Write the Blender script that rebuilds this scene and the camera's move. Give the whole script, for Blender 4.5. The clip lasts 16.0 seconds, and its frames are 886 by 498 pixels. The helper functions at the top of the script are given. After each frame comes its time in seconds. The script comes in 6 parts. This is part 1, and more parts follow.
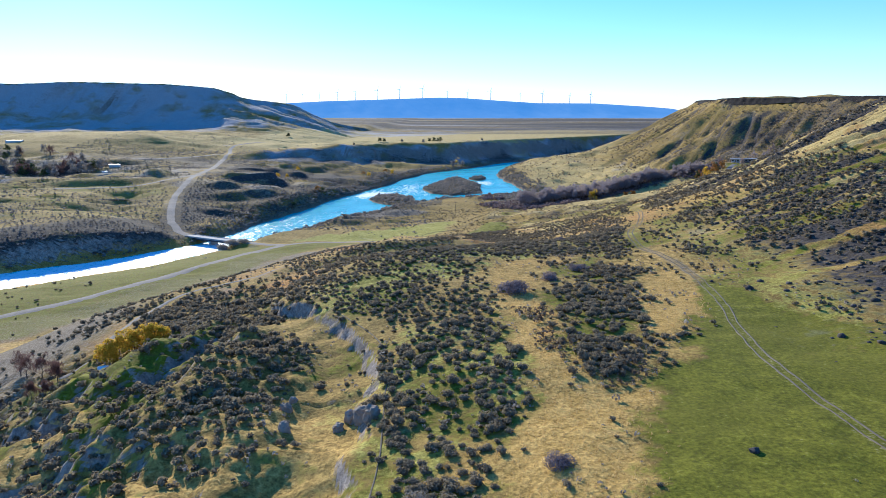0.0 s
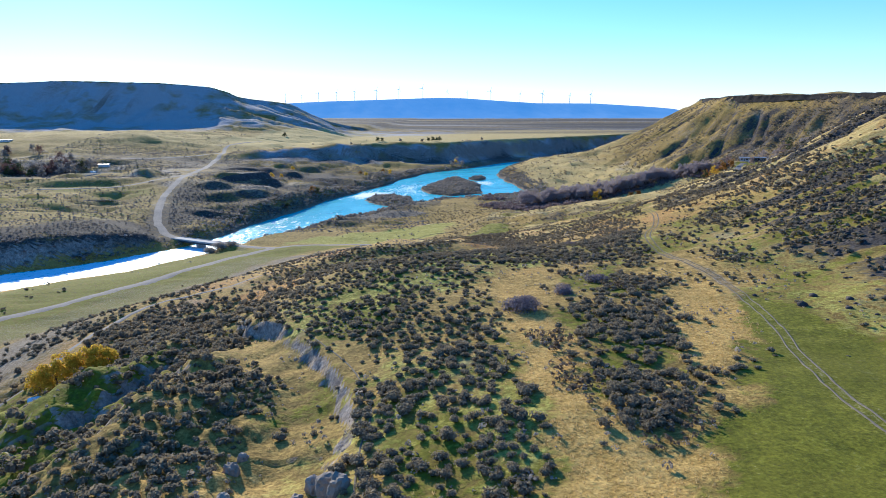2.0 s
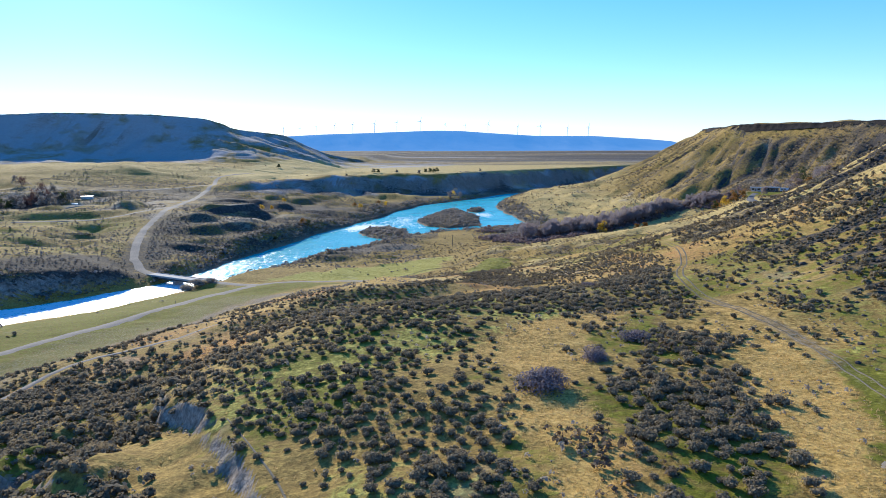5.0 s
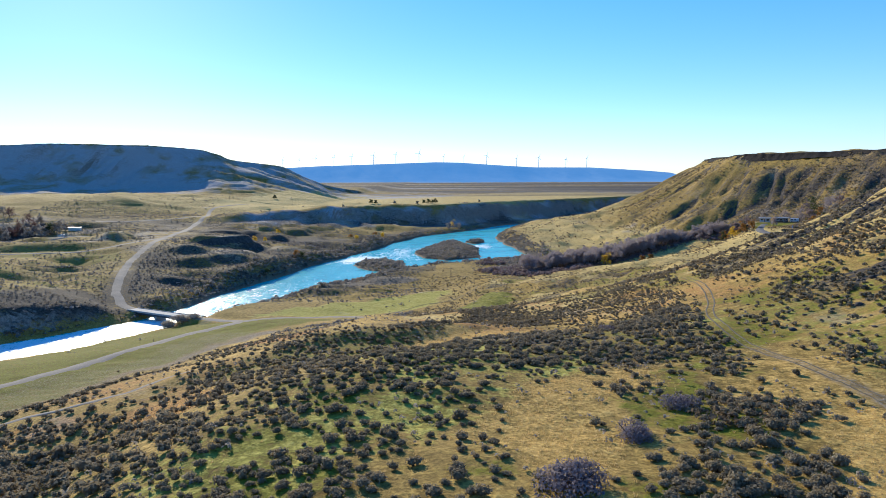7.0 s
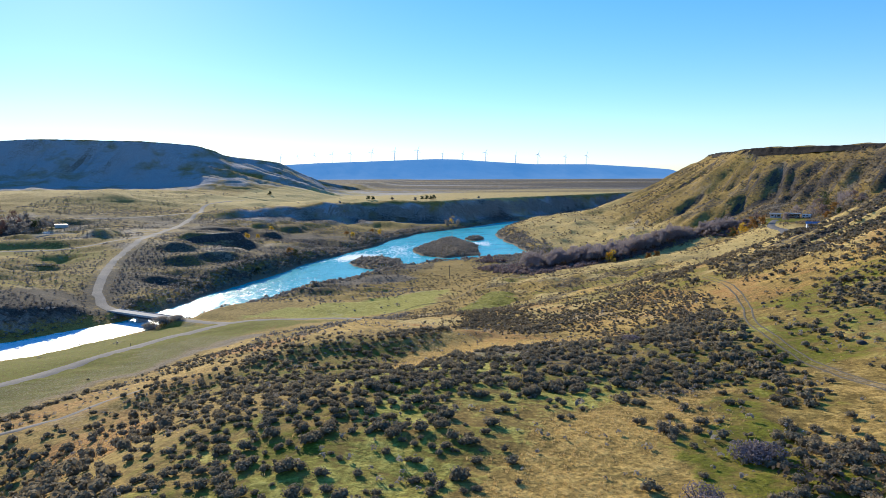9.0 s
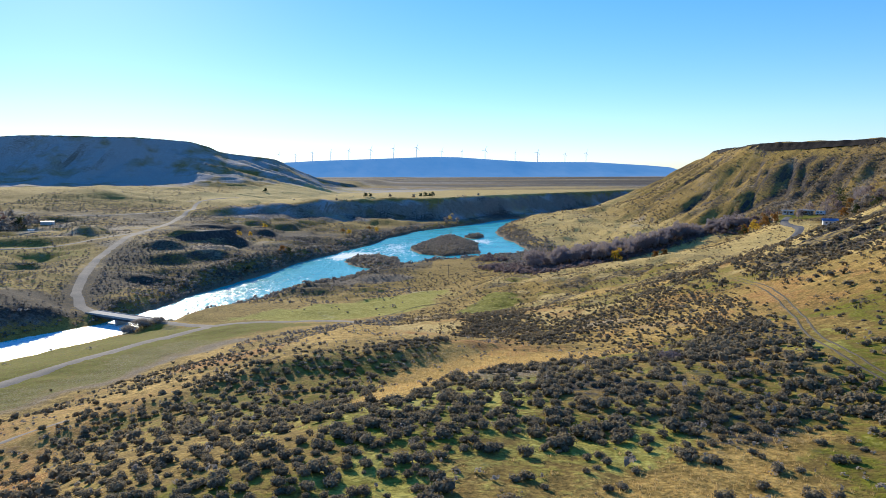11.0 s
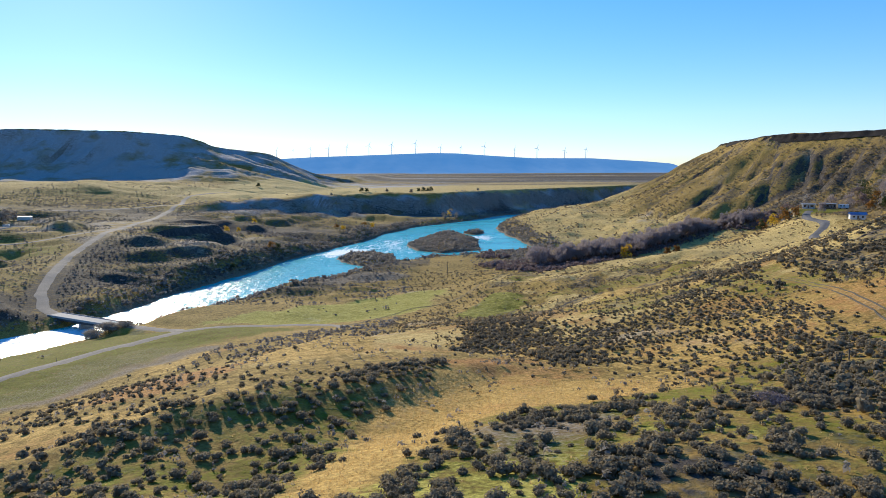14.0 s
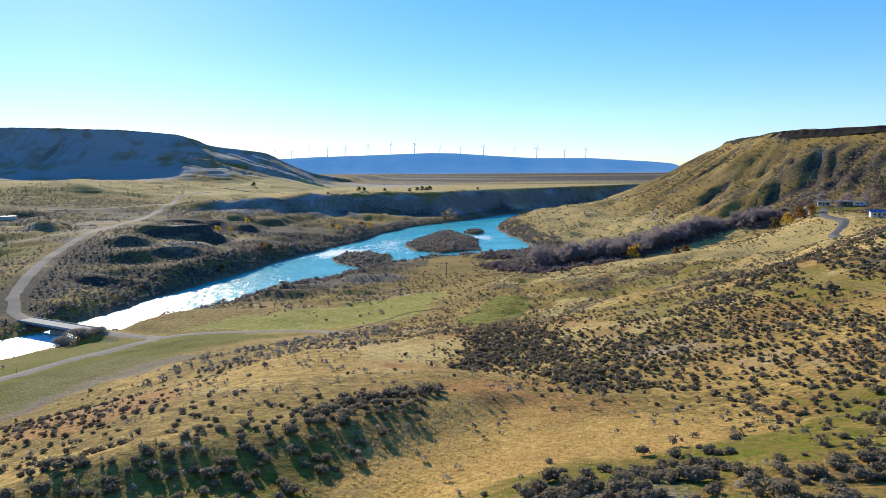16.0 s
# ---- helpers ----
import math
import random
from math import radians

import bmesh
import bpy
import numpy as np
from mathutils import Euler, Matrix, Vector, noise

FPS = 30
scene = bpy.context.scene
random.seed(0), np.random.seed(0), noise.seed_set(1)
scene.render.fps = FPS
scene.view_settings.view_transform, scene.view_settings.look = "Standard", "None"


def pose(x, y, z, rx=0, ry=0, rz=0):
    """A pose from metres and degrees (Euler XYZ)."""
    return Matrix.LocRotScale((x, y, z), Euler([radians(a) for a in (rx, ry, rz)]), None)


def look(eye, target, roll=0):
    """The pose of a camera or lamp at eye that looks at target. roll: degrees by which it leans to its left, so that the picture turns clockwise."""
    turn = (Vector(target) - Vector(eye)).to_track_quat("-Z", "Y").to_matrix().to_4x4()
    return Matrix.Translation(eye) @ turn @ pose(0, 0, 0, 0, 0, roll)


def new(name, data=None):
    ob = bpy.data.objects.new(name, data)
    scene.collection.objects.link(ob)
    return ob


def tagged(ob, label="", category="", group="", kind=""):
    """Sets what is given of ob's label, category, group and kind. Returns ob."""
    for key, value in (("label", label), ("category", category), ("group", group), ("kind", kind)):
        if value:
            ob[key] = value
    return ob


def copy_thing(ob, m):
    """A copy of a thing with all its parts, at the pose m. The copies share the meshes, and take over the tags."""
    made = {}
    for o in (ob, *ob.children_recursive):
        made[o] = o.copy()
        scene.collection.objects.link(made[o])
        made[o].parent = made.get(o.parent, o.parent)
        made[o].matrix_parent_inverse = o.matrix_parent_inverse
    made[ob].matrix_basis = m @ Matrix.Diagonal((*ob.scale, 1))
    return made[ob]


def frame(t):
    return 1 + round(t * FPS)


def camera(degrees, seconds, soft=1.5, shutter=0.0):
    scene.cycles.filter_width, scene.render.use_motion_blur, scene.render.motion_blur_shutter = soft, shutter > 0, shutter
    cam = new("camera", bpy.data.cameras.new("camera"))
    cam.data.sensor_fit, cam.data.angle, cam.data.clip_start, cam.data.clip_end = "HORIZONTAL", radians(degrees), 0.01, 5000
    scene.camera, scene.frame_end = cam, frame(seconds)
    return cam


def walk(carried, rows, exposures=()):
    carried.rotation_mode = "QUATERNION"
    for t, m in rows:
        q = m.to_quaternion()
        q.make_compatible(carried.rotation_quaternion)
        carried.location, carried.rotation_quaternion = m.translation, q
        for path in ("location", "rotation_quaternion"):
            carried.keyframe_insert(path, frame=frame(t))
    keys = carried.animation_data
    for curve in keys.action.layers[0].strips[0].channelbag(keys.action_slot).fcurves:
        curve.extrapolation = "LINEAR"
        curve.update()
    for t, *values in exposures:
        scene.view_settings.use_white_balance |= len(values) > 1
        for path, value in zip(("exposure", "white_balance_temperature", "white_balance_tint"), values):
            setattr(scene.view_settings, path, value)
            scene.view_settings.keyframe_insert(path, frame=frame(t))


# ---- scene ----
cam = camera(64.4, 16.0, soft=0.5)
EXPOSURES = [(0.0, 0.2, 4470, 19.0), (4.0, 0.18, 4500, 19.0), (7.0, 0.07, 4740, 18.0), (16.0, -0.07, 4840, 18.0)]
METRES, EYE, TILT, LEAN, TURN = 150.0, 75.5, -11.2, 0.0, 0.0
ROWS = [
    (0.0, 0.0, 0.0, 0.0, 0.0, 0.0, -0.0),
    (0.5, 0.0011, 0.0312, 0.0018, 0.02, 0.02, -0.0),
    (1.0, 0.0022, 0.0624, 0.0037, 0.01, 0.03, 0.01),
    (1.5, 0.0034, 0.0946, 0.0057, -0.0, 0.05, 0.03),
    (2.0, 0.0046, 0.1257, 0.008, -0.02, 0.05, 0.06),
    (2.5, 0.0058, 0.1568, 0.0098, -0.04, 0.07, 0.08),
    (3.0, 0.0069, 0.188, 0.0116, -0.06, 0.05, 0.11),
    (3.5, 0.0081, 0.2191, 0.0138, -0.1, -0.16, 0.12),
    (4.0, 0.0093, 0.2501, 0.0165, -0.13, -0.29, 0.12),
    (4.5, 0.0107, 0.2807, 0.0193, -0.14, 0.49, 0.16),
    (5.0, 0.0119, 0.3123, 0.0221, -0.14, 2.68, 0.2),
    (7.5, 0.017, 0.4669, 0.0384, -0.24, 5.25, 0.26),
    (8.0, 0.0178, 0.4978, 0.041, -0.26, 5.15, 0.28),
    (8.5, 0.0185, 0.5299, 0.0437, -0.29, 5.06, 0.3),
    (9.0, 0.0192, 0.5588, 0.0462, -0.3, 5.01, 0.31),
    (11.5, 0.022, 0.7169, 0.059, -0.38, 4.83, 0.29),
    (12.0, 0.0227, 0.7476, 0.0613, -0.38, 4.8, 0.3),
    (12.5, 0.0234, 0.7783, 0.0636, -0.4, 4.77, 0.31),
    (13.0, 0.024, 0.8092, 0.066, -0.41, 4.7, 0.35),
    (13.5, 0.0247, 0.8403, 0.068, -0.43, 4.66, 0.35),
    (14.0, 0.0254, 0.8714, 0.07, -0.46, 4.61, 0.33),
    (14.5, 0.0262, 0.9026, 0.0721, -0.47, 4.58, 0.33),
    (15.0, 0.0269, 0.9349, 0.0744, -0.48, 4.59, 0.36),
    (15.5, 0.0279, 0.9658, 0.0764, -0.48, 4.62, 0.37),
    (16.0, 0.0291, 0.9964, 0.0784, -0.49, 4.65, 0.41),
]
walk(cam, [(t, pose(0, 0, EYE, TILT, LEAN, TURN) @ pose(METRES * x, METRES * y, METRES * z, 90 + pitch, roll, yaw))
           for t, x, y, z, yaw, pitch, roll in ROWS], EXPOSURES)

# ---- sky and sun ----
SUN_AZ, SUN_EL = -27.0, 21.0          # degrees from +y towards +x, and above the horizon
world = bpy.data.worlds.new("world")
scene.world = world
world.use_nodes = True
wn = world.node_tree.nodes
sky = wn.new("ShaderNodeTexSky")
sky.sky_type = "NISHITA"
sky.sun_disc = False
sky.sun_elevation = radians(SUN_EL)
sky.sun_rotation = radians(SUN_AZ)
sky.altitude = 900.0
sky.air_density = 1.0
sky.dust_density = 0.15
sky.ozone_density = 1.6
even = wn.new("ShaderNodeGamma")          # a hazier, more even sky than the clean model's
even.inputs["Gamma"].default_value = 0.72
deep = wn.new("ShaderNodeHueSaturation")
deep.inputs["Saturation"].default_value = 1.55
deep.inputs["Value"].default_value = 1.5
deep.inputs["Hue"].default_value = 0.498
world.node_tree.links.new(sky.outputs[0], even.inputs["Color"])
world.node_tree.links.new(even.outputs[0], deep.inputs["Color"])
world.node_tree.links.new(deep.outputs[0], wn["Background"].inputs[0])
wn["Background"].inputs[1].default_value = 0.15
sun = new("sun", bpy.data.lights.new("sun", "SUN"))
sun.data.energy = 7.3
sun.data.angle = radians(0.53)
sun.data.color = (1.0, 0.76, 0.38)
_az, _el = radians(SUN_AZ), radians(SUN_EL)
SUN_DIR = Vector((math.sin(_az) * math.cos(_el), math.cos(_az) * math.cos(_el), math.sin(_el)))
sun.matrix_world = look(SUN_DIR * 300, (0, 0, 0))
# ---- the lie of the land ----
WATER = -1.0


def smooth(a, b, v):
    t = np.clip((v - a) / (b - a), 0, 1)
    return t * t * (3 - 2 * t)


def lattice(ix, iy, seed):
    h = (ix.astype(np.int64) * 374761393 + iy.astype(np.int64) * 668265263 + seed * 974711) & 0x7FFFFFFF
    h = ((h ^ (h >> 13)) * 1274126177) & 0x7FFFFFFF
    return ((h ^ (h >> 16)) & 0xFFFF) / 65535.0


def value_noise(x, y, seed=0):
    """Smooth noise from 0 to 1 with a cell of one unit."""
    ix, iy = np.floor(x), np.floor(y)
    fx, fy = x - ix, y - iy
    fx, fy = fx * fx * fx * (fx * (fx * 6 - 15) + 10), fy * fy * fy * (fy * (fy * 6 - 15) + 10)
    a, b = lattice(ix, iy, seed), lattice(ix + 1, iy, seed)
    c, d = lattice(ix, iy + 1, seed), lattice(ix + 1, iy + 1, seed)
    return (a * (1 - fx) + b * fx) * (1 - fy) + (c * (1 - fx) + d * fx) * fy


def fbm(x, y, cell, octaves=4, seed=0):
    """Layered noise, about -1 to 1."""
    x, y = np.asarray(x, float) / cell, np.asarray(y, float) / cell
    total, amp, norm = 0.0, 1.0, 0.0
    for k in range(octaves):
        total = total + amp * (2 * value_noise(x, y, seed + 17 * k) - 1)
        norm += amp
        amp *= 0.5
        x, y = x * 1.93 + y * 0.55 + 3.1, y * 1.93 - x * 0.3 + 7.7
    return total / norm * 1.5


def along(line, x, y):
    """Distance from each place to a line of points, how far along it the nearest place is, and the side (left is positive)."""
    best, pos, side = np.full(np.shape(x), 1e9), np.zeros(np.shape(x)), np.ones(np.shape(x))
    run = 0.0
    for (ax, ay, *_), (bx, by, *_) in zip(line[:-1], line[1:]):
        dx, dy = bx - ax, by - ay
        length = math.hypot(dx, dy)
        u = np.clip(((x - ax) * dx + (y - ay) * dy) / length ** 2, 0, 1)
        d = np.hypot(x - ax - u * dx, y - ay - u * dy)
        near = d < best
        best = np.where(near, d, best)
        pos = np.where(near, run + u * length, pos)
        side = np.where(near, np.sign(dx * (y - ay) - dy * (x - ax)), side)
        run += length
    return best, pos, side


def within(poly, x, y):
    inside = np.zeros(np.shape(x), bool)
    for (ax, ay), (bx, by) in zip(poly, poly[1:] + poly[:1]):
        cross = (ay > y) != (by > y)
        inside ^= cross & (x < (bx - ax) * (y - ay) / ((by - ay) if by != ay else 1e-9) + ax)
    return inside


def blob(poly, x, y, soft):
    """1 inside a closed outline, falling to 0 over soft metres outside it."""
    d, _, _ = along(poly + poly[:1], x, y)
    d = np.where(within(poly, x, y), -d, d)
    return 1 - smooth(-soft, soft, d)


# landforms: lines of (x, y, height)
BENCH_TOP = [(10, 57, 46), (9, 75, 46), (20, 90, 46), (0, 86, 45.6), (3, 98, 45.8), (12, 113, 45.8), (36, 117, 45.4), (46, 103, 45.9),
             (50, 130, 45), (50, 144, 45.2), (27, 162, 43.6), (-18, 127, 45.9), (-9, 136, 45.8), (1, 130, 45.1), (-9, 148, 45.2),
             (15, 153, 43.7), (1, 162, 43.6), (20, 170, 43.3), (33, 170, 42.6), (47, 166, 43.2), (43, 183, 42.4), (46, 198, 41.3)]
MEADOW = [(10, 20, 46.3), (40, 20, 46.5), (60, 90, 46.4), (70, 60, 47.2), (35, 60, 46.2), (0, -60, 46), (60, -60, 49), (59, 210, 41.5), (67, 173, 46.5), (66, 140, 47.5)]
SPUR = [(8, 183, 40.3), (-10, 191, 37.9), (-15, 176, 39.2), (-22, 184, 38.4), (-36, 193, 33.4), (-16, 197, 37.9), (-7, 198, 37.2), (1, 193, 36.2), (-10.4, 179.5, 37.0), (-13, 176.5, 37.2), (13, 217, 34), (18.6, 209.3, 34.8), (12, 252, 27.5),
        (4, 212, 36.4), (13, 194, 37.7), (32, 219, 34.4), (35, 204, 37.5), (47, 242, 34.4), (57, 240, 37), (68, 264, 37.5),
        (-12, 227, 33.9), (-35, 224, 31), (-45, 231, 27.6), (-58, 232, 24.5), (-16, 260, 29.4), (22, 260, 28), (32, 286, 27), (75, 299, 34)]
SCARP_FOOT = [(-36, 108, 41.2), (-28.5, 97.5, 42), (-38, 84, 40.6), (-32.5, 81, 42), (-25, 80.5, 41.4), (-24, 70, 42), (-28, 68, 40.8), (-16.5, 70.5, 42.6), (-53, 105, 34.6), (-55, 94, 33), (-44, 96, 38), (-17, 64, 41.5), (-19, 80, 40.8), (-30, 118, 41.5), (-62, 142, 31.5), (-56, 114, 31), (-80, 135, 25),
              (-49, 153, 33.4), (-70, 164, 31.0), (-56, 190, 30.9), (-66, 92, 27), (-82, 100, 20), (-52, 62, 30), (-38, 62, 37), (-24, 40, 39), (-60, 20, 28), (-110, 130, 14),
              (-95, 175, 22), (-112, 195, 8), (-110, 60, 14), (-90, 230, 8), (-70, 262, 10)]
TERRACE = [(-170, 200, 4.5), (-150, 240, 4.2), (-131, 272, 4.2), (-106, 333, 4), (-87, 369, 4), (-66, 378, 4.3), (-47, 379, 4.5), (-33, 376, 5), (-15, 388, 5),
           (-88, 300, 5), (-72, 330, 6), (-50, 318, 12), (-20, 330, 14), (-80, 392, 3.6), (-56, 410, 4), (-20, 430, 4), (10, 446, 5), (22, 412, 8), (10, 380, 9),
           (-50, 490, 1.2), (-28, 520, 1.2), (4, 556, 1.6), (40, 600, 2), (20, 500, 2.5), (55, 560, 2.5)]
KNOLLS = [(35, 330, 19), (60, 360, 18), (100, 400, 20), (62, 415, 14), (90, 470, 12), (45, 455, 9), (70, 520, 4), (120, 545, 6), (170, 560, 9), (210, 575, 18), (130, 470, 15),
          (165, 430, 21), (179, 446, 23), (203, 485, 29), (170, 415, 20), (125, 350, 34), (205, 470, 31.5), (222, 545, 34.5), (205, 520, 31.0), (245, 560, 36), (150, 500, 19), (222, 500, 33.2), (212, 484, 32.2), (236, 516, 35.2), (234, 492, 36), (216, 530, 33.2), (228, 541, 34.0), (242, 536, 35), (229, 477, 35), (242, 500, 37), (250, 520, 36.5), (218, 466, 32.5)]
EAST_SLOPE = [(67, 164, 48), (80, 182, 51), (90, 179, 54.5), (97, 226, 53.5), (138, 285, 59), (71, 203, 46.2), (112, 170, 64), (160, 250, 79.5), (165, 280, 74.5), (145, 292, 63), (127, 302, 48.5), (185, 305, 79), (130, 100, 63),
              (92, 100, 52), (105, 20, 56), (150, 20, 68), (180, 380, 51), (245, 430, 58), (286, 500, 56), (110, 300, 47), (95, 262, 44)]
MESA_EAST_FOOT = [(213, 742, 20), (161, 735, 11), (250, 620, 41), (211, 900, 26), (163, 900, 17), (112, 950, 8), (100, 800, 7),
                  (90, 700, 4), (130, 650, 7), (300, 1150, 20), (200, 1100, 12), (185, 800, 20), (185, 670, 13)]
FAR_BANK = [(-222, 352, 14.5), (-198, 390, 15), (-206, 402, 15), (-216, 338, 10), (-160, 418, 5), (-235, 420, 13), (-300, 400, 12), (-280, 330, 6), (-194, 498, 12.5), (-236, 502, 12), (-190, 545, 17), (-195, 580, 20),
            (-150, 500, 9), (-120, 620, 6), (-140, 680, 12), (-85, 700, 4), (-116, 813, 8), (-70, 850, 5), (-30, 900, 4), (-205, 660, 20), (-340, 560, 16), (-330, 700, 20), (-500, 500, 14), (-700, 600, 20)]
FAR_BENCH = [(-230, 1040, 33), (-100, 1300, 30), (200, 1600, 29), (-170, 1290, 35), (0, 1900, 28), (600, 2000, 28), (-400, 800, 32), (-600, 900, 36), (1000, 2600, 30),
             (-600, 2600, 34), (0, 3000, 30), (1200, 1700, 28), (-260, 860, 26), (-300, 760, 24)]
FAR_BENCH_FOOT = [(-130, 860, 13), (-95, 920, 10), (-40, 960, 5), (30, 990, 3), (90, 1060, 2), (180, 1130, 2), (300, 1220, 2), (450, 1350, 2), (-180, 800, 17), (-215, 760, 20)]
MESA_WEST = [(-389, 890, 46), (-430, 895, 45), (-360, 885, 42), (-410, 850, 39), (-395, 920, 47), (-480, 905, 45), (-540, 890, 44), (-330, 890, 36), (-255, 885, 30), (-205, 880, 30), (-300, 850, 29), (-339, 1075, 42), (-430, 1060, 44), (-314, 1200, 40), (-225, 1300, 36), (-470, 970, 44), (-700, 960, 46), (-520, 1060, 46), (-1000, 900, 50), (-450, 1900, 40), (-300, 1700, 38)]
HEIGHTS = BENCH_TOP + MEADOW + SPUR + SCARP_FOOT + TERRACE + KNOLLS + EAST_SLOPE + MESA_EAST_FOOT + FAR_BANK + FAR_BENCH + FAR_BENCH_FOOT + MESA_WEST
# the edges of things
RIM_EAST = [(900, 1700), (560, 1300), (396, 1115), (345, 985), (337, 950), (309, 850), (288, 740), (322, 640), (338, 530), (285, 420), (232, 300), (205, 150), (195, 0), (195, -400)]
RIM_HEIGHT = [(285, 420, 80), (232, 300, 82), (205, 150, 82), (195, 0, 82)]
TABLE_EAST = RIM_EAST + [(3000, -400), (3000, 1700)]
RIM_WEST = [(-1600, 950), (-900, 1100), (-640, 1200), (-480, 1240), (-383, 1285), (-278, 1350), (-165, 1420)]
EDGE_FAR = [(-330, 700), (-262, 775), (-215, 800), (-181, 826), (-133, 880), (-92, 960), (-40, 975), (10, 985), (62, 1060), (140, 1130), (244, 1215), (366, 1345), (700, 1700), (1700, 1900)]
SCARP = [(-38, 138), (-27, 120), (-20.2, 110.5), (-13.6, 99.3), (-10.4, 93), (-8.4, 87), (-7.4, 79), (-8.6, 73), (-7.5, 66), (-9, 61), (-6.5, 50), (-7, 30), (-6, 0), (-8, -60)]
RIVER = [(-327, 147, 18), (-257, 232, 18), (-201, 312, 17), (-160, 350, 15.5), (-134, 391, 13.5), (-122, 418, 13), (-107, 465, 19), (-90, 518, 25), (-62, 590, 36),
         (-28, 660, 48), (7, 740, 59), (18, 835, 47), (52, 915, 26), (117, 1035, 22), (200, 1090, 24), (330, 1150, 26), (480, 1260, 28)]
SIDE_CHANNEL = [(50, 830, 13), (54, 730, 17), (58, 668, 18), (48, 646, 12), (10, 626, 10), (-24, 640, 12)]
CAUSEWAY_A, CAUSEWAY_B = [(-86, 374), (-95, 379), (-114, 389)], [(-148.5, 408.5), (-159, 418), (-170, 436)]
POND = (-240, 502, 12.2)
YARDS = [(230, 559, 34.6, 9), (241, 553, 34.8, 10), (250, 547, 35.0, 6), (220, 492, 33.0, 8)]
CREST_WEST = ([0, 716, 930, 995, 1160, 1240, 1272, 1290, 1315, 1352, 1390, 1430, 1462, 1523], [123, 121, 118, 121, 118.5, 113, 105, 97, 93, 89, 84, 66, 54, 40])   # how far along the rim, height
ISLANDS = [[(-65, 605), (-52, 579), (-37, 563), (-23, 588), (-25, 618), (-44, 641), (-59, 629)],
           [(-22, 687), (-11, 652), (7, 635), (27, 648), (37, 676), (39, 726), (19, 790), (-2, 763)],
           [(26, 790), (38, 768), (50, 789), (46, 816)]]


def bank(x, y):
    """Metres from the water's edge; negative in the water."""
    best = np.full(np.shape(x), 1e9)
    for (ax, ay, aw), (bx, by, bw) in list(zip(RIVER[:-1], RIVER[1:])) + list(zip(SIDE_CHANNEL[:-1], SIDE_CHANNEL[1:])):
        dx, dy = bx - ax, by - ay
        u = np.clip(((x - ax) * dx + (y - ay) * dy) / (dx * dx + dy * dy), 0, 1)
        best = np.minimum(best, np.hypot(x - ax - u * dx, y - ay - u * dy) - (aw + u * (bw - aw)))
    best = best + 1.6 * fbm(x, y, 14, 3, 5) + 3.0 * fbm(x, y, 60, 2, 6) * smooth(430, 560, y)
    for isle in ISLANDS:
        d, _, _ = along(isle + isle[:1], x, y)
        best = np.maximum(best, np.where(within(isle, x, y), d, -d) + 1.5 * fbm(x, y, 10, 2, 8))
    return best


_pts = np.array(HEIGHTS + RIM_HEIGHT, float)
_gap = np.hypot(_pts[:, 0, None] - _pts[None, :, 0], _pts[:, 1, None] - _pts[None, :, 1])
_sys = np.zeros((len(_pts) + 3, len(_pts) + 3))
_sys[:len(_pts), :len(_pts)] = _gap - 3.0 * np.eye(len(_pts))
_sys[:len(_pts), -3:] = np.c_[np.ones(len(_pts)), _pts[:, :2] / 1000]
_sys[-3:, :len(_pts)] = _sys[:len(_pts), -3:].T
_weights = np.linalg.solve(_sys, np.r_[_pts[:, 2], 0, 0, 0])


def lie(x, y):
    """The broad lie of the land: a smooth sheet over the landform lines."""
    flat_x, flat_y = np.ravel(x).astype(float), np.ravel(y).astype(float)
    out = np.empty(len(flat_x))
    for k in range(0, len(flat_x), 20000):
        px, py = flat_x[k:k + 20000], flat_y[k:k + 20000]
        d = np.hypot(px[:, None] - _pts[None, :, 0], py[:, None] - _pts[None, :, 1])
        out[k:k + 20000] = d @ _weights[:-3] + _weights[-3] + _weights[-2] * px / 1000 + _weights[-1] * py / 1000
    return out.reshape(np.shape(x))


ROAD_NORTH = [(-149, 408.8), (-159, 418), (-166, 430), (-172, 440), (-186, 478), (-197, 518), (-204, 558), (-214, 612), (-222, 675), (-238, 760), (-246, 815), (-262, 890), (-240, 960)]
BENCH_ROAD = [(-246, 815), (-257, 800), (-285, 760), (-320, 733), (-367, 722), (-470, 700), (-640, 660)]
FAR_LANE = [(-214, 612), (-222, 590), (-232, 562), (-250, 548), (-300, 540)]
RIDGE = [(-42, 178), (-34, 184), (-29, 189), (-23, 192), (-17, 198), (-8, 203.5), (-1, 211), (6, 219), (16, 226)]


CUT_LOW = [(78, 610), (92, 640), (108, 670), (122, 682), (138, 684)]
CUT_HIGH = [(112, 622), (130, 636), (148, 640), (166, 652)]


RISERS = [([(-194, 588), (-180, 596), (-165, 610), (-150, 622), (-136, 630)], 7.5), ([(-168, 524), (-152, 534), (-136, 548)], 4.5), ([(-330, 612), (-300, 618), (-270, 610), (-232, 590)], 5.0),
          ([(-176, 735), (-150, 758), (-120, 770)], 4.5), ([(-330, 676), (-290, 680), (-256, 690)], 3.0), ([(-190, 660), (-160, 690), (-130, 700)], 4.0), ([(-130, 640), (-112, 662), (-96, 690)], 3.0)]


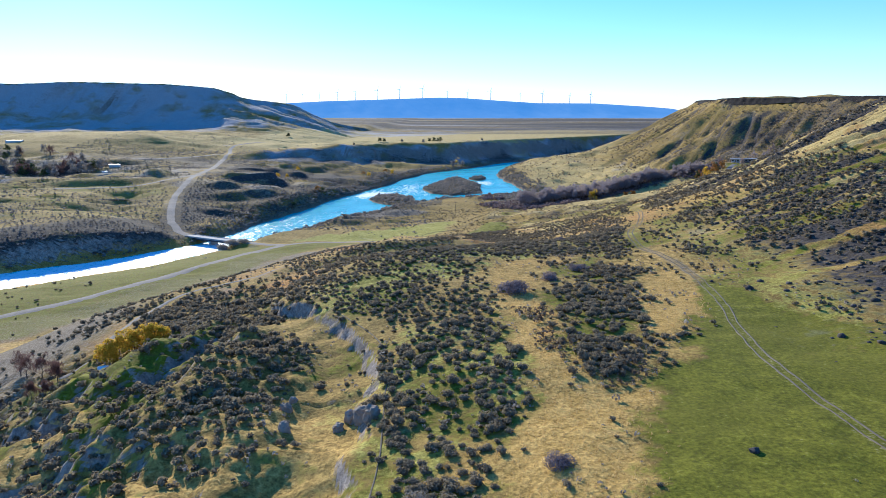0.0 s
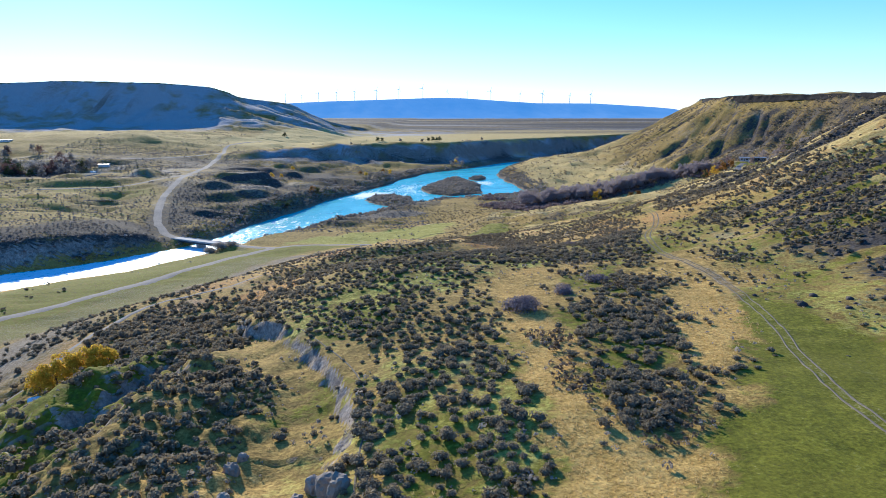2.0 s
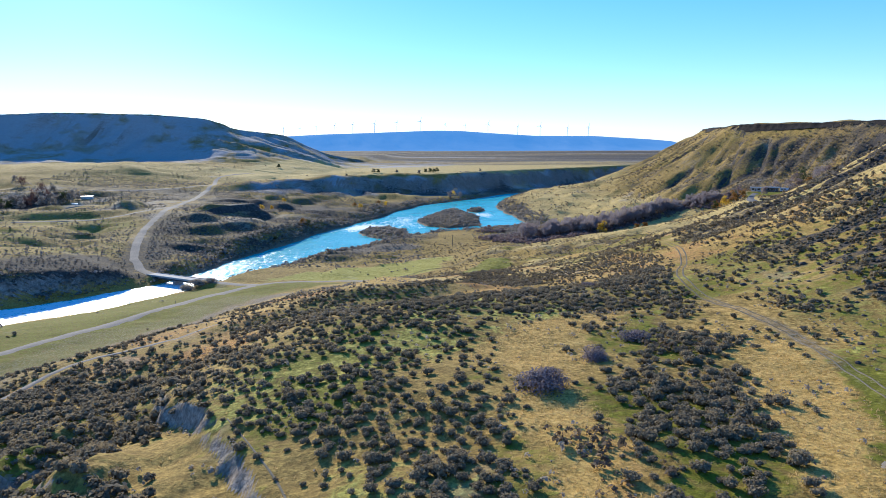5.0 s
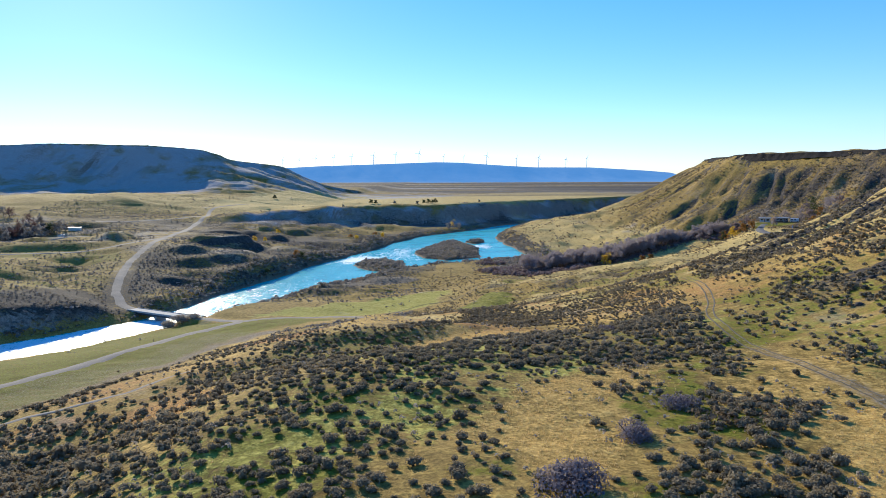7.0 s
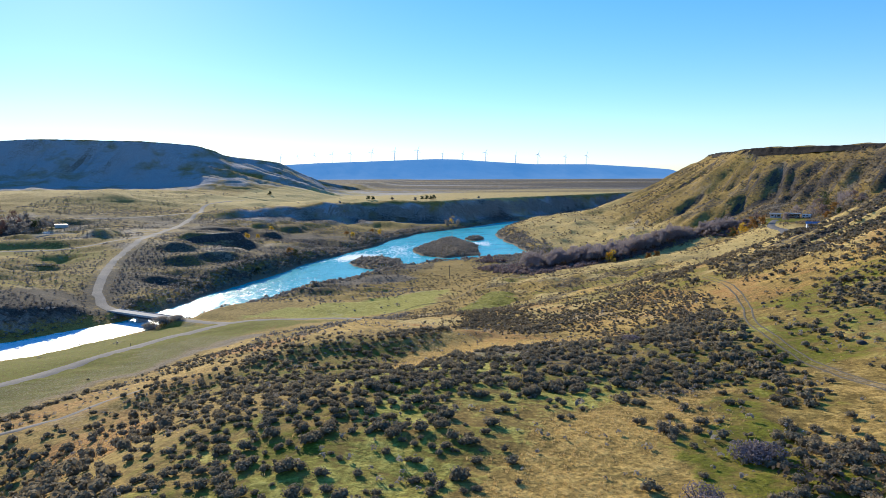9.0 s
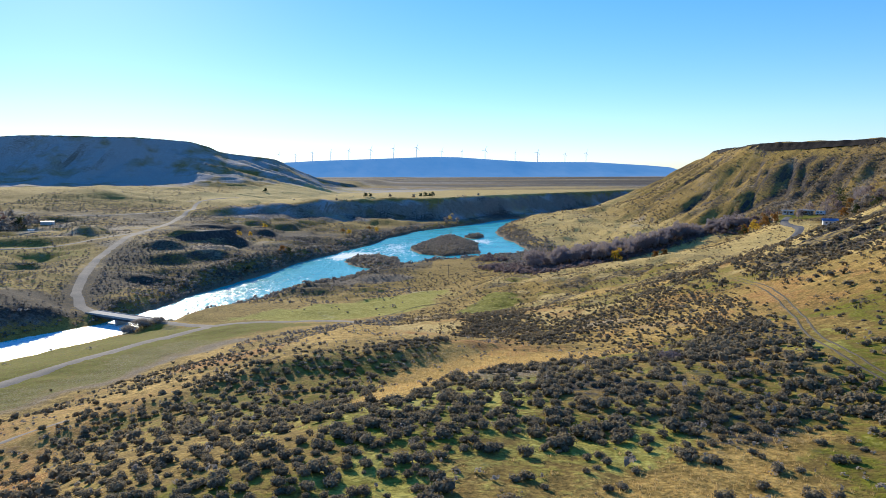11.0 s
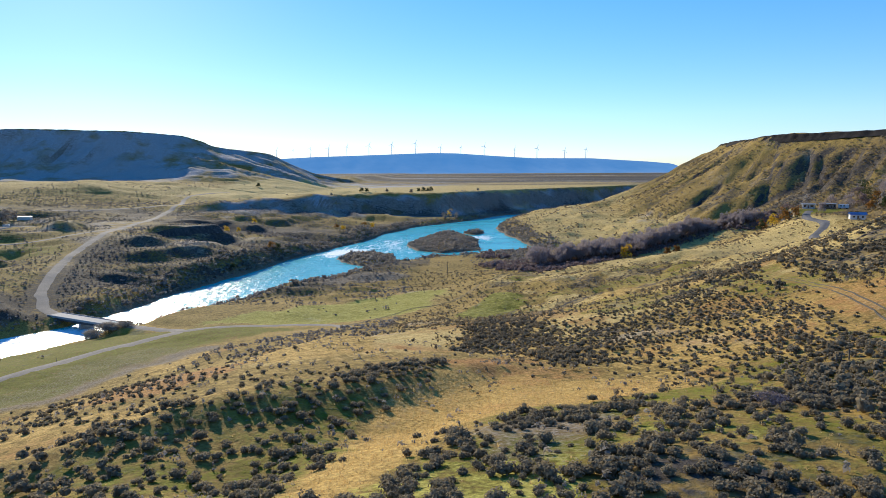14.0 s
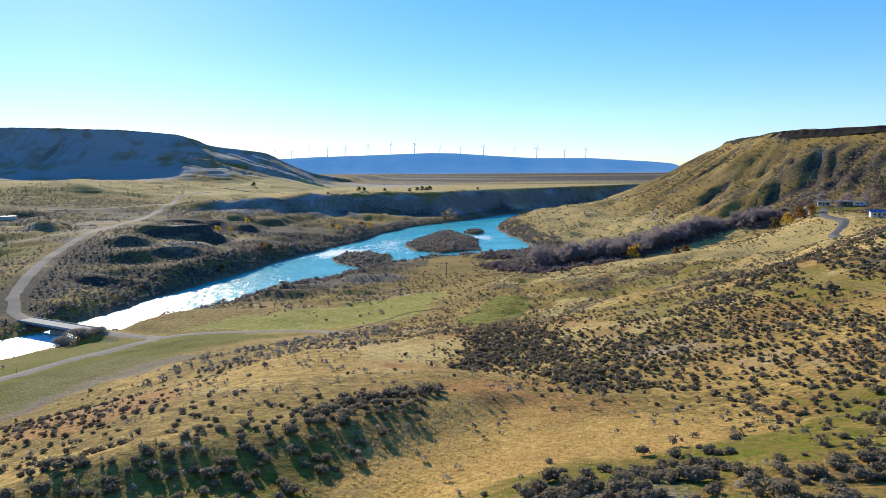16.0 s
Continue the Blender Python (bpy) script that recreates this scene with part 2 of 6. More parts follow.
def tongues(x, y):
    """Strips of dark stones and brush that run down the eastern hillside."""
    d, s, side = along(RIM_EAST, x, y)
    strip = smooth(-0.14, 0.04, fbm(y - 0.12 * x + 2.0 * fbm(x, y, 14, 2, 127), x * 0.06, 7.0, 3, 93)) * smooth(-0.6, 0.0, fbm(x, y, 45, 3, 98))
    return strip * smooth(12, 45, d) * smooth(160, 115, d) * (side < 0) * smooth(430, 330, y) * smooth(60, 90, y)


def hollows(d, s):
    """Chutes cut into the eastern table's face."""
    out = 0.0 * d
    for s0, width, deep, lean, top in ((1228, 6, 4.6, 0.75, 6), (1239, 4, 2.6, 0.85, 4), (1193, 4, 3.4, 0.85, 4), (1206, 4, 2.2, 0.7, 10), (1199, 9, 4.5, -0.25, 34), (1178, 8, 3.5, -0.1, 38), (1260, 6, 4.0, 0.7, 5), (1276, 4, 3.0, 0.8, 5), (1316, 7, 3.6, 0.5, 8),
                                       (1330, 5, 3.0, 0.6, 8), (1349, 9, 4.0, 0.3, 8), (1372, 6, 3.5, 0.4, 6), (1392, 10, 4.5, 0.4, 8), (1414, 6, 3.5, 0.4, 8), (1440, 9, 4.0, 0.3, 8), (1297, 6, 3.0, 0.6, 8), (1150, 6, 2.4, 0.5, 8), (1122, 8, 2.4, 0.4, 8), (1085, 7, 2.2, 0.4, 8), (1050, 9, 2.6, 0.3, 8)):
        out = out + deep * np.exp(-((s - s0 - lean * (d - 20)) / (width * (0.5 + 0.008 * d))) ** 2) * smooth(150, 70, d) * smooth(top - 4, top + 12, d) * (0.75 + 0.5 * np.abs(fbm(s - 0.7 * d, d * 0.1, 6, 2, 47)))
    return out


def ground(x, y):
    """Height of the ground."""
    x, y = np.asarray(x, float), np.asarray(y, float)
    z = lie(x, y)
    far = smooth(2000, 3200, np.hypot(x, y))
    z = z * (1 - far) + 30.0 * far
    # gullies that run down from the two rims
    d, s, side = along(RIM_WEST, x, y)
    crest = np.interp(s, CREST_WEST[0], CREST_WEST[1]) + 2.0 * fbm(s, 0 * s, 120, 3, 32)
    fall = 0.56 - 0.31 * smooth(1120, 1320, s)
    nose = smooth(1100, 1260, s)
    gully = (13 - 8 * nose) * np.abs(fbm(s + 0.25 * d, d * 0.16, 48, 4, 31)) + (5 + 9 * nose) * np.abs(fbm(s - 0.75 * d * nose, d * 0.05, 40, 3, 33)) - 3
    face = np.where(side < 0, crest - fall * d - 4 * (1 - np.exp(-d / 12)) + (0.0005 - 0.00037 * nose) * d * d - gully * smooth(0, 45 + 60 * nose, d) * smooth(300, 190, d), crest - 0.01 * d)
    west = smooth(40, -60, x + 110) * smooth(780, 860, y)
    face = face * west + (z - 30) * (1 - west)
    # the foot of the face fans out
    soft = 9.0
    z = np.maximum(z, face) + soft * np.log1p(np.exp(-np.abs(z - face) / soft)) * west * smooth(60, 130, d)
    d, s, side = along(RIM_EAST, x, y)
    north = smooth(400, 470, y)
    gully = 2.5 * np.abs(fbm(s + 0.2 * d, d * 0.12, 60, 3, 41)) + 3.6 * np.abs(fbm(s - 0.5 * d, d * 0.06, 20, 3, 42)) + 1.3 * np.abs(fbm(s - 0.5 * d, d * 0.05, 7, 2, 44)) - 2.4 + hollows(d, s)
    slope, hollow = 0.76 - 0.14 * smooth(780, 930, y), 0.0017 - 0.0007 * smooth(780, 930, y)
    face = 84.3 + 0.4 * smooth(780, 930, y) - slope * d + hollow * np.minimum(d, 200) ** 2 - gully * smooth(4, 30, d) * smooth(170, 90, d) - 1.8 * np.exp(-((s - 1188) / 30) ** 2) * smooth(34, 2, d)
    z = np.where((side < 0) & (d < 260), z * (1 - north) + np.maximum(z, face) * north, z)
    on = smooth(4, 40, d) * smooth(150, 70, d) * (side < 0) * (1 - north)
    z = z - on * (3.5 * np.abs(fbm(s + 0.12 * d, d * 0.09, 10, 3, 43)) - 1.4)
    # the basalt table east of the rim
    edge = np.where(within(TABLE_EAST, x, y), d, -d)
    lift = smooth(-1.5, 2.5, edge)
    z = z * (1 - lift) + (85.9 + 0.8 * smooth(760, 930, y) + 0.25 * fbm(x, y, 60, 2, 45) - 1.5 * smooth(60, 6, edge)) * lift
    # the far bench, with its shaded edge above the river
    d, s, side = along(EDGE_FAR, x, y)
    edge = d * side + 7 * fbm(x, y, 45, 3, 46)
    lift = smooth(-14, 16, edge) * (y > 600) * smooth(500, 300, x - 0.6 * (y - 900)) 
    z = np.where(side > 0, np.maximum(z, 0), z)
    z = z * (1 - lift) + np.maximum(z, 29.5 - 4 * smooth(-150, -260, x)) * lift
    # the clay scarp beside the bench
    d, s, side = along(SCARP, x, y)
    wave = d * np.where(side < 0, 1, -1) + 0.8 * fbm(x, y, 7, 3, 51) + 0.5 * fbm(x, y, 2.4, 3, 55)
    z = z - ((1.9 + 1.1 * fbm(s, 0 * s, 9, 3, 57)) * smooth(-0.5, 1.7 + 0.7 * fbm(s, d, 4, 2, 58), wave) + 1.6 * smooth(0.5, 8, wave)) * np.exp(-np.maximum(wave, 0) / 11) * smooth(140, 118, y)
    # ribs and gullies that run down from the scarp to the west
    west = smooth(1, 14, wave) * smooth(150, 100, y) * smooth(-150, -100, x)
    rib = 0.86 * x - 0.5 * y + 3.0 * fbm(x, y, 20, 2, 54)
    run = 0.5 * x + 0.86 * y
    z = z - west * (3.8 * (1 - np.abs(fbm(rib, 0.28 * run, 9, 3, 52))) ** 2 - 2.0 + 1.2 * fbm(x, y, 5, 3, 53) + 0.45 * fbm(x, y, 1.9, 2, 56)) * (0.55 + 0.45 * smooth(-24, -40, x))
    z = z - 3.2 * np.exp(-((x + 41) / 9) ** 2 - ((y - 147) / 12) ** 2)
    # dry wash and small relief
    near = smooth(-130, -90, x) * smooth(330, 280, y)
    z = z + 0.45 * fbm(x, y, 16, 3, 61) + 0.10 * fbm(x, y, 2.6, 2, 62)
    # the spur's sharp crest above the wash
    d, s, side = along(RIDGE, x, y)
    d = d * np.where(side < 0, -1, 1) + 1.2 * fbm(x, y, 9, 2, 68)
    z = z + (1.0 * np.exp(-(d / 4.0) ** 2) - 0.8 * smooth(-2, -9, d) * smooth(-22, -12, d)) * smooth(-46, -36, x) * smooth(18, 8, x)
    road = smooth(9, 32, along(ROAD_NORTH, x, y)[0]) * smooth(4, 26, along(BENCH_ROAD, x, y)[0]) * smooth(4, 20, along(FAR_LANE, x, y)[0])
    band = road * smooth(-130, -170, x) * smooth(395, 430, y) * smooth(820, 700, y)
    band = band * smooth(18, 50, np.hypot(x - POND[0], y - POND[1] - 8))
    z = z + band * 2.6 * fbm(0.3 * x, y, 30, 5, 66)
    wild = road * smooth(380, 480, y) * (1 - near) * smooth(40, -60, x) * smooth(1150, 950, y)
    z = z + wild * (3.0 * fbm(0.7 * x, y, 40, 5, 63) + 1.9 * np.abs(fbm(0.5 * x, y, 15, 3, 65)) - 0.6)
    # low terraces left by the river
    for line, rise in RISERS:
        d, s, side = along(line, x, y)
        d = d * np.where(side > 0, 1, -1) + 3.0 * fbm(x, y, 22, 3, 72)
        length = sum(math.dist(a, b_) for a, b_ in zip(line[:-1], line[1:]))
        z = z + road * rise * smooth(-7, 4, d) * np.exp(-np.maximum(d, 0) / 26) * smooth(0, 16, s) * smooth(length, length - 16, s) * (np.abs(d) < 120)
    step = np.maximum(wild, band) * smooth(6, 9, z) * smooth(30, 26, z)
    z = z + step * 0.93 * 6.0 / (2 * np.pi) * np.sin(2 * np.pi * z / 6.0)
    hill = smooth(60, 120, x) * smooth(300, 420, y) * smooth(1100, 900, y)
    z = z + hill * (1.5 + 2.0 * smooth(600, 660, y)) * fbm(x, y, 45, 4, 64)
    low = hill * smooth(600, 650, y) * smooth(4, 7, z) * smooth(26, 20, z)
    z = z + low * 0.85 * 5.0 / (2 * np.pi) * np.sin(2 * np.pi * z / 5.0)
    # cut banks on the low ground below the eastern table
    for line, deep in ((CUT_LOW, 3.2), (CUT_HIGH, 2.6)):
        d, _, side = along(line, x, y)
        d = d * np.where(side > 0, 1, -1) + 1.5 * fbm(x, y, 12, 2, 70)
        z = z - deep * smooth(-2, 5, d) * np.exp(-np.maximum(d, 0) / 16) * (np.abs(d) < 90) * smooth(120, 60, np.abs(d))
    knoll = smooth(10, 30, x) * smooth(150, 120, x) * smooth(325, 350, y) * smooth(530, 490, y)
    z = z + knoll * (2.6 * fbm(x, y, 30, 4, 67) + 1.6 * np.abs(fbm(x, y, 17, 3, 69)) + 0.4)
    # level yards about the house and the shed
    for px, py, pz, r in YARDS:
        level = 1 - smooth(r, r * 1.7, np.hypot(x - px, y - py))
        z = z * (1 - level) + pz * level
    # the road's grade up from the bridge
    d, s, _ = along(ROAD_NORTH, x, y)
    grade = (1 - smooth(6, 17, d)) * smooth(80, 55, s)
    z = z * (1 - grade) + np.interp(s, [0, 8, 16, 30, 80], [2.6, 2.9, 3.6, 5.4, 10.5]) * grade
    # the water's channel
    b = bank(x, y)
    d, _, _ = along(CAUSEWAY_A, x, y)
    e, _, _ = along(CAUSEWAY_B, x, y)
    fill = 2.55 - 0.55 * np.maximum(0, np.minimum(d, e) - 3.8)
    # the stock pond's basin and bank
    q = np.hypot((x - POND[0]) / 13.0, (y - POND[1]) / 4.8)
    z = np.where(q < 1.8, z * smooth(0.9, 1.8, q) + (POND[2] + 0.5 * np.clip(q - 1, -1.2, 0.8)) * (1 - smooth(0.9, 1.8, q)), z)
    gentle = smooth(400, 380, y) * smooth(0, 12, (x + 163) - 0.95 * (y - 352))
    shore = smooth(0, 14 + 34 * gentle, b) ** (1 - 0.25 * gentle)
    dry = WATER + 0.5 + (np.maximum(z, WATER + 0.6) - WATER - 0.5) * shore
    dry = WATER + 0.5 * smooth(0, 1.5, b) + (dry - WATER - 0.5)
    return np.where(b > 0, np.where(b > 1, np.maximum(dry, fill), dry), WATER - 2.0 * smooth(0, 6, -b))


def spread(lo, a, b, hi, fine, grow):
    """Coordinates with fine steps from a to b that widen towards lo and hi."""
    mid = list(np.arange(a, b + fine / 2, fine))
    up, step = [mid[-1]], fine
    while up[-1] < hi:
        step *= grow
        up.append(up[-1] + step)
    down, step = [mid[0]], fine
    while down[-1] > lo:
        step *= grow * 1.01
        down.append(down[-1] - step)
    return np.array(down[:0:-1] + mid + up[1:])
# ---- materials ----
def material(name, base, rough=0.9, spec=0.25, metal=0.0):
    m = bpy.data.materials.new(name)
    m.use_nodes = True
    b = m.node_tree.nodes["Principled BSDF"]
    b.inputs["Base Color"].default_value = (*base, 1)
    b.inputs["Roughness"].default_value = rough
    b.inputs["Specular IOR Level"].default_value = spec
    b.inputs["Metallic"].default_value = metal
    return m, m.node_tree.nodes, m.node_tree.links, b


def noise_node(n, l, vec, scale, detail=4.0, rough=0.6, stretch=None):
    if stretch:
        mp = n.new("ShaderNodeMapping")
        mp.inputs["Scale"].default_value = stretch
        l.new(vec, mp.inputs[0])
        vec = mp.outputs[0]
    t = n.new("ShaderNodeTexNoise")
    t.inputs["Scale"].default_value = scale
    t.inputs["Detail"].default_value = detail
    t.inputs["Roughness"].default_value = rough
    l.new(vec, t.inputs["Vector"])
    return t.outputs["Fac"]


def remap(n, l, fac, a, b, lo=0.0, hi=1.0):
    r = n.new("ShaderNodeMapRange")
    r.inputs["From Min"].default_value, r.inputs["From Max"].default_value = a, b
    r.inputs["To Min"].default_value, r.inputs["To Max"].default_value = lo, hi
    l.new(fac, r.inputs["Value"])
    return r.outputs[0]


def math_node(n, l, op, a, b):
    m = n.new("ShaderNodeMath")
    m.operation = op
    for k, v in enumerate((a, b)):
        if isinstance(v, (int, float)):
            m.inputs[k].default_value = v
        else:
            l.new(v, m.inputs[k])
    return m.outputs[0]


def mix(n, l, fac, a, b, kind="MIX"):
    m = n.new("ShaderNodeMix")
    m.data_type, m.blend_type = "RGBA", kind
    for sock, v in ((m.inputs[0], fac), (m.inputs[6], a), (m.inputs[7], b)):
        if isinstance(v, (int, float)):
            sock.default_value = v
        elif isinstance(v, tuple):
            sock.default_value = (*v, 1)
        else:
            l.new(v, sock)
    return m.outputs[2]


def bump(n, l, b, height, distance, strength=1.0):
    p = n.new("ShaderNodeBump")
    p.inputs["Distance"].default_value = distance
    p.inputs["Strength"].default_value = strength
    l.new(height, p.inputs["Height"])
    l.new(p.outputs[0], b.inputs["Normal"])


def place(n):
    return n.new("ShaderNodeNewGeometry").outputs["Position"]


def ground_material():
    m, n, l, b = material("ground_cover", (0.2, 0.17, 0.08), 0.95, 0.1)
    geo = n.new("ShaderNodeNewGeometry")
    pos = geo.outputs["Position"]
    up = n.new("ShaderNodeSeparateXYZ")
    l.new(geo.outputs["True Normal"], up.inputs[0])
    fine = noise_node(n, l, pos, 2.2, 5, 0.7)
    tuft = noise_node(n, l, pos, 0.55, 5, 0.65)
    wide = noise_node(n, l, pos, 0.035, 5, 0.6)
    a1 = n.new("ShaderNodeAttribute")
    a1.attribute_name = "cover_a"
    a2 = n.new("ShaderNodeAttribute")
    a2.attribute_name = "cover_b"
    a3 = n.new("ShaderNodeAttribute")
    a3.attribute_name = "cover_c"
    s1, s2, s3 = (n.new("ShaderNodeSeparateColor") for _ in range(3))
    l.new(a3.outputs["Color"], s3.inputs[0])
    l.new(a1.outputs["Color"], s1.inputs[0])
    l.new(a2.outputs["Color"], s2.inputs[0])

    def ragged(mask, src, soft=0.25):
        add = math_node(n, l, "ADD", mask, remap(n, l, src, 0.25, 0.75, -0.45, 0.45))
        return remap(n, l, add, 0.5 - soft, 0.5 + soft)
    col = mix(n, l, remap(n, l, wide, 0.4, 0.6), (0.20, 0.137, 0.030), (0.335, 0.23, 0.058))
    col = mix(n, l, remap(n, l, tuft, 0.42, 0.62), col, (0.41, 0.285, 0.068))
    gold = mix(n, l, remap(n, l, tuft, 0.35, 0.65), (0.42, 0.27, 0.058), (0.60, 0.405, 0.11))
    col = mix(n, l, ragged(s1.outputs[1], tuft), col, gold)
    pale = mix(n, l, remap(n, l, tuft, 0.35, 0.65), (0.44, 0.32, 0.10), (0.63, 0.48, 0.17))
    col = mix(n, l, ragged(s2.outputs[0], tuft), col, pale)
    rust = mix(n, l, remap(n, l, fine, 0.35, 0.65), (0.30, 0.155, 0.04), (0.47, 0.26, 0.075))
    col = mix(n, l, ragged(s2.outputs[1], tuft), col, rust)
    green = mix(n, l, remap(n, l, tuft, 0.38, 0.62), (0.13, 0.13, 0.008), (0.205, 0.198, 0.012))
    green = mix(n, l, remap(n, l, wide, 0.45, 0.62), green, (0.165, 0.158, 0.011))
    col = mix(n, l, ragged(s1.outputs[0], tuft, 0.2), col, green)
    fresh = mix(n, l, remap(n, l, tuft, 0.38, 0.62), (0.285, 0.26, 0.03), (0.43, 0.388, 0.08))
    col = mix(n, l, ragged(a3.outputs["Alpha"], tuft, 0.22), col, fresh)
    # grey scrub, paled to lift far shaded slopes as haze would
    haze_scrub = mix(n, l, remap(n, l, tuft, 0.35, 0.65), (0.37, 0.35, 0.345), (0.50, 0.465, 0.43))
    col = mix(n, l, ragged(s3.outputs[0], wide), col, haze_scrub)
    # dark litter, which on some faces also stands in for shade
    litter_shade = mix(n, l, remap(n, l, fine, 0.35, 0.65), (0.04, 0.035, 0.03), (0.105, 0.09, 0.075))
    col = mix(n, l, ragged(s3.outputs[1], tuft, 0.18), col, litter_shade)
    bare = mix(n, l, remap(n, l, fine, 0.35, 0.65), (0.165, 0.133, 0.09), (0.29, 0.24, 0.17))
    col = mix(n, l, ragged(s1.outputs[2], fine), col, bare)
    # rock where the ground is steep, clay by the bench and basalt in the hills
    streak = noise_node(n, l, pos, 0.5, 5, 0.7, (1, 1, 0.25))
    clay = mix(n, l, remap(n, l, streak, 0.35, 0.65), (0.22, 0.18, 0.14), (0.42, 0.355, 0.28))
    basalt = mix(n, l, remap(n, l, streak, 0.35, 0.65), (0.05, 0.045, 0.042), (0.125, 0.108, 0.095))
    rock = mix(n, l, s2.outputs[2], clay, basalt)
    steep = math_node(n, l, "ADD", up.outputs[2], remap(n, l, tuft, 0.3, 0.7, -0.10, 0.10))
    col = mix(n, l, remap(n, l, steep, 0.76, 0.64), col, rock)
    # speckle of dead stalks, dung, stones and dark litter
    clump = noise_node(n, l, pos, 1.15, 3, 0.6)
    col = mix(n, l, math_node(n, l, "MAXIMUM", remap(n, l, clump, 0.36, 0.56), math_node(n, l, "MULTIPLY", math_node(n, l, "MAXIMUM", math_node(n, l, "MAXIMUM", s1.outputs[0], s2.outputs[0]), s1.outputs[1]), 0.75)), mix(n, l, 1.0, col, (0.74, 0.72, 0.70), "MULTIPLY"), col)
    speck = noise_node(n, l, pos, 5.0, 3, 0.6)
    col = mix(n, l, remap(n, l, speck, 0.58, 0.68, 0, 0.4), col, (0.07, 0.055, 0.03))
    col = mix(n, l, remap(n, l, fine, 0.3, 0.7, 0.0, 1.0), mix(n, l, 1.0, col, (0.56, 0.55, 0.54), "MULTIPLY"), mix(n, l, 1.0, col, (1.32, 1.31, 1.27), "MULTIPLY"))
    l.new(col, b.inputs["Base Color"])
    h = math_node(n, l, "ADD", math_node(n, l, "MULTIPLY", tuft, 1.0), math_node(n, l, "MULTIPLY", fine, 0.45))
    crag = noise_node(n, l, pos, 0.075, 5, 0.65)
    h = math_node(n, l, "ADD", h, math_node(n, l, "MULTIPLY", math_node(n, l, "MULTIPLY", crag, s3.outputs[2]), 5.0))
    h = math_node(n, l, "MULTIPLY", h, remap(n, l, s1.outputs[0], 0.55, 1.0, 1.0, 0.35))
    bump(n, l, b, h, 0.2, 1.0)
    return m


def leaf_material(name, dark, light, rough=0.8, var=0.5, through_light=0.4):
    """Foliage whose tone goes from dark to light with the mesh's 'tone' and a little from piece to piece."""
    m, n, l, b = material(name, light, rough, 0.15)
    a = n.new("ShaderNodeAttribute")
    a.attribute_name = "tone"
    geo = n.new("ShaderNodeNewGeometry")
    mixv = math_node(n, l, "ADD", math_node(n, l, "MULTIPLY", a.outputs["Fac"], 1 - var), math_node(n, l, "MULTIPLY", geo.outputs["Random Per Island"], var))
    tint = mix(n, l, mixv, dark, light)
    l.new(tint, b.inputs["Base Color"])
    back = n.new("ShaderNodeBsdfTranslucent")
    l.new(tint, back.inputs["Color"])
    both = n.new("ShaderNodeMixShader")
    both.inputs[0].default_value = through_light
    l.new(b.outputs[0], both.inputs[1])
    l.new(back.outputs[0], both.inputs[2])
    l.new(both.outputs[0], n["Material Output"].inputs[0])
    return m


def grain_material(name, dark, light, scale, rough=0.85, rise=0.0, spec=0.25, stretch=None):
    m, n, l, b = material(name, light, rough, spec)
    pos = place(n)
    f = noise_node(n, l, pos, scale, 5, 0.65, stretch)
    g = noise_node(n, l, pos, scale * 0.13, 4, 0.6, stretch)
    c = mix(n, l, remap(n, l, f, 0.3, 0.7), dark, light)
    c = mix(n, l, remap(n, l, g, 0.35, 0.7, 0, 0.45), c, tuple(0.7 * v for v in dark))
    l.new(c, b.inputs["Base Color"])
    if rise:
        bump(n, l, b, f, rise)
    return m


def water_material():
    m, n, l, b = material("river_water", (0.012, 0.13, 0.17), 0.10, 0.5)
    pos = place(n)
    flow = noise_node(n, l, pos, 0.035, 4, 0.6)
    swirl = noise_node(n, l, pos, 0.32, 3, 0.6, (1, 0.6, 1))
    a = n.new("ShaderNodeAttribute")
    a.attribute_name = "rapid_glitter"
    col = mix(n, l, remap(n, l, flow, 0.35, 0.65), (0.06, 0.42, 0.41), (0.12, 0.55, 0.53))
    lace = noise_node(n, l, pos, 0.55, 6, 0.75)
    streak = noise_node(n, l, pos, 0.16, 5, 0.7, (1.0, 0.35, 1.0))
    # white streaks and foam, which also paint in the sun's glitter
    lane = math_node(n, l, "ADD", a.outputs["Fac"], remap(n, l, streak, 0.52, 0.72, 0.0, 0.42))
    foam_glitter = math_node(n, l, "ADD", lane, remap(n, l, lace, 0.3, 0.7, -0.55, 0.35))
    foam_glitter = remap(n, l, foam_glitter, 0.38, 0.62)
    l.new(mix(n, l, foam_glitter, col, (0.75, 0.82, 0.84)), b.inputs["Base Color"])
    l.new(remap(n, l, foam_glitter, 0, 1, 0.21, 0.7), b.inputs["Roughness"])
    ripple = noise_node(n, l, pos, 1.1, 3, 0.6)
    h = math_node(n, l, "ADD", math_node(n, l, "MULTIPLY", swirl, 1.6), math_node(n, l, "MULTIPLY", ripple, 0.3))
    bump(n, l, b, h, 0.55, 1.0)
    return m


GROUND_MAT = ground_material()
WATER_MAT = water_material()
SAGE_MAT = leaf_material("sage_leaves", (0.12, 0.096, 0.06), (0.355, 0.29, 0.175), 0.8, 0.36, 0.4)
# greyer than the sage, to lend the flats a look of haze
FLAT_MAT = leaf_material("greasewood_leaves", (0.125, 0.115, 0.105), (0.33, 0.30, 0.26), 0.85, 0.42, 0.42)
RABBIT_MAT = leaf_material("pale_brush", (0.15, 0.12, 0.07), (0.34, 0.29, 0.18))
GOLD_LEAF = leaf_material("golden_leaves", (0.46, 0.30, 0.015), (0.82, 0.58, 0.04), 0.8, 0.5, 0.5)
ORANGE_LEAF = leaf_material("orange_leaves", (0.22, 0.10, 0.02), (0.40, 0.22, 0.05))
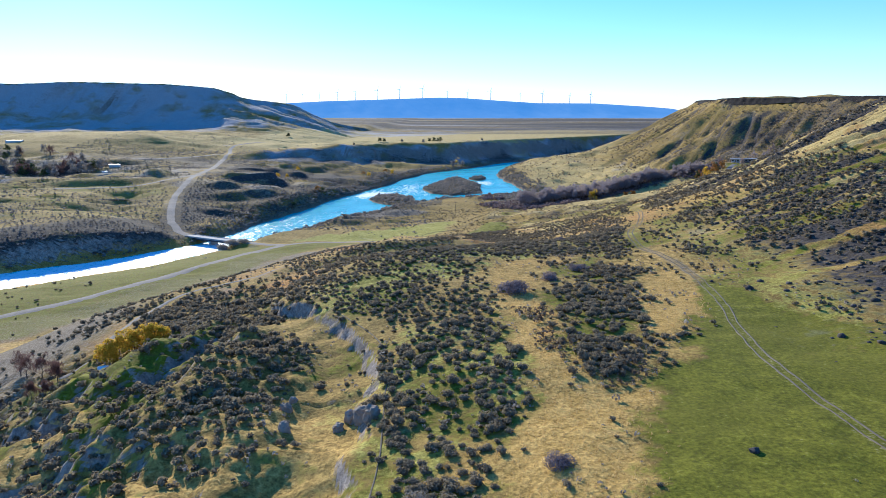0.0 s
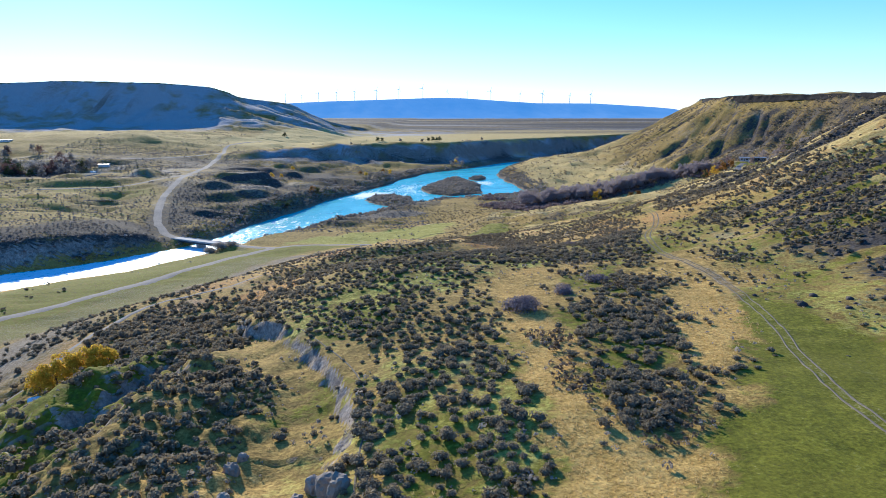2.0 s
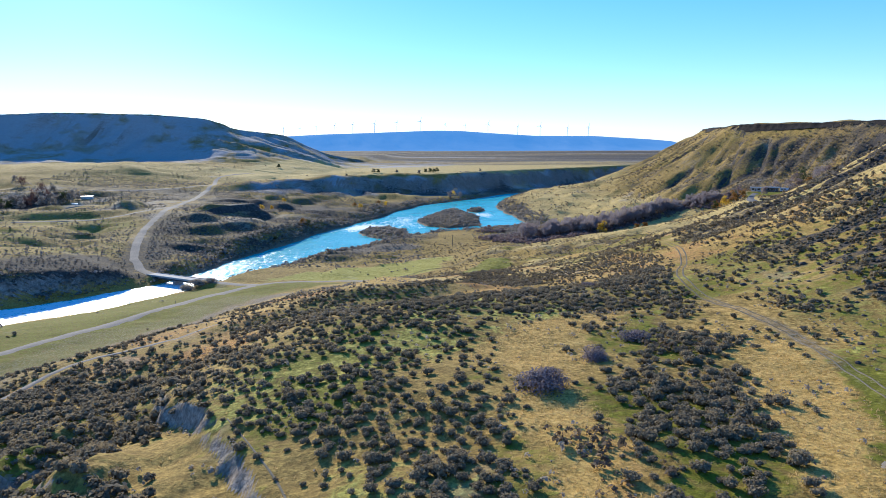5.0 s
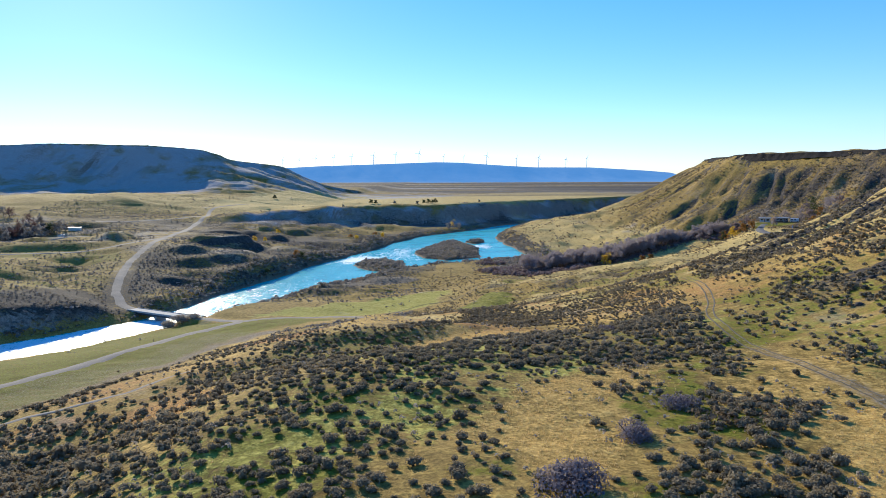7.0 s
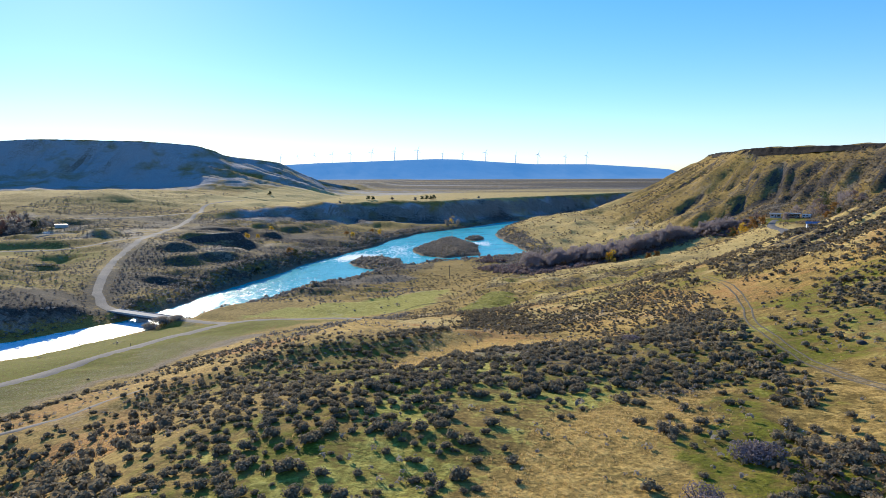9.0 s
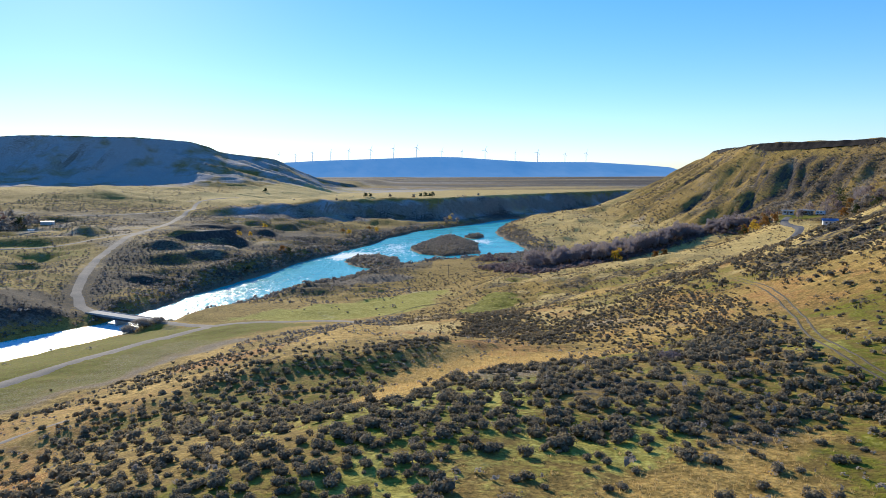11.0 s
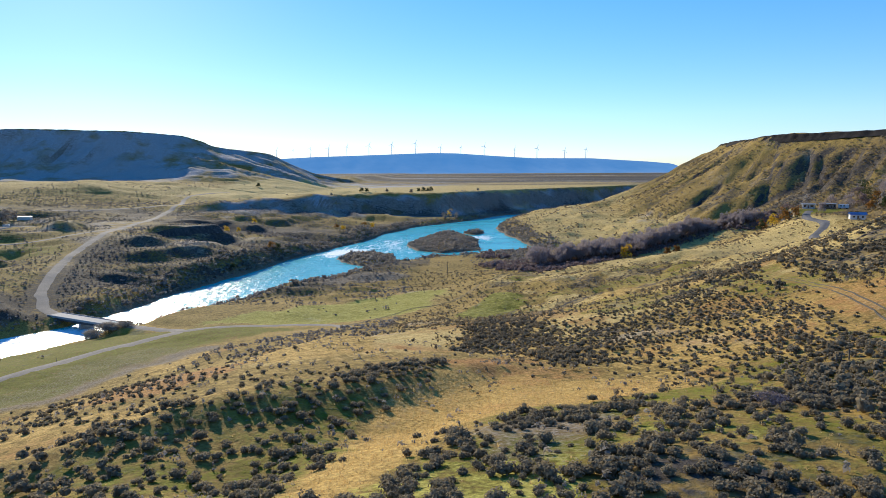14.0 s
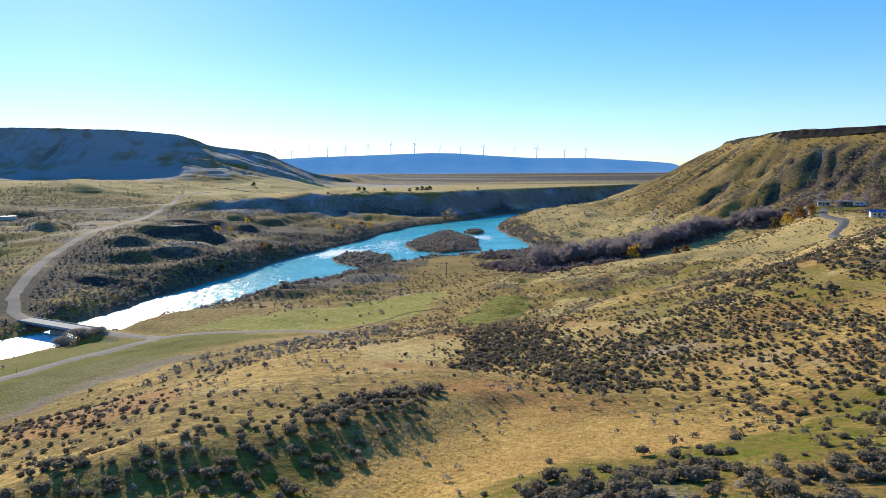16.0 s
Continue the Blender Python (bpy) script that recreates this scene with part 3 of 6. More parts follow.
GREEN_LEAF = leaf_material("dull_green_leaves", (0.035, 0.05, 0.018), (0.10, 0.12, 0.045))
TWIG_MAT = leaf_material("bare_twigs", (0.25, 0.212, 0.206), (0.45, 0.385, 0.365), 0.8, 0.5, 0.4)
RED_TWIG = leaf_material("red_brown_twigs", (0.075, 0.045, 0.04), (0.19, 0.115, 0.095))
WILLOW_MAT = leaf_material("willow_brush", (0.20, 0.175, 0.145), (0.46, 0.40, 0.31))
THICKET_MAT = leaf_material("bare_thicket_twigs", (0.15, 0.11, 0.105), (0.31, 0.24, 0.22))
SHRUB_MAT = leaf_material("dark_bare_twigs", (0.15, 0.125, 0.135), (0.29, 0.245, 0.25))
WEED_MAT = leaf_material("dead_brown_weeds", (0.10, 0.078, 0.05), (0.225, 0.17, 0.11))
GRASS_MAT = leaf_material("dry_grass", (0.46, 0.325, 0.11), (0.68, 0.50, 0.215), 0.8, 0.5, 0.55)
BARK_MAT = grain_material("bark", (0.06, 0.05, 0.04), (0.16, 0.13, 0.11), 6.0, 0.9, 0.03)
STEM_MAT = grain_material("woody_stem", (0.05, 0.04, 0.03), (0.14, 0.11, 0.08), 9.0)
GRAVEL_MAT = grain_material("gravel_road", (0.20, 0.172, 0.135), (0.32, 0.28, 0.225), 1.5, 0.95, 0.05)
DRIVE_MAT = grain_material("grey_driveway", (0.11, 0.105, 0.10), (0.19, 0.18, 0.17), 1.5, 0.95, 0.03)
TRACK_MAT = grain_material("pale_track_dust", (0.125, 0.105, 0.066), (0.215, 0.18, 0.118), 1.4, 0.95, 0.04)
DIRT_MAT = grain_material("dirt_track", (0.09, 0.074, 0.047), (0.16, 0.132, 0.085), 1.2, 0.95, 0.05)
CONCRETE_MAT = grain_material("concrete", (0.30, 0.29, 0.27), (0.46, 0.45, 0.42), 1.2, 0.85, 0.01)
STEEL_MAT = grain_material("dark_girder", (0.05, 0.05, 0.055), (0.10, 0.10, 0.10), 2.0, 0.6)
CLAY_MAT = grain_material("grey_clay", (0.23, 0.185, 0.135), (0.39, 0.325, 0.245), 0.9, 0.95, 0.2)
BASALT_MAT = grain_material("basalt", (0.035, 0.03, 0.028), (0.10, 0.085, 0.075), 1.4, 0.9, 0.1)
POST_MAT = grain_material("weathered_post", (0.10, 0.085, 0.07), (0.22, 0.19, 0.16), 8.0, 0.9, 0.0, 0.25, (1, 1, 0.2))
SIDING_MAT = grain_material("pale_siding", (0.55, 0.53, 0.49), (0.70, 0.68, 0.64), 3.0, 0.7)
DARK_SIDING = grain_material("brown_siding", (0.13, 0.09, 0.065), (0.22, 0.16, 0.12), 3.0, 0.75)
ROOF_MAT = grain_material("grey_roofing", (0.22, 0.22, 0.23), (0.36, 0.36, 0.37), 2.0, 0.85)
WHITE_MAT = grain_material("white_paint", (0.70, 0.70, 0.69), (0.82, 0.82, 0.81), 2.0, 0.5)
BLUE_ROOF = grain_material("blue_metal_roof", (0.06, 0.17, 0.48), (0.11, 0.25, 0.60), 1.0, 0.4, 0.0, 0.5)
GLASS_MAT = material("window_glass", (0.02, 0.03, 0.04), 0.05, 0.6)[0]
TYRE_MAT = material("tyre_rubber", (0.02, 0.02, 0.02), 0.8)[0]
TOWER_MAT = grain_material("turbine_grey", (0.74, 0.75, 0.76), (0.82, 0.83, 0.84), 0.2, 0.6)
# basalt darkened further, so that the rim looks shaded
RIM_SHADE_MAT = grain_material("shade_dark_rimrock", (0.012, 0.011, 0.012), (0.045, 0.038, 0.034), 0.8, 0.95, 0.3, 0.1)
CHALK_MAT = grain_material("white_spring_rock", (0.62, 0.62, 0.60), (0.80, 0.80, 0.78), 2.0, 0.8, 0.1)
POND_MAT = material("pond_water", (0.01, 0.02, 0.03), 0.05, 0.5)[0]
# ---- the ground, one sheet to the horizon ----
def make_mesh(name, co, faces, mat, smooth_faces=False):
    """A mesh from arrays of points and of faces with equally many corners each."""
    me = bpy.data.meshes.new(name)
    n, k = faces.shape
    me.vertices.add(len(co))
    me.vertices.foreach_set("co", np.asarray(co, np.float32).ravel())
    me.loops.add(n * k)
    me.loops.foreach_set("vertex_index", faces.astype(np.int32).ravel())
    me.polygons.add(n)
    me.polygons.foreach_set("loop_start", (np.arange(n) * k).astype(np.int32))
    me.update(calc_edges=True)
    me.polygons.foreach_set("use_smooth", np.full(n, smooth_faces, bool))
    me.materials.append(mat)
    return me


def sheet(name, xs, ys, zs, mat):
    nx, ny = len(xs), len(ys)
    gx, gy = np.meshgrid(xs, ys)
    i = np.arange(nx * ny).reshape(ny, nx)
    quads = np.stack([i[:-1, :-1], i[:-1, 1:], i[1:, 1:], i[1:, :-1]], -1).reshape(-1, 4)
    return new(name, make_mesh(name, np.stack([gx, gy, zs], -1).reshape(-1, 3), quads, mat, True))


def paint(me, attribute, *channels):
    layer = me.color_attributes.new(attribute, "FLOAT_COLOR", "POINT")
    rgba = np.ones((len(me.vertices), 4), np.float32)
    for k, c in enumerate(channels):
        rgba[:, k] = np.ravel(c)
    layer.data.foreach_set("color", rgba.ravel())


TRACK = [(42, -60), (41, 20), (39.6, 48), (38.8, 62), (38.6, 72), (39, 82), (41.3, 95.7), (43.6, 105), (45.7, 119), (47.2, 135), (46.4, 151), (47.3, 167), (49, 181), (52.8, 194.5), (59.4, 211), (67, 236), (74, 270), (86, 305)]
# outlines of the ground's covers and of the brush, in plan
MEADOW_GREEN = [(15, 20), (15, 50), (19, 62), (22, 70), (26, 78), (36, 96), (43, 114), (47, 123), (52, 112), (57, 96), (66, 88), (90, 60), (90, -80), (15, -80)]
GOLD_NEAR = [(3, 30), (3.5, 52), (8.8, 66), (9.5, 80), (9, 93), (8.9, 112), (8, 133), (16, 136), (16.5, 112), (17.5, 98), (15, 79), (17, 71), (23, 74), (19, 61), (14.5, 49), (14, 30)]
GOLD_SIDE = [(29.7, 110), (42, 137), (46, 121), (41, 106), (31, 88), (28.5, 91), (28, 99)]
GOLD_MID = [(10, 140), (21, 152), (33, 157), (23, 138), (13, 127), (5, 126), (8, 135)]
GOLD_WASH = [(-6, 167), (-5, 180), (-3, 191), (-2.5, 202), (3, 211), (9.5, 226), (14, 222), (18, 212), (27, 212), (28, 200), (20, 197), (13, 195), (5, 193), (3, 180), (0, 167)]
SPUR_FLANK = [(-36, 178), (-28, 186), (-18, 192), (-9, 199), (-4, 204), (-4, 192), (-6, 181), (-8, 169), (-20, 163), (-36, 166)]
GOLD_KNOLL = [(14, 275), (40, 330), (66, 378), (74, 360), (33, 268), (21, 264)]
STUBBLE = [(27, 85.5), (33.6, 85.3), (31.1, 79.5), (27.6, 76.5), (25, 76.7)]
STONY = [(5.5, 172), (7, 186), (11, 191), (18, 190), (17, 180), (14, 172)]
HOLLOW_B = [(18, 244), (26, 244), (29.5, 229), (25, 222), (18.5, 226)]
RUST_A = [(-36, 147), (-41, 162), (-34, 166), (-27, 153), (-28, 141)]
RUST_B = [(-80, 262), (-66, 268), (-30, 240), (-22, 226), (-31, 216), (-40, 214), (-50, 240)]
RUST_D = [(11, 102), (15.5, 103), (18.5, 96), (16, 84), (14, 78), (12, 84), (13.5, 94)]
RUST_E = [(18.5, 76.7), (24.5, 81.4), (24.1, 76.4), (21.7, 72.4), (17.9, 72.3)]
RUST_C = [(5, 219), (6, 232), (14, 238), (12, 217)]
PALE_SLOPE = [(-60, 262), (-30, 285), (20, 300), (30, 270), (10, 236), (-20, 222), (-32, 232), (-45, 246)]
FIELD = [(-84, 386), (-60, 415), (-16, 442), (12, 452), (7, 412), (-20, 386), (-36, 382)]
GREEN_FIELD = [(8, 345), (12, 372), (27, 412), (36, 386), (30, 356), (18, 335)]
BARE_TERRACE = [(-160, 200), (-130, 262), (-100, 330), (-76, 352), (-60, 345), (-85, 290), (-110, 235), (-135, 190)]
GRAVEL_BAR = [(-66, 470), (-50, 512), (-18, 518), (-10, 505), (-40, 490)]
PALE_BENCH = [(-190, 870), (-110, 960), (-60, 1000), (10, 1010), (150, 1160), (380, 1380), (900, 1900), (400, 1900), (50, 1500), (-150, 1290), (-260, 1100), (-280, 920)]
LAWN = [(214, 535), (226, 530), (240, 535), (244, 545), (226, 554), (216, 552)]
SAGE_A = [(22, 122), (32, 141), (41, 133), (35, 111), (29.6, 99.5), (29, 90.5), (23.6, 78.5), (18, 71.5), (14.7, 77), (16.4, 95)]
SAGE_B = [(-9, 74), (-6.3, 89), (-0.3, 101), (7.3, 90.5), (8, 77.7), (8, 66), (3.3, 58), (3, 40), (-5, 40), (-4, 54.5), (-8, 69)]
SPUR_SAGE = [(-5, 221), (4.5, 221), (5.5, 206), (0, 203), (-2, 199), (-4, 190), (-14, 184), (-18, 190), (-9, 201)]
SAGE_MID = [(8, 256), (27, 272), (80, 297), (70, 240), (42, 204), (30, 211), (19, 231)]
SAGE_RIGHT = [(5, 150), (6, 172), (10, 191), (19, 196), (28, 191), (44, 200), (52, 185), (40, 160), (28, 152)]
DARK_SAGE = [(38, 189), (41, 187), (48, 196), (55, 208), (54, 216), (49, 219), (42, 211), (37, 198)]
GULLY_MASS = [(-74, 157), (-68, 164), (-58, 166), (-45, 156), (-31, 122), (-27, 110), (-34, 106), (-46, 118), (-58, 132)]
SCARP_MASS = [(-30, 99.5), (-28, 102), (-23, 100), (-18, 96.5), (-17, 91), (-20, 88), (-27, 89)]
FOOT_MASS = [(-29.5, 79), (-28, 83), (-22, 82), (-18, 74), (-20, 68), (-28, 72)]
LIP_MASS = [(-17, 115), (-11, 117), (-6, 112), (-4, 104), (-7, 100), (-11, 101.5), (-14, 107)]
BENCH_FILL = [(-6, 95), (-16, 111), (-16, 128), (-5, 140), (9, 138), (8, 112), (8.5, 93), (4, 90)]
SAGE_LIP = [(-8.0, 82.8), (-3.7, 91.5), (0.9, 98.2), (5.1, 97.2), (7.7, 87.2), (9.1, 76.2), (8.4, 68.6), (7.1, 61.9), (-3.2, 64.1)]
SAGE_TOP = [(-22, 122), (-18, 160), (-8, 178), (10, 185), (30, 178), (40, 160), (30, 150), (10, 142), (4, 118), (-8, 104), (-18, 108)]
GULLY_SAGE = [(-30, 122), (-40, 160), (-62, 160), (-60, 136), (-44, 118)]
SLOPE_FOOT = [(74, 130), (67, 150), (65, 176), (64, 203), (78, 214), (96, 262), (116, 300), (134, 300), (118, 226), (114, 180), (114, 118)]
GULLY_WEST = [(-33, 99), (-27, 101), (-31, 113), (-30, 124), (-42, 157), (-55, 164), (-60, 155), (-62, 146), (-50, 118)]
HOLLOW_SAGE = [(7, 248), (11, 296), (18, 310), (27, 284), (29, 262), (24, 250), (15, 254)]
PLATEAU = [(-176, 415), (-188, 470), (-205, 540), (-240, 560), (-330, 570), (-420, 560), (-420, 440), (-260, 380), (-215, 360), (-195, 395)]
EAST_GRASS = [(50, 112), (52, 150), (56, 190), (66, 214), (80, 205), (78, 165), (78, 118), (96, 90), (64, 90)]


def warp(x, y, size, seed):
    return x + size * fbm(x, y, size * 2.6, 3, seed), y + size * fbm(x, y, size * 2.6, 3, seed + 9)


def cover(x, y, z):
    """How much of each cover grows at a place."""
    wx, wy = warp(x, y, 2.2, 71)
    vx, vy = warp(x, y, 9.0, 81)
    green = np.maximum(blob(MEADOW_GREEN, wx, wy, 3.0), 0)
    green = np.maximum(green, 0.36 * blob(FIELD, vx, vy, 5))
    green = np.maximum(green, blob(GREEN_FIELD, wx, wy, 2.5))
    green = np.maximum(green, blob(LAWN, wx, wy, 1.5))
    flush = 0.66 * smooth(-0.15, 0.35, fbm(x, y, 13, 3, 83)) * smooth(230, 200, y) * smooth(-30, -8, x)
    flush = np.maximum(flush, 0.3 * smooth(0.0, 0.4, fbm(x, y, 26, 3, 84)) * smooth(60, 85, x) * smooth(330, 200, y))
    flush = np.maximum(flush, (0.5 + 0.35 * fbm(x, y, 11, 3, 131)) * np.maximum(blob(SAGE_TOP, vx, vy, 6), blob(SAGE_RIGHT, vx, vy, 6)))
    flush = flush * (1 - 0.92 * np.maximum.reduce([blob(p, wx, wy, 2.5) for p in (GOLD_NEAR, GOLD_SIDE, GOLD_MID, GOLD_WASH)]))
    knolls = smooth(10, 35, x) * smooth(160, 120, x) * smooth(225, 260, y) * smooth(520, 450, y)
    flush = np.maximum(flush, 0.5 * knolls * smooth(0.0, 0.45, fbm(x, y, 24, 3, 125)))
    flush = np.maximum(flush, (0.55 + 0.3 * fbm(x, y, 6, 3, 134)) * blob(SPUR_FLANK, wx, wy, 3))
    flush = np.maximum(flush, 0.56 * blob(EAST_GRASS, vx, vy, 6))
    terrace = 0.92 * blob([(-230, 205), (-196, 285), (-168, 314), (-146, 340), (-128, 366), (-112, 384), (-90, 385), (-40, 372), (-70, 350), (-110, 240), (-150, 170)], vx, vy, 5)
    flats = 0.2 * smooth(0.2, 0.6, fbm(x, y, 60, 3, 85)) * (x < -130) * (y < 560)
    flats = np.maximum(flats, blob(PLATEAU, vx, vy, 8) * (0.42 + 0.3 * fbm(x, y, 30, 3, 120)))
    green = np.maximum.reduce([green, flush, terrace, flats]) * (1 - 0.6 * blob(STUBBLE, wx, wy, 2))
    gold = np.maximum.reduce([w * blob(p, wx, wy, 2.5) for p, w in ((GOLD_NEAR, 1 - 0.4 * smooth(100, 118, y)), (GOLD_SIDE, 1), (GOLD_MID, 0.55), (GOLD_WASH, 1))])
    gold = np.maximum(gold, 0.62 * blob(STUBBLE, wx, wy, 2))
    gold = np.maximum(gold, 0.5 * blob(FIELD, vx, vy, 4))
    gold = np.maximum(gold, 0.8 * blob(GOLD_KNOLL, vx, vy, 8))
    gold = np.maximum(gold, 0.55 * smooth(0.1, 0.5, fbm(x, y, 22, 3, 86)) * (y < 330))
    gold = np.maximum(gold, 0.6 * blob(PALE_SLOPE, vx, vy, 8))
    rust = np.maximum.reduce([blob(p, wx, wy, 2.5) for p in (RUST_A, RUST_B, RUST_C)])
    rust = np.maximum(rust, 0.45 * np.maximum(blob(RUST_D, wx, wy, 2.5), blob(RUST_E, wx, wy, 2.5)))
    dr, _, sr = along(RIDGE, x, y)
    stony = smooth(1, 4, dr) * smooth(12, 8, dr) * (sr < 0) * smooth(16, 6, x)
    rust = np.maximum(rust, smooth(188, 205, y) * smooth(330, 290, y) * smooth(-30, 0, x) * smooth(95, 75, x) * (0.14 + 0.45 * fbm(x, y, 13, 3, 128)))
    rust = np.maximum(rust, smooth(160, 178, y) * smooth(275, 250, y) * smooth(-22, -34, x) * smooth(-115, -95, x) * (0.22 + 0.4 * fbm(x, y, 16, 3, 132)))
    rust = np.maximum(rust, 0.5 * smooth(0.35, 0.6, fbm(x, y, 17, 3, 87)) * (y > 120) * (y < 330))
    pale = 0.75 * blob(PALE_SLOPE, vx, vy, 10) * smooth(-0.3, 0.3, fbm(x, y, 15, 3, 88))
    pale = np.maximum(pale, blob(PALE_BENCH, vx, vy, 12))
    pale = np.maximum(pale, 1.0 * blob(FIELD, vx, vy, 5))
    pale = np.maximum(pale, 0.32 * blob(PLATEAU, vx, vy, 8))
    promontory = smooth(60, 110, x) * smooth(620, 700, y) * smooth(1300, 1000, y)
    de_, _, se_ = along(RIM_EAST, x, y)
    pale = np.maximum(pale, promontory * (0.85 + 0.4 * fbm(x, y, 60, 3, 89)) * (1 - 0.85 * smooth(125, 80, de_)))
    pale = np.maximum(pale, smooth(40, 70, x) * smooth(400, 470, y) * smooth(640, 600, y) * smooth(245, 200, x) * (0.8 + 0.4 * fbm(x, y, 30, 3, 90)))
    pale = np.maximum(pale, smooth(75, 105, x) * smooth(420, 320, y) * (0.85 + 0.3 * fbm(x, y, 12, 3, 91)))
    pale = np.maximum(pale, 0.62 * blob(EAST_GRASS, vx, vy, 8))
    pale = np.maximum(pale, 0.7 * knolls * smooth(-0.4, 0.2, fbm(x, y, 20, 3, 137)))
    pale = np.maximum(pale, 0.5 * smooth(-120, -200, x) * smooth(820, 900, y) * smooth(1100, 980, y))
    bare = np.maximum(0.8 * blob(BARE_TERRACE, vx, vy, 6), 0.95 * blob(GRAVEL_BAR, wx, wy, 4))
    bare = np.maximum(bare, np.maximum(0.2 * stony, 0.85 * blob(STONY, wx, wy, 2)))
    b = bank(x, y)
    bare = np.maximum(bare, 0.75 * smooth(9, 2, b) * (b > -3) * (0.15 + 0.85 * smooth(400, 440, y)))
    west = smooth(-20, -45, x) * smooth(150, 110, y) * smooth(-140, -100, x)
    bare = np.maximum(bare, west * (-0.05 + 0.55 * fbm(x, y, 12, 3, 92)))
    green = np.maximum(green, 0.75 * west * smooth(-0.35, 0.2, fbm(x, y, 10, 3, 94)))
    low = smooth(-60, -85, x) * smooth(200, 160, y) * smooth(60, 80, y)
    bare = np.maximum(bare, 0.8 * low)
    # shade of the low ground, painted on as dark litter
    low_shade = 0.5 * low
    bare = np.maximum(bare, (0.55 - 0.3 * smooth(130, 200, y)) * smooth(1.6, 0.9, along(TRACK, x, y)[0]))
    # tongues of dark stones that run down the eastern hillside
    d, s, side = along(RIM_EAST, x, y)
    tongue = tongues(x, y)
    # dark cover in the table's chutes, painted in for their shade
    tongue = np.maximum(tongue, 0.6 * smooth(1.5, 4.5, hollows(d, s)) * (side < 0) * smooth(520, 600, y) * smooth(-0.6, 0.3, fbm(s, d * 0.3, 9, 3, 99)))
    # dark streaks that also paint the table's face as less lit
    tongue = np.maximum(tongue, (0.36 + 0.12 * smooth(740, 660, y) + 0.3 * fbm(s + 0.3 * d, d * 0.12, 11, 3, 115)) * smooth(130, 85, d) * smooth(6, 14, d) * (side < 0) * smooth(520, 600, y))
    tongue = np.maximum(tongue, 0.8 * np.exp(-((s - 1195) / 16) ** 2 - ((d - 72) / 11) ** 2) * (side < 0))
    flats = smooth(-60, -100, x) * smooth(400, 430, y) * smooth(830, 740, y) * smooth(10, 30, b) * (1 - blob(PLATEAU, x, y, 10))
    tongue = np.maximum(tongue, flats * (0.52 + 0.5 * fbm(x * 0.6, y, 36, 4, 119)))
    tongue = np.maximum(tongue, 0.36 * blob(PLATEAU, vx, vy, 8) * smooth(-0.3, 0.3, fbm(x, y, 28, 3, 136)))
    tongue = np.maximum(tongue, 0.55 * smooth(10, 35, x) * smooth(180, 150, x) * smooth(235, 260, y) * smooth(520, 450, y) * smooth(0.1, 0.5, fbm(x, y, 15, 4, 126)))
    basalt = np.maximum(smooth(60, 85, x), smooth(350, 420, y)) * (1 - 0.75 * smooth(-90, -140, x) * smooth(800, 900, y))
    haze_scrub = 0.28 * flats * (0.8 + 0.6 * fbm(x, y, 50, 3, 106)) * smooth(14, 30, b)
    tongue = np.maximum(tongue, 0.6 * smooth(6, 14, b) * smooth(60, 20, x) * smooth(430, 470, y) * smooth(990, 900, y) * smooth(60, 20, np.where(x < 0, b, 99)))
    # dark litter greys the far plain in place of haze
    tongue = np.maximum(tongue, smooth(1250, 1500, y) * smooth(4100, 3600, y) * (0.62 + 0.4 * fbm(x * 0.35, y, 190, 5, 95)))
    tongue = np.maximum(tongue, 0.48 * smooth(205, 235, x) * smooth(470, 500, y) * smooth(660, 620, y) * (0.9 + 0.5 * fbm(x, y, 22, 3, 110)) * (1 - blob(LAWN, x, y, 3)))
    dw, s_w, sw = along(RIM_WEST, x, y)
    # pale scrub over the western table and far plain stands in for haze
    haze_scrub = np.maximum(haze_scrub, smooth(270, 150, dw) * (sw < 0) * (y > 850) * (0.8 - 0.25 * smooth(1200, 1300, s_w) + 0.25 * fbm(x, y, 60, 3, 100)))
    haze_scrub = np.maximum(haze_scrub, smooth(1350, 1600, y) * (0.40 + 0.4 * fbm(x * 0.4, y, 110, 5, 96)))
    de, _, se = along(EDGE_FAR, x, y)
    tongue = np.maximum(tongue, low_shade)
    tongue = np.maximum(tongue, np.maximum(0.2 * smooth(0, 0.5, terrace), 0.8 * blob(GRAVEL_BAR, wx, wy, 4)))
    tongue = np.maximum(tongue, 0.2 * smooth(0.5, 3, dr) * smooth(17, 11, dr) * (sr < 0) * smooth(10, 2, x))
    # the bank across the water is darkened to paint its shade
    across = smooth(0, -8, (x + 163) - 0.95 * (y - 352)) * smooth(440, 420, y)
    tongue = np.maximum(tongue, across * smooth(4, 10, b) * smooth(58, 40, b) * (0.75 + 0.3 * fbm(x, y, 18, 3, 109)))
    tongue = np.maximum(tongue, blob(SAGE_RIGHT, vx, vy, 5) * (0.22 + 0.4 * fbm(x, y, 9, 3, 138)))
    tongue = tongue * (1 - blob(FIELD, x, y, 4))
    basalt = basalt * (1 - 0.8 * smooth(90, 60, de) * smooth(690, 740, y))
    # the far bench's face: paled for haze and darkened for shade by its cover
    edge = smooth(52, 26, np.where(se < 0, de, 3.5 * de)) * smooth(-235, -190, x) * (y > 690)
    haze_scrub = np.maximum(haze_scrub, 0.6 * edge)
    tongue = np.maximum(tongue, edge * (0.45 + 0.3 * fbm(x, y, 40, 3, 108)))
    haze_scrub = np.maximum(haze_scrub, 0.2 * smooth(1.0, 3.5, hollows(d, s)) * (side < 0) * smooth(520, 600, y))
    dm = np.where(side < 0, d, 999)
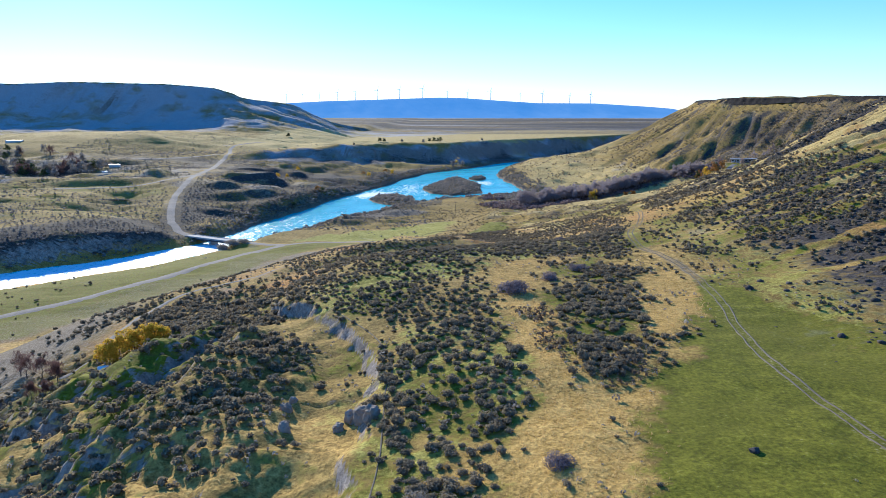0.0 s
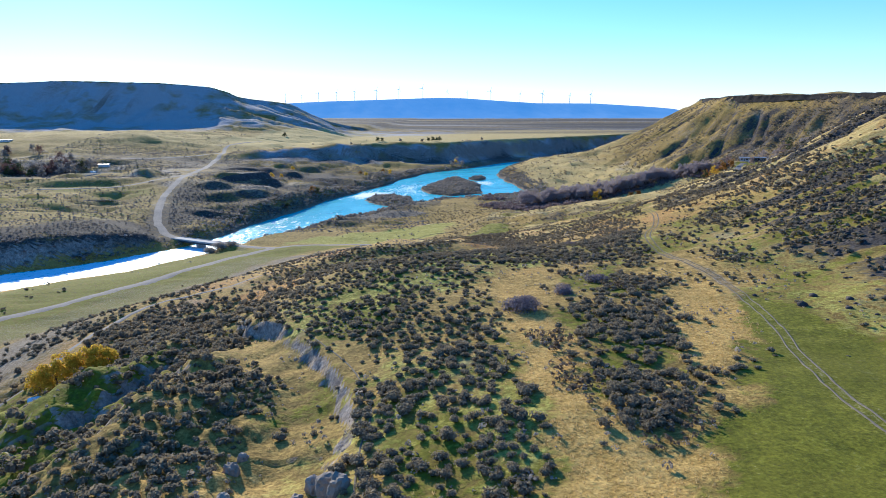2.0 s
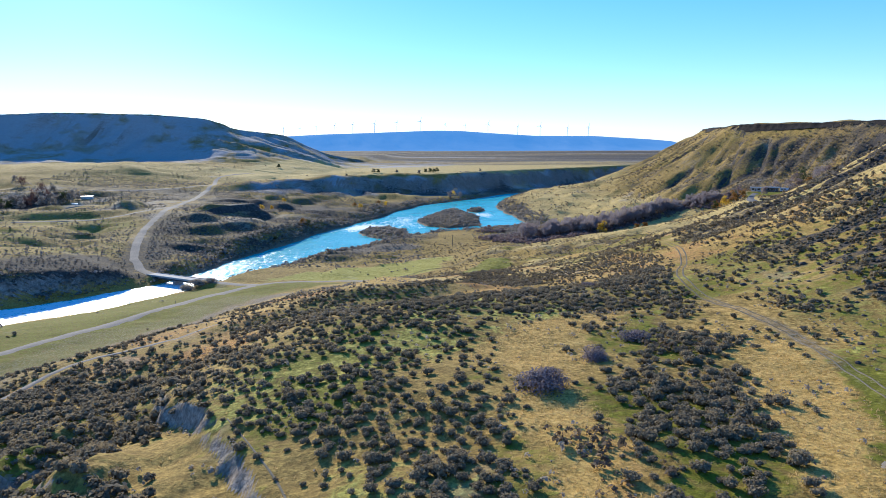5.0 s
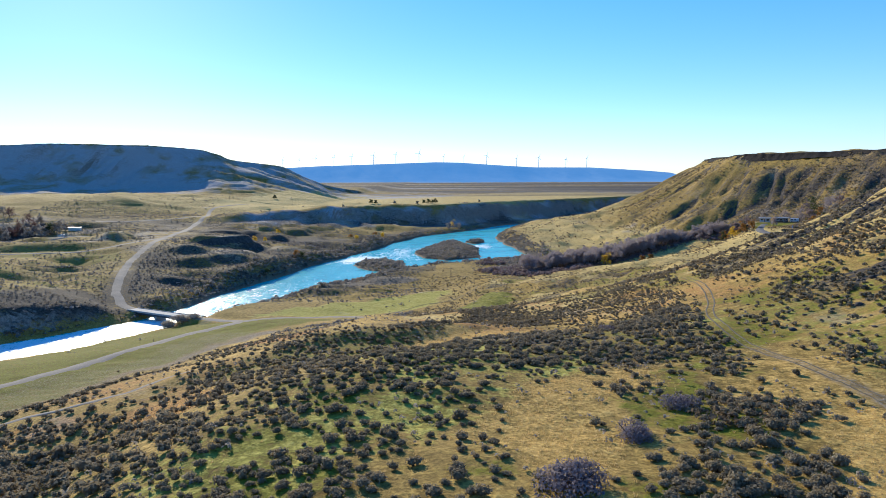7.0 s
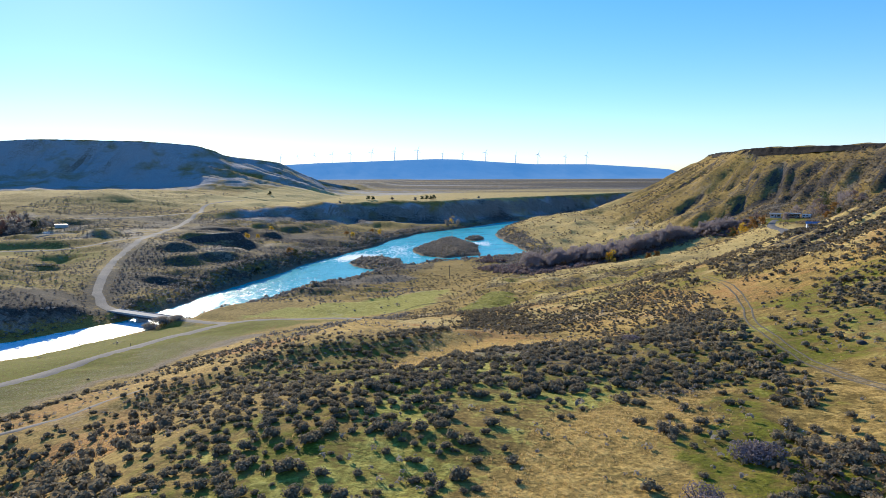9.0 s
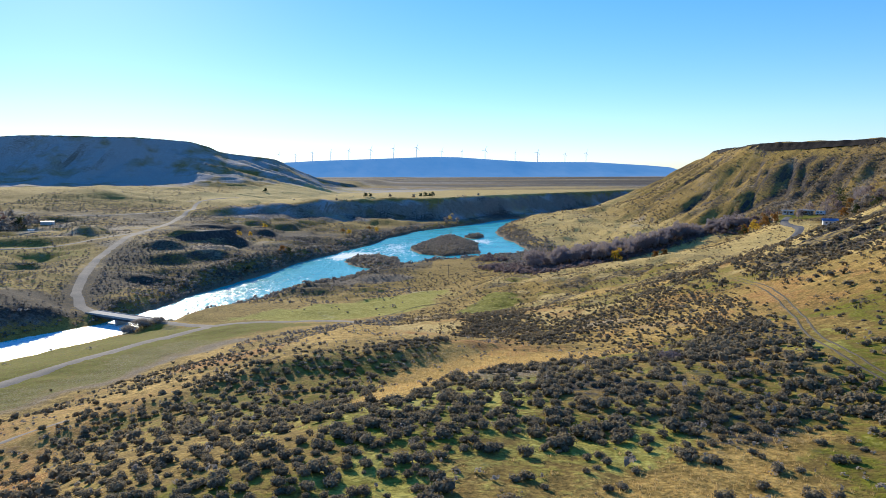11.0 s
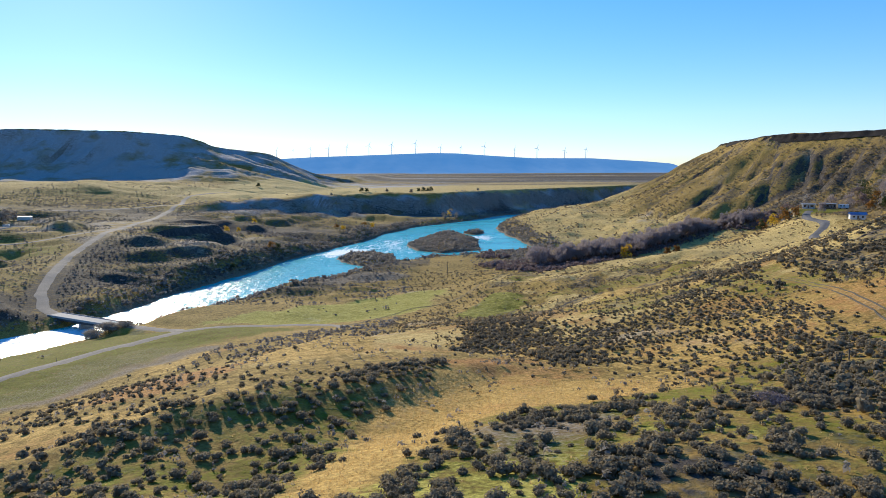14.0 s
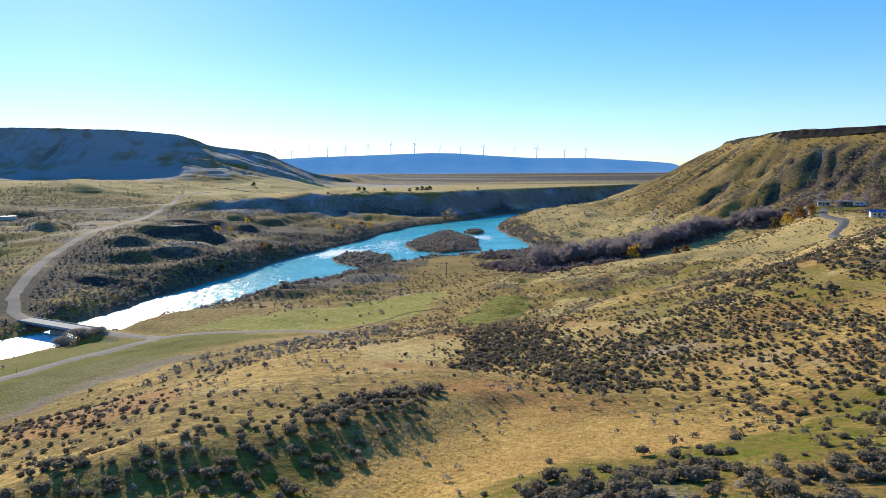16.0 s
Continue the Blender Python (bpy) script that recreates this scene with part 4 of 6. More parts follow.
    green = np.maximum(green, 0.34 * smooth(135, 70, dm) * smooth(560, 640, y) * (0.7 + 0.5 * fbm(s, d * 0.3, 30, 3, 102)) * (1 - smooth(0.5, 2.5, hollows(d, s))))
    haze_scrub = np.maximum(haze_scrub, 0.05 * smooth(150, 60, dm) * smooth(430, 520, y) * (0.75 + 0.5 * fbm(x, y, 40, 3, 97)))
    fresh = np.maximum(0.9 * blob(FIELD, vx, vy, 4), 0.3 * blob(GREEN_FIELD, wx, wy, 2.5))
    bench = np.maximum.reduce([blob(SAGE_TOP, vx, vy, 5), blob(SAGE_B, vx, vy, 4), 0.8 * blob(SAGE_RIGHT, vx, vy, 5), 0.7 * blob(EAST_GRASS, vx, vy, 6)])
    fresh = np.maximum(fresh, bench * (0.34 + 0.55 * fbm(x, y, 8, 3, 135)))
    fresh = fresh * (1 - np.maximum.reduce([blob(p, wx, wy, 2.5) for p in (GOLD_NEAR, GOLD_SIDE, GOLD_MID, GOLD_WASH)]))
    return green, gold, bare, pale, rust, basalt, tongue, haze_scrub, fresh


GX = spread(-1700, -95, 165, 1700, 1.0, 1.03)
GY = spread(-400, 42, 300, 4700, 1.0, 1.0125)
_gx, _gy = np.meshgrid(GX, GY)
GZ = ground(_gx, _gy)
# the two tables' faces have finer sheets of their own; the broad sheet dips under them
PATCHES = [("table_face_east", 70, 440, 575, 1120, 3.0), ("table_face_west", -900, -130, 985, 1450, 5.0), ("clay_scarp", -46, 1, 44, 146, 0.4)]
HZ = GZ.copy()
for _, x0, x1, y0, y1, step in PATCHES:
    inner = np.minimum.reduce([_gx - x0, x1 - _gx, _gy - y0, y1 - _gy])
    GZ = GZ - (7.0 * smooth(4, 40, inner) if step > 1 else 3.5 * smooth(0.8, 4, inner))
ground_ob = tagged(sheet("ground", GX, GY, GZ, GROUND_MAT), "dry rolling sagebrush land with grass, clay and rock", "ground", kind="structure")


def paint_cover(me, x, y, z):
    c = cover(x, y, z)
    paint(me, "cover_a", c[0] * (1 - c[6]), c[1], c[2] * (1 - 0.6 * c[0]))
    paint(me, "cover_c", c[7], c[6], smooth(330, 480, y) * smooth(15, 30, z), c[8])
    paint(me, "cover_b", c[3] * (1 - 0.55 * c[0]), c[4], c[5])


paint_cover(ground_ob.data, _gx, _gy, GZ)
for name, x0, x1, y0, y1, step in PATCHES:
    px, py = np.arange(x0, x1 + 0.1, step), np.arange(y0, y1 + 0.1, step)
    _px, _py = np.meshgrid(px, py)
    _pz = ground(_px, _py)
    inner = np.minimum.reduce([_px - x0, x1 - _px, _py - y0, y1 - _py])
    label = "gullied grassy face of a flat-topped basalt table" if step > 1 else "crumbling grey clay scarp with a grassy slope below it"
    face = tagged(sheet(name, px, py, _pz - (1.5 * smooth(6, 0, inner) if step > 1 else 0.3 * smooth(0.8, 0, inner)), GROUND_MAT), label, "hillside" if step > 1 else "scarp", kind="structure")
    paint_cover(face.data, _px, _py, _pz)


def height(x, y):
    """Height of the ground's mesh (between its points)."""
    x, y = np.asarray(x, float), np.asarray(y, float)
    if np.size(x) and np.min(y) > 600 and np.min(x) > 100:
        return ground(x, y)
    i = np.clip(np.searchsorted(GX, x) - 1, 0, len(GX) - 2)
    j = np.clip(np.searchsorted(GY, y) - 1, 0, len(GY) - 2)
    u = np.clip((x - GX[i]) / (GX[i + 1] - GX[i]), 0, 1)
    v = np.clip((y - GY[j]) / (GY[j + 1] - GY[j]), 0, 1)
    return (HZ[j, i] * (1 - u) + HZ[j, i + 1] * u) * (1 - v) + (HZ[j + 1, i] * (1 - u) + HZ[j + 1, i + 1] * u) * v


wx, wy = np.arange(-360, 520, 7.0), np.arange(120, 1330, 7.0)
water = tagged(sheet("river", wx, wy, np.full((len(wy), len(wx)), WATER), WATER_MAT), "turquoise river with ripples, white rapids and painted sun glitter", "river", kind="structure")
_wx, _wy = np.meshgrid(wx, wy)
_b = bank(_wx, _wy)
# the first three terms lay on white for sun glitter; the rest mark rapids
rapid_glitter = np.maximum.reduce([
    0.8 * smooth(420, 395, _wy), 0.5 * smooth(450, 410, _wy), 0.34 * smooth(600, 450, _wy),
    0.62 * np.exp(-(((_wx + 20) / 40) ** 2 + ((_wy - 690) / 60) ** 2)), 0.95 * np.exp(-(((_wx + 62) / 26) ** 2 + ((_wy - 640) / 34) ** 2)), 0.85 * np.exp(-(((_wx + 30) / 20) ** 2 + ((_wy - 575) / 24) ** 2)),
    0.62 * np.exp(-(((_wx + 128) / 16) ** 2 + ((_wy - 432) / 30) ** 2)), 0.45 * np.exp(-(((_wx + 110) / 12) ** 2 + ((_wy - 500) / 30) ** 2)),
    0.8 * np.exp(-(((_wx - 42) / 14) ** 2 + ((_wy - 745) / 30) ** 2))]) * np.where(_wy < 425, smooth(3, -3, _b), smooth(3, -8, _b))
paint(water.data, "rapid_glitter", rapid_glitter, rapid_glitter, rapid_glitter)
# ---- building blocks ----
def part(name, bm, mat, parent=None, label=""):
    """Links a bmesh as one mesh object under its thing."""
    me = bpy.data.meshes.new(name)
    bm.to_mesh(me)
    bm.free()
    me.materials.append(mat)
    ob = new(name, me)
    if parent:
        ob.parent = parent
    return tagged(ob, label) if label else ob


def thing(name, m, label, category, group=""):
    ob = new(name)
    ob.empty_display_size = 0.5
    ob.matrix_basis = m
    return tagged(ob, label, category, group)


def box(bm, x0, y0, z0, x1, y1, z1, bevel=0.0):
    made = bmesh.ops.create_cube(bm, size=1.0, matrix=Matrix.LocRotScale(((x0 + x1) / 2, (y0 + y1) / 2, (z0 + z1) / 2), None, (abs(x1 - x0), abs(y1 - y0), abs(z1 - z0))))
    if bevel:
        edges = {e for v in made["verts"] for e in v.link_edges}
        bmesh.ops.bevel(bm, geom=list(edges), offset=bevel, segments=1, affect="EDGES")


def tube(bm, path, radii, sides=6):
    """A tapered tube along a path."""
    rings = []
    for k, p in enumerate(path):
        p = Vector(p)
        a, b = Vector(path[max(k - 1, 0)]), Vector(path[min(k + 1, len(path) - 1)])
        way = (b - a).normalized() if (b - a).length > 1e-6 else Vector((0, 0, 1))
        u = way.cross(Vector((0.31, 0.95, 0.07))).normalized()
        w = way.cross(u)
        rings.append([bm.verts.new(p + radii[k] * (math.cos(2 * math.pi * j / sides) * u + math.sin(2 * math.pi * j / sides) * w)) for j in range(sides)])
    for r, q in zip(rings[:-1], rings[1:]):
        for j in range(sides):
            bm.faces.new((r[j], r[(j + 1) % sides], q[(j + 1) % sides], q[j]))
    bm.faces.new(rings[-1])
    bm.faces.new(rings[0][::-1])


def ribbon(name, line, widths, mat, lift=0.06, crown=0.05, step=2.0, label="", category="road", wobble=0.25, seed=0, across=4):
    """A road laid over the ground along a line of places, with sloping shoulders."""
    pts = [np.array(p[:2], float) for p in line]
    dense, prof = [], []
    for k in range(len(pts) - 1):
        p0, p1, p2, p3 = pts[max(k - 1, 0)], pts[k], pts[k + 1], pts[min(k + 2, len(pts) - 1)]
        count = max(2, int(np.hypot(*(p2 - p1)) / step))
        for t in np.arange(count) / count:
            dense.append(0.5 * (2 * p1 + (p2 - p0) * t + (2 * p0 - 5 * p1 + 4 * p2 - p3) * t * t + (3 * p1 - p0 - 3 * p2 + p3) * t ** 3))
    dense.append(pts[-1])
    dense = np.array(dense)
    way = np.gradient(dense, axis=0)
    way /= np.linalg.norm(way, axis=1)[:, None] + 1e-9
    side = np.c_[way[:, 1], -way[:, 0]]
    offs = np.linspace(-1, 1, across + 1)
    rows = []
    half = np.interp(np.linspace(0, 1, len(dense)), np.linspace(0, 1, len(widths)), widths) / 2
    for o in offs:
        w = half * o + (wobble * fbm(np.arange(len(dense)) * step, np.full(len(dense), seed * 7.0 + o), 6, 3, seed) if abs(o) == 1 else 0)
        xy = dense + side * w[:, None]
        drop = -0.12 if abs(o) == 1 else lift + crown * (1 - abs(o))
        rows.append(np.c_[xy, height(xy[:, 0], xy[:, 1]) + drop])
    core = np.max([r[:, 2] for r in rows[1:-1]], axis=0)
    kern = np.ones(5) / 5
    core = np.convolve(np.pad(core, 2, mode="edge"), kern, "valid")
    for r in rows[1:-1]:
        r[:, 2] = np.maximum(r[:, 2], core) if half.max() > 1.6 else r[:, 2]
    co = np.concatenate(rows)
    n, m = len(dense), len(offs)
    i = np.arange(n * m).reshape(m, n)
    quads = np.stack([i[:-1, :-1], i[1:, :-1], i[1:, 1:], i[:-1, 1:]], -1).reshape(-1, 4)
    return tagged(new(name, make_mesh(name, co, quads[:, ::-1], mat, True)), label, category, kind="structure")


def leaf_cloud(rng, centres, radii, count, size, flat=0.6, up=0.35, slim=0.75, upright=False):
    """Small bent leaf clumps over several rounded masses: points, quads, and a tone (painted lighter above, as skylight
    would).
    """
    centres, radii = np.array(centres, float), np.array(radii, float)
    pick = rng.choice(len(centres), count, p=radii ** 2 / np.sum(radii ** 2))
    way = rng.normal(size=(count, 3))
    way /= np.linalg.norm(way, axis=1)[:, None]
    way[:, 2] = np.where(way[:, 2] < -0.35, -way[:, 2], way[:, 2])
    r = radii[pick] * rng.uniform(0.62, 1.08, count)
    mid = centres[pick] + way * np.c_[r, r, r * flat]
    nrm = way + rng.normal(scale=0.55, size=(count, 3)) + np.array([0, 0, up])
    nrm /= np.linalg.norm(nrm, axis=1)[:, None]
    u = np.cross(nrm, rng.normal(size=(count, 3)))
    if upright:
        u = np.array([0, 0, 1.3]) + rng.normal(scale=0.45, size=(count, 3)) + 0.4 * way
    u /= np.linalg.norm(u, axis=1)[:, None]
    v = np.cross(nrm, u)
    v /= np.linalg.norm(v, axis=1)[:, None] + 1e-9
    s = size * rng.uniform(0.6, 1.35, count)[:, None]
    bend = nrm * s * 0.35
    co = np.stack([mid - u * s - bend, mid + v * s * slim, mid + u * s - bend, mid - v * s * slim], 1)
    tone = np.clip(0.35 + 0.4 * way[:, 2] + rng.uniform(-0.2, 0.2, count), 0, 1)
    return co.reshape(-1, 3), np.arange(count * 4).reshape(-1, 4), np.repeat(tone, 4)


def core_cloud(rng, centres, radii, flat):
    """Lumpy hearts that close the masses, toned dark to paint the shade inside."""
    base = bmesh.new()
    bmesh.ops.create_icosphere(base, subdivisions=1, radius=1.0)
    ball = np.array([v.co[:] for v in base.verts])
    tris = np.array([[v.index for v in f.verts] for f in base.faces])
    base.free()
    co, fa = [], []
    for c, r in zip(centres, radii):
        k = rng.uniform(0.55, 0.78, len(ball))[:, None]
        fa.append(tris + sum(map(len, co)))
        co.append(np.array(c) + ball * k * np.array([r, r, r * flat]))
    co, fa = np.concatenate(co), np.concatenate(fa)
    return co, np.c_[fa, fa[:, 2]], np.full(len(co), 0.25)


def scatter(name, protos, x, y, z, size, tall, tone, seed, mat, label, category):
    """Many plants of one kind in one object."""
    rng = np.random.default_rng(seed)
    which = rng.integers(len(protos), size=len(x))
    turn = rng.uniform(0, 2 * np.pi, len(x))
    cos, fas, tns, base = [], [], [], 0
    for k, (co, fa, tn) in enumerate(protos):
        on = np.flatnonzero(which == k)
        if not len(on):
            continue
        c, s = np.cos(turn[on])[:, None], np.sin(turn[on])[:, None]
        px = (co[:, 0] * c - co[:, 1] * s) * size[on][:, None] + x[on][:, None]
        py = (co[:, 0] * s + co[:, 1] * c) * size[on][:, None] + y[on][:, None]
        pz = co[:, 2] * (size[on] * tall[on])[:, None] + z[on][:, None]
        cos.append(np.stack([px, py, pz], -1).reshape(-1, 3))
        fas.append((fa[None] + (base + np.arange(len(on)) * len(co))[:, None, None]).reshape(-1, 4))
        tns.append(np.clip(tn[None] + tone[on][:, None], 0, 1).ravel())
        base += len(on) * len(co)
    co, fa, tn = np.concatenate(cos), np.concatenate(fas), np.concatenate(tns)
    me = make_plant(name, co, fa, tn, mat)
    return tagged(new(name, me), label, category, kind="stuff")


def make_plant(name, co, fa, tone, mat):
    """Quads, of which those with a doubled last corner are triangles."""
    tri = fa[:, 2] == fa[:, 3]
    me = bpy.data.meshes.new(name)
    sizes = np.where(tri, 3, 4)
    flat = fa.ravel()[np.c_[np.ones((len(fa), 3), bool), ~tri].ravel()]
    me.vertices.add(len(co))
    me.vertices.foreach_set("co", np.asarray(co, np.float32).ravel())
    me.loops.add(len(flat))
    me.loops.foreach_set("vertex_index", flat.astype(np.int32))
    me.polygons.add(len(fa))
    me.polygons.foreach_set("loop_start", np.r_[0, np.cumsum(sizes)[:-1]].astype(np.int32))
    me.update(calc_edges=True)
    layer = me.attributes.new("tone", "FLOAT", "POINT")
    layer.data.foreach_set("value", np.asarray(tone, np.float32))
    me.materials.append(mat)
    return me


def brush_proto(rng, lumps, leaves, leaf, flat=0.75, spread_r=0.45, heart=True):
    """One bush of unit radius standing on z = 0."""
    centres, radii = [], []
    for k in range(lumps):
        a, d = rng.uniform(0, 2 * np.pi), rng.uniform(0.1, spread_r) if lumps > 1 else 0.0
        r = rng.uniform(0.42, 0.62) if lumps > 1 else 0.85
        centres.append((d * math.cos(a), d * math.sin(a), r * flat * rng.uniform(0.75, 1.15)))
        radii.append(r)
    parts_ = [leaf_cloud(rng, centres, radii, leaves, leaf, flat)]
    if heart:
        parts_.append(core_cloud(rng, centres, radii, flat))
    co, fa, tn, base = [], [], [], 0
    for c, f, t in parts_:
        co.append(c), fa.append(f + base), tn.append(t)
        base += len(c)
    return np.concatenate(co), np.concatenate(fa), np.concatenate(tn)
# ---- brush ----
def density(x, y):
    """The share of ground under sagebrush."""
    wx, wy = warp(x, y, 2.0, 101)
    d = (0.30 - 0.2 * smooth(185, 210, y)) * smooth(-0.25, 0.35, fbm(x, y, 11, 3, 103)) + 0.02
    d = np.where(y > 300, d * 0.8, d)
    d = np.maximum(d, 0.4 * smooth(-12, -24, x) * smooth(160, 130, y) * smooth(-0.25, 0.15, fbm(x, y, 13, 3, 105)))
    d = np.maximum(d, 0.42 * smooth(-20, -32, x) * smooth(-110, -90, x) * smooth(158, 172, y) * smooth(262, 240, y) * smooth(-0.2, 0.3, fbm(x, y, 12, 3, 133)))
    for poly, amount, soft in ((SAGE_TOP, 0.8, 4), (SAGE_RIGHT, 0.95, 5), (SAGE_MID, 0.95, 6), (DARK_SAGE, 1.0, 2), (SPUR_FLANK, 0.8, 2), (SPUR_SAGE, 0.97, 2), (SAGE_A, 0.92, 1.6), (SAGE_B, 0.98, 2), (GULLY_SAGE, 0.9, 4), (GULLY_WEST, 0.95, 3), (SLOPE_FOOT, 0.72, 10), (BENCH_FILL, 0.85, 3), (SAGE_LIP, 1.3, 1.5), (GULLY_MASS, 1.25, 3), (SCARP_MASS, 1.3, 1.5), (FOOT_MASS, 1.3, 1.5), (LIP_MASS, 1.2, 1.5)):
        b = blob(poly, wx, wy, soft)
        grain = smooth(-0.35, 0.25, fbm(x, y, 7, 3, 104)) * 0.6 + 0.4
        d = d * (1 - b) + amount * grain * b
    thin = np.maximum.reduce([blob(p, wx, wy, 2) for p in (GOLD_NEAR, GOLD_SIDE, GOLD_MID, GOLD_WASH)])
    d = d * (1 - 0.93 * thin)
    d = d * (1 - 0.997 * blob(MEADOW_GREEN, wx, wy, 2.0)) * (1 - 0.995 * blob(FIELD, x, y, 3)) * (1 - 0.97 * blob(GREEN_FIELD, x, y, 3)) * (1 - 0.8 * blob(PALE_SLOPE, x, y, 6))
    terrace = blob([(-175, 190), (-125, 285), (-98, 345), (-120, 378), (-60, 375), (-62, 345), (-95, 260), (-130, 175)], x, y, 6)
    d = d * (1 - 0.93 * terrace)
    d = np.maximum(d, 0.97 * np.maximum(blob(HOLLOW_SAGE, wx, wy, 3), blob(HOLLOW_B, wx, wy, 2)))
    dc, _, sc = along(SCARP, x, y)
    d = d * (1 - 0.9 * (sc < 0) * smooth(10, 6, dc) * smooth(122, 108, y) * (1 - np.maximum(blob(SCARP_MASS, x, y, 1), blob(FOOT_MASS, x, y, 1))))
    return d


def near_line(x, y, line, reach):
    return along(line, x, y)[0] < reach


ROAD_SOUTH = [(-290, 120), (-200, 178), (-154, 240), (-132, 273), (-108, 332), (-94, 358), (-87, 370), (-89, 377), (-97, 381), (-112, 388)]
ROAD_EAST = [(-88, 372), (-78, 376), (-66, 378), (-48, 379), (-37, 377), (-29, 368), (-26, 358)]
SIDE_LANE = [(-222, 672), (-234, 640), (-252, 626), (-300, 612)]
FIELD_TRACK = [(-29, 366), (-16, 388), (-6, 402), (10, 410), (28, 455), (58, 505), (76, 520)]
TRAIL_WEST = [(-40, 182), (-53, 170), (-63, 165), (-67, 150), (-68, 137), (-66, 126), (-72, 118)]
DRIVE = [(178, 440), (186, 461), (190, 474), (196, 481), (204, 490), (208, 500), (209, 513), (215, 530), (226, 548)]
LINES = ((TRACK, 1.9), (ROAD_SOUTH, 5), (ROAD_EAST, 4), (ROAD_NORTH, 6), (FIELD_TRACK, 2), (TRAIL_WEST, 2.0), (DRIVE, 4), (BENCH_ROAD, 5), (FAR_LANE, 4), (SIDE_LANE, 3.5))


def clear(x, y):
    ok = bank(x, y) > 1.5
    for line, reach in LINES:
        ok &= ~near_line(x, y, line, reach)
    return ok & ~((np.hypot(x - 234, y - 550) < 22) | (np.hypot(x - 220, y - 491) < 9))


def sow(rng, x0, x1, y0, y1, cell, keep):
    nx, ny = int((x1 - x0) / cell), int((y1 - y0) / cell)
    gx, gy = np.meshgrid(x0 + (np.arange(nx) + 0.5) * cell, y0 + (np.arange(ny) + 0.5) * cell)
    x = (gx + rng.uniform(-0.48, 0.48, gx.shape) * cell).ravel()
    y = (gy + rng.uniform(-0.48, 0.48, gx.shape) * cell).ravel()
    on = rng.uniform(size=len(x)) < keep(x, y)
    x, y = x[on], y[on]
    on = clear(x, y)
    return x[on], y[on]


rng = np.random.default_rng(4)
SAGE_NEAR = [brush_proto(rng, 3, 150, 0.098, 0.72) for _ in range(6)]
SAGE_FAR = [brush_proto(rng, 2, 40, 0.19, 0.8) for _ in range(6)]
SAGE_HILL = [brush_proto(rng, 2, 28, 0.31, 0.8, heart=False) for _ in range(6)]
SAGE_DOT = [brush_proto(rng, 1, 9, 0.45, 0.75, heart=False) for _ in range(5)]
bx, by = sow(rng, -85, 62, 40, 312, 1.1, density)
nb = len(bx)
bs = np.clip(rng.lognormal(-0.47, 0.32, nb), 0.24, 1.1) * (1 - 0.30 * smooth(180, 215, by) * (1 - np.maximum.reduce([blob(SPUR_SAGE, bx, by, 2), blob(HOLLOW_SAGE, bx, by, 3), blob(HOLLOW_B, bx, by, 2)])))
bs = bs * (1 + 0.3 * smooth(-18, -26, bx) * smooth(165, 150, by))
bs = bs * (1 + 0.14 * blob(SAGE_RIGHT, bx, by, 4) + 0.3 * blob(DARK_SAGE, bx, by, 2))
bs = bs * (1 + 0.28 * np.maximum.reduce([blob(SAGE_A, bx, by, 2), blob(SAGE_B, bx, by, 2), blob(SAGE_LIP, bx, by, 2)]))
bt = rng.uniform(0.8, 1.15, nb)
tone = rng.normal(0, 0.16, nb) + 0.12 * fbm(bx, by, 30, 2, 107)
# the brush nearest the flight's line stands singly
core = (bx > -12) & (bx < 26) & (by > 62) & (by < 178)
single = np.flatnonzero(core & (bs > 0.62))
single = single[np.argsort(-bs[single])][:260]
lone = np.zeros(nb, bool)
lone[single] = True
bz = height(bx, by) - 0.05
fine = ~lone & (np.abs(bx - 8) < 28) & (by < 212)
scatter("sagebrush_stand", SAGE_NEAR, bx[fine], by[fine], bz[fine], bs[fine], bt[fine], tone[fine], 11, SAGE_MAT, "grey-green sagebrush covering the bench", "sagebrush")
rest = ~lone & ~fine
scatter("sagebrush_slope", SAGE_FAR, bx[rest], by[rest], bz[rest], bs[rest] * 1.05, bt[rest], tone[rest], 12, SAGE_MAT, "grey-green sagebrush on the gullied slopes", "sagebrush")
SAGE_KINDS = []
for k, (co, fa, tn) in enumerate(SAGE_NEAR):
    me = make_plant("foliage", co, fa, tn, SAGE_MAT)
    bm = bmesh.new()
    for j in range(4):
        a = j * 1.7 + k
        tube(bm, [(0, 0, -0.1), (0.12 * math.cos(a), 0.12 * math.sin(a), 0.25), (0.4 * math.cos(a), 0.4 * math.sin(a), 0.55)], [0.05, 0.035, 0.015], 4)
    stems = bpy.data.meshes.new("stem")
    bm.to_mesh(stems)
    bm.free()
    stems.materials.append(STEM_MAT)
    SAGE_KINDS.append((me, stems))
for k in np.flatnonzero(lone):
    bush = thing("sagebrush", Matrix.LocRotScale((bx[k], by[k], bz[k]), Euler((0, 0, rng.uniform(0, 6.28))), (bs[k], bs[k], bs[k] * bt[k])),
                 "large rounded grey-green sagebrush on dry grass" if bs[k] > 0.9 else "rounded grey-green sagebrush on dry grass", "sagebrush", "sagebrush on the bench")
    kind = SAGE_KINDS[rng.integers(len(SAGE_KINDS))]
    for label, me in zip(("foliage", "stem"), kind):
        ob = new(label, me)
        ob.parent = bush


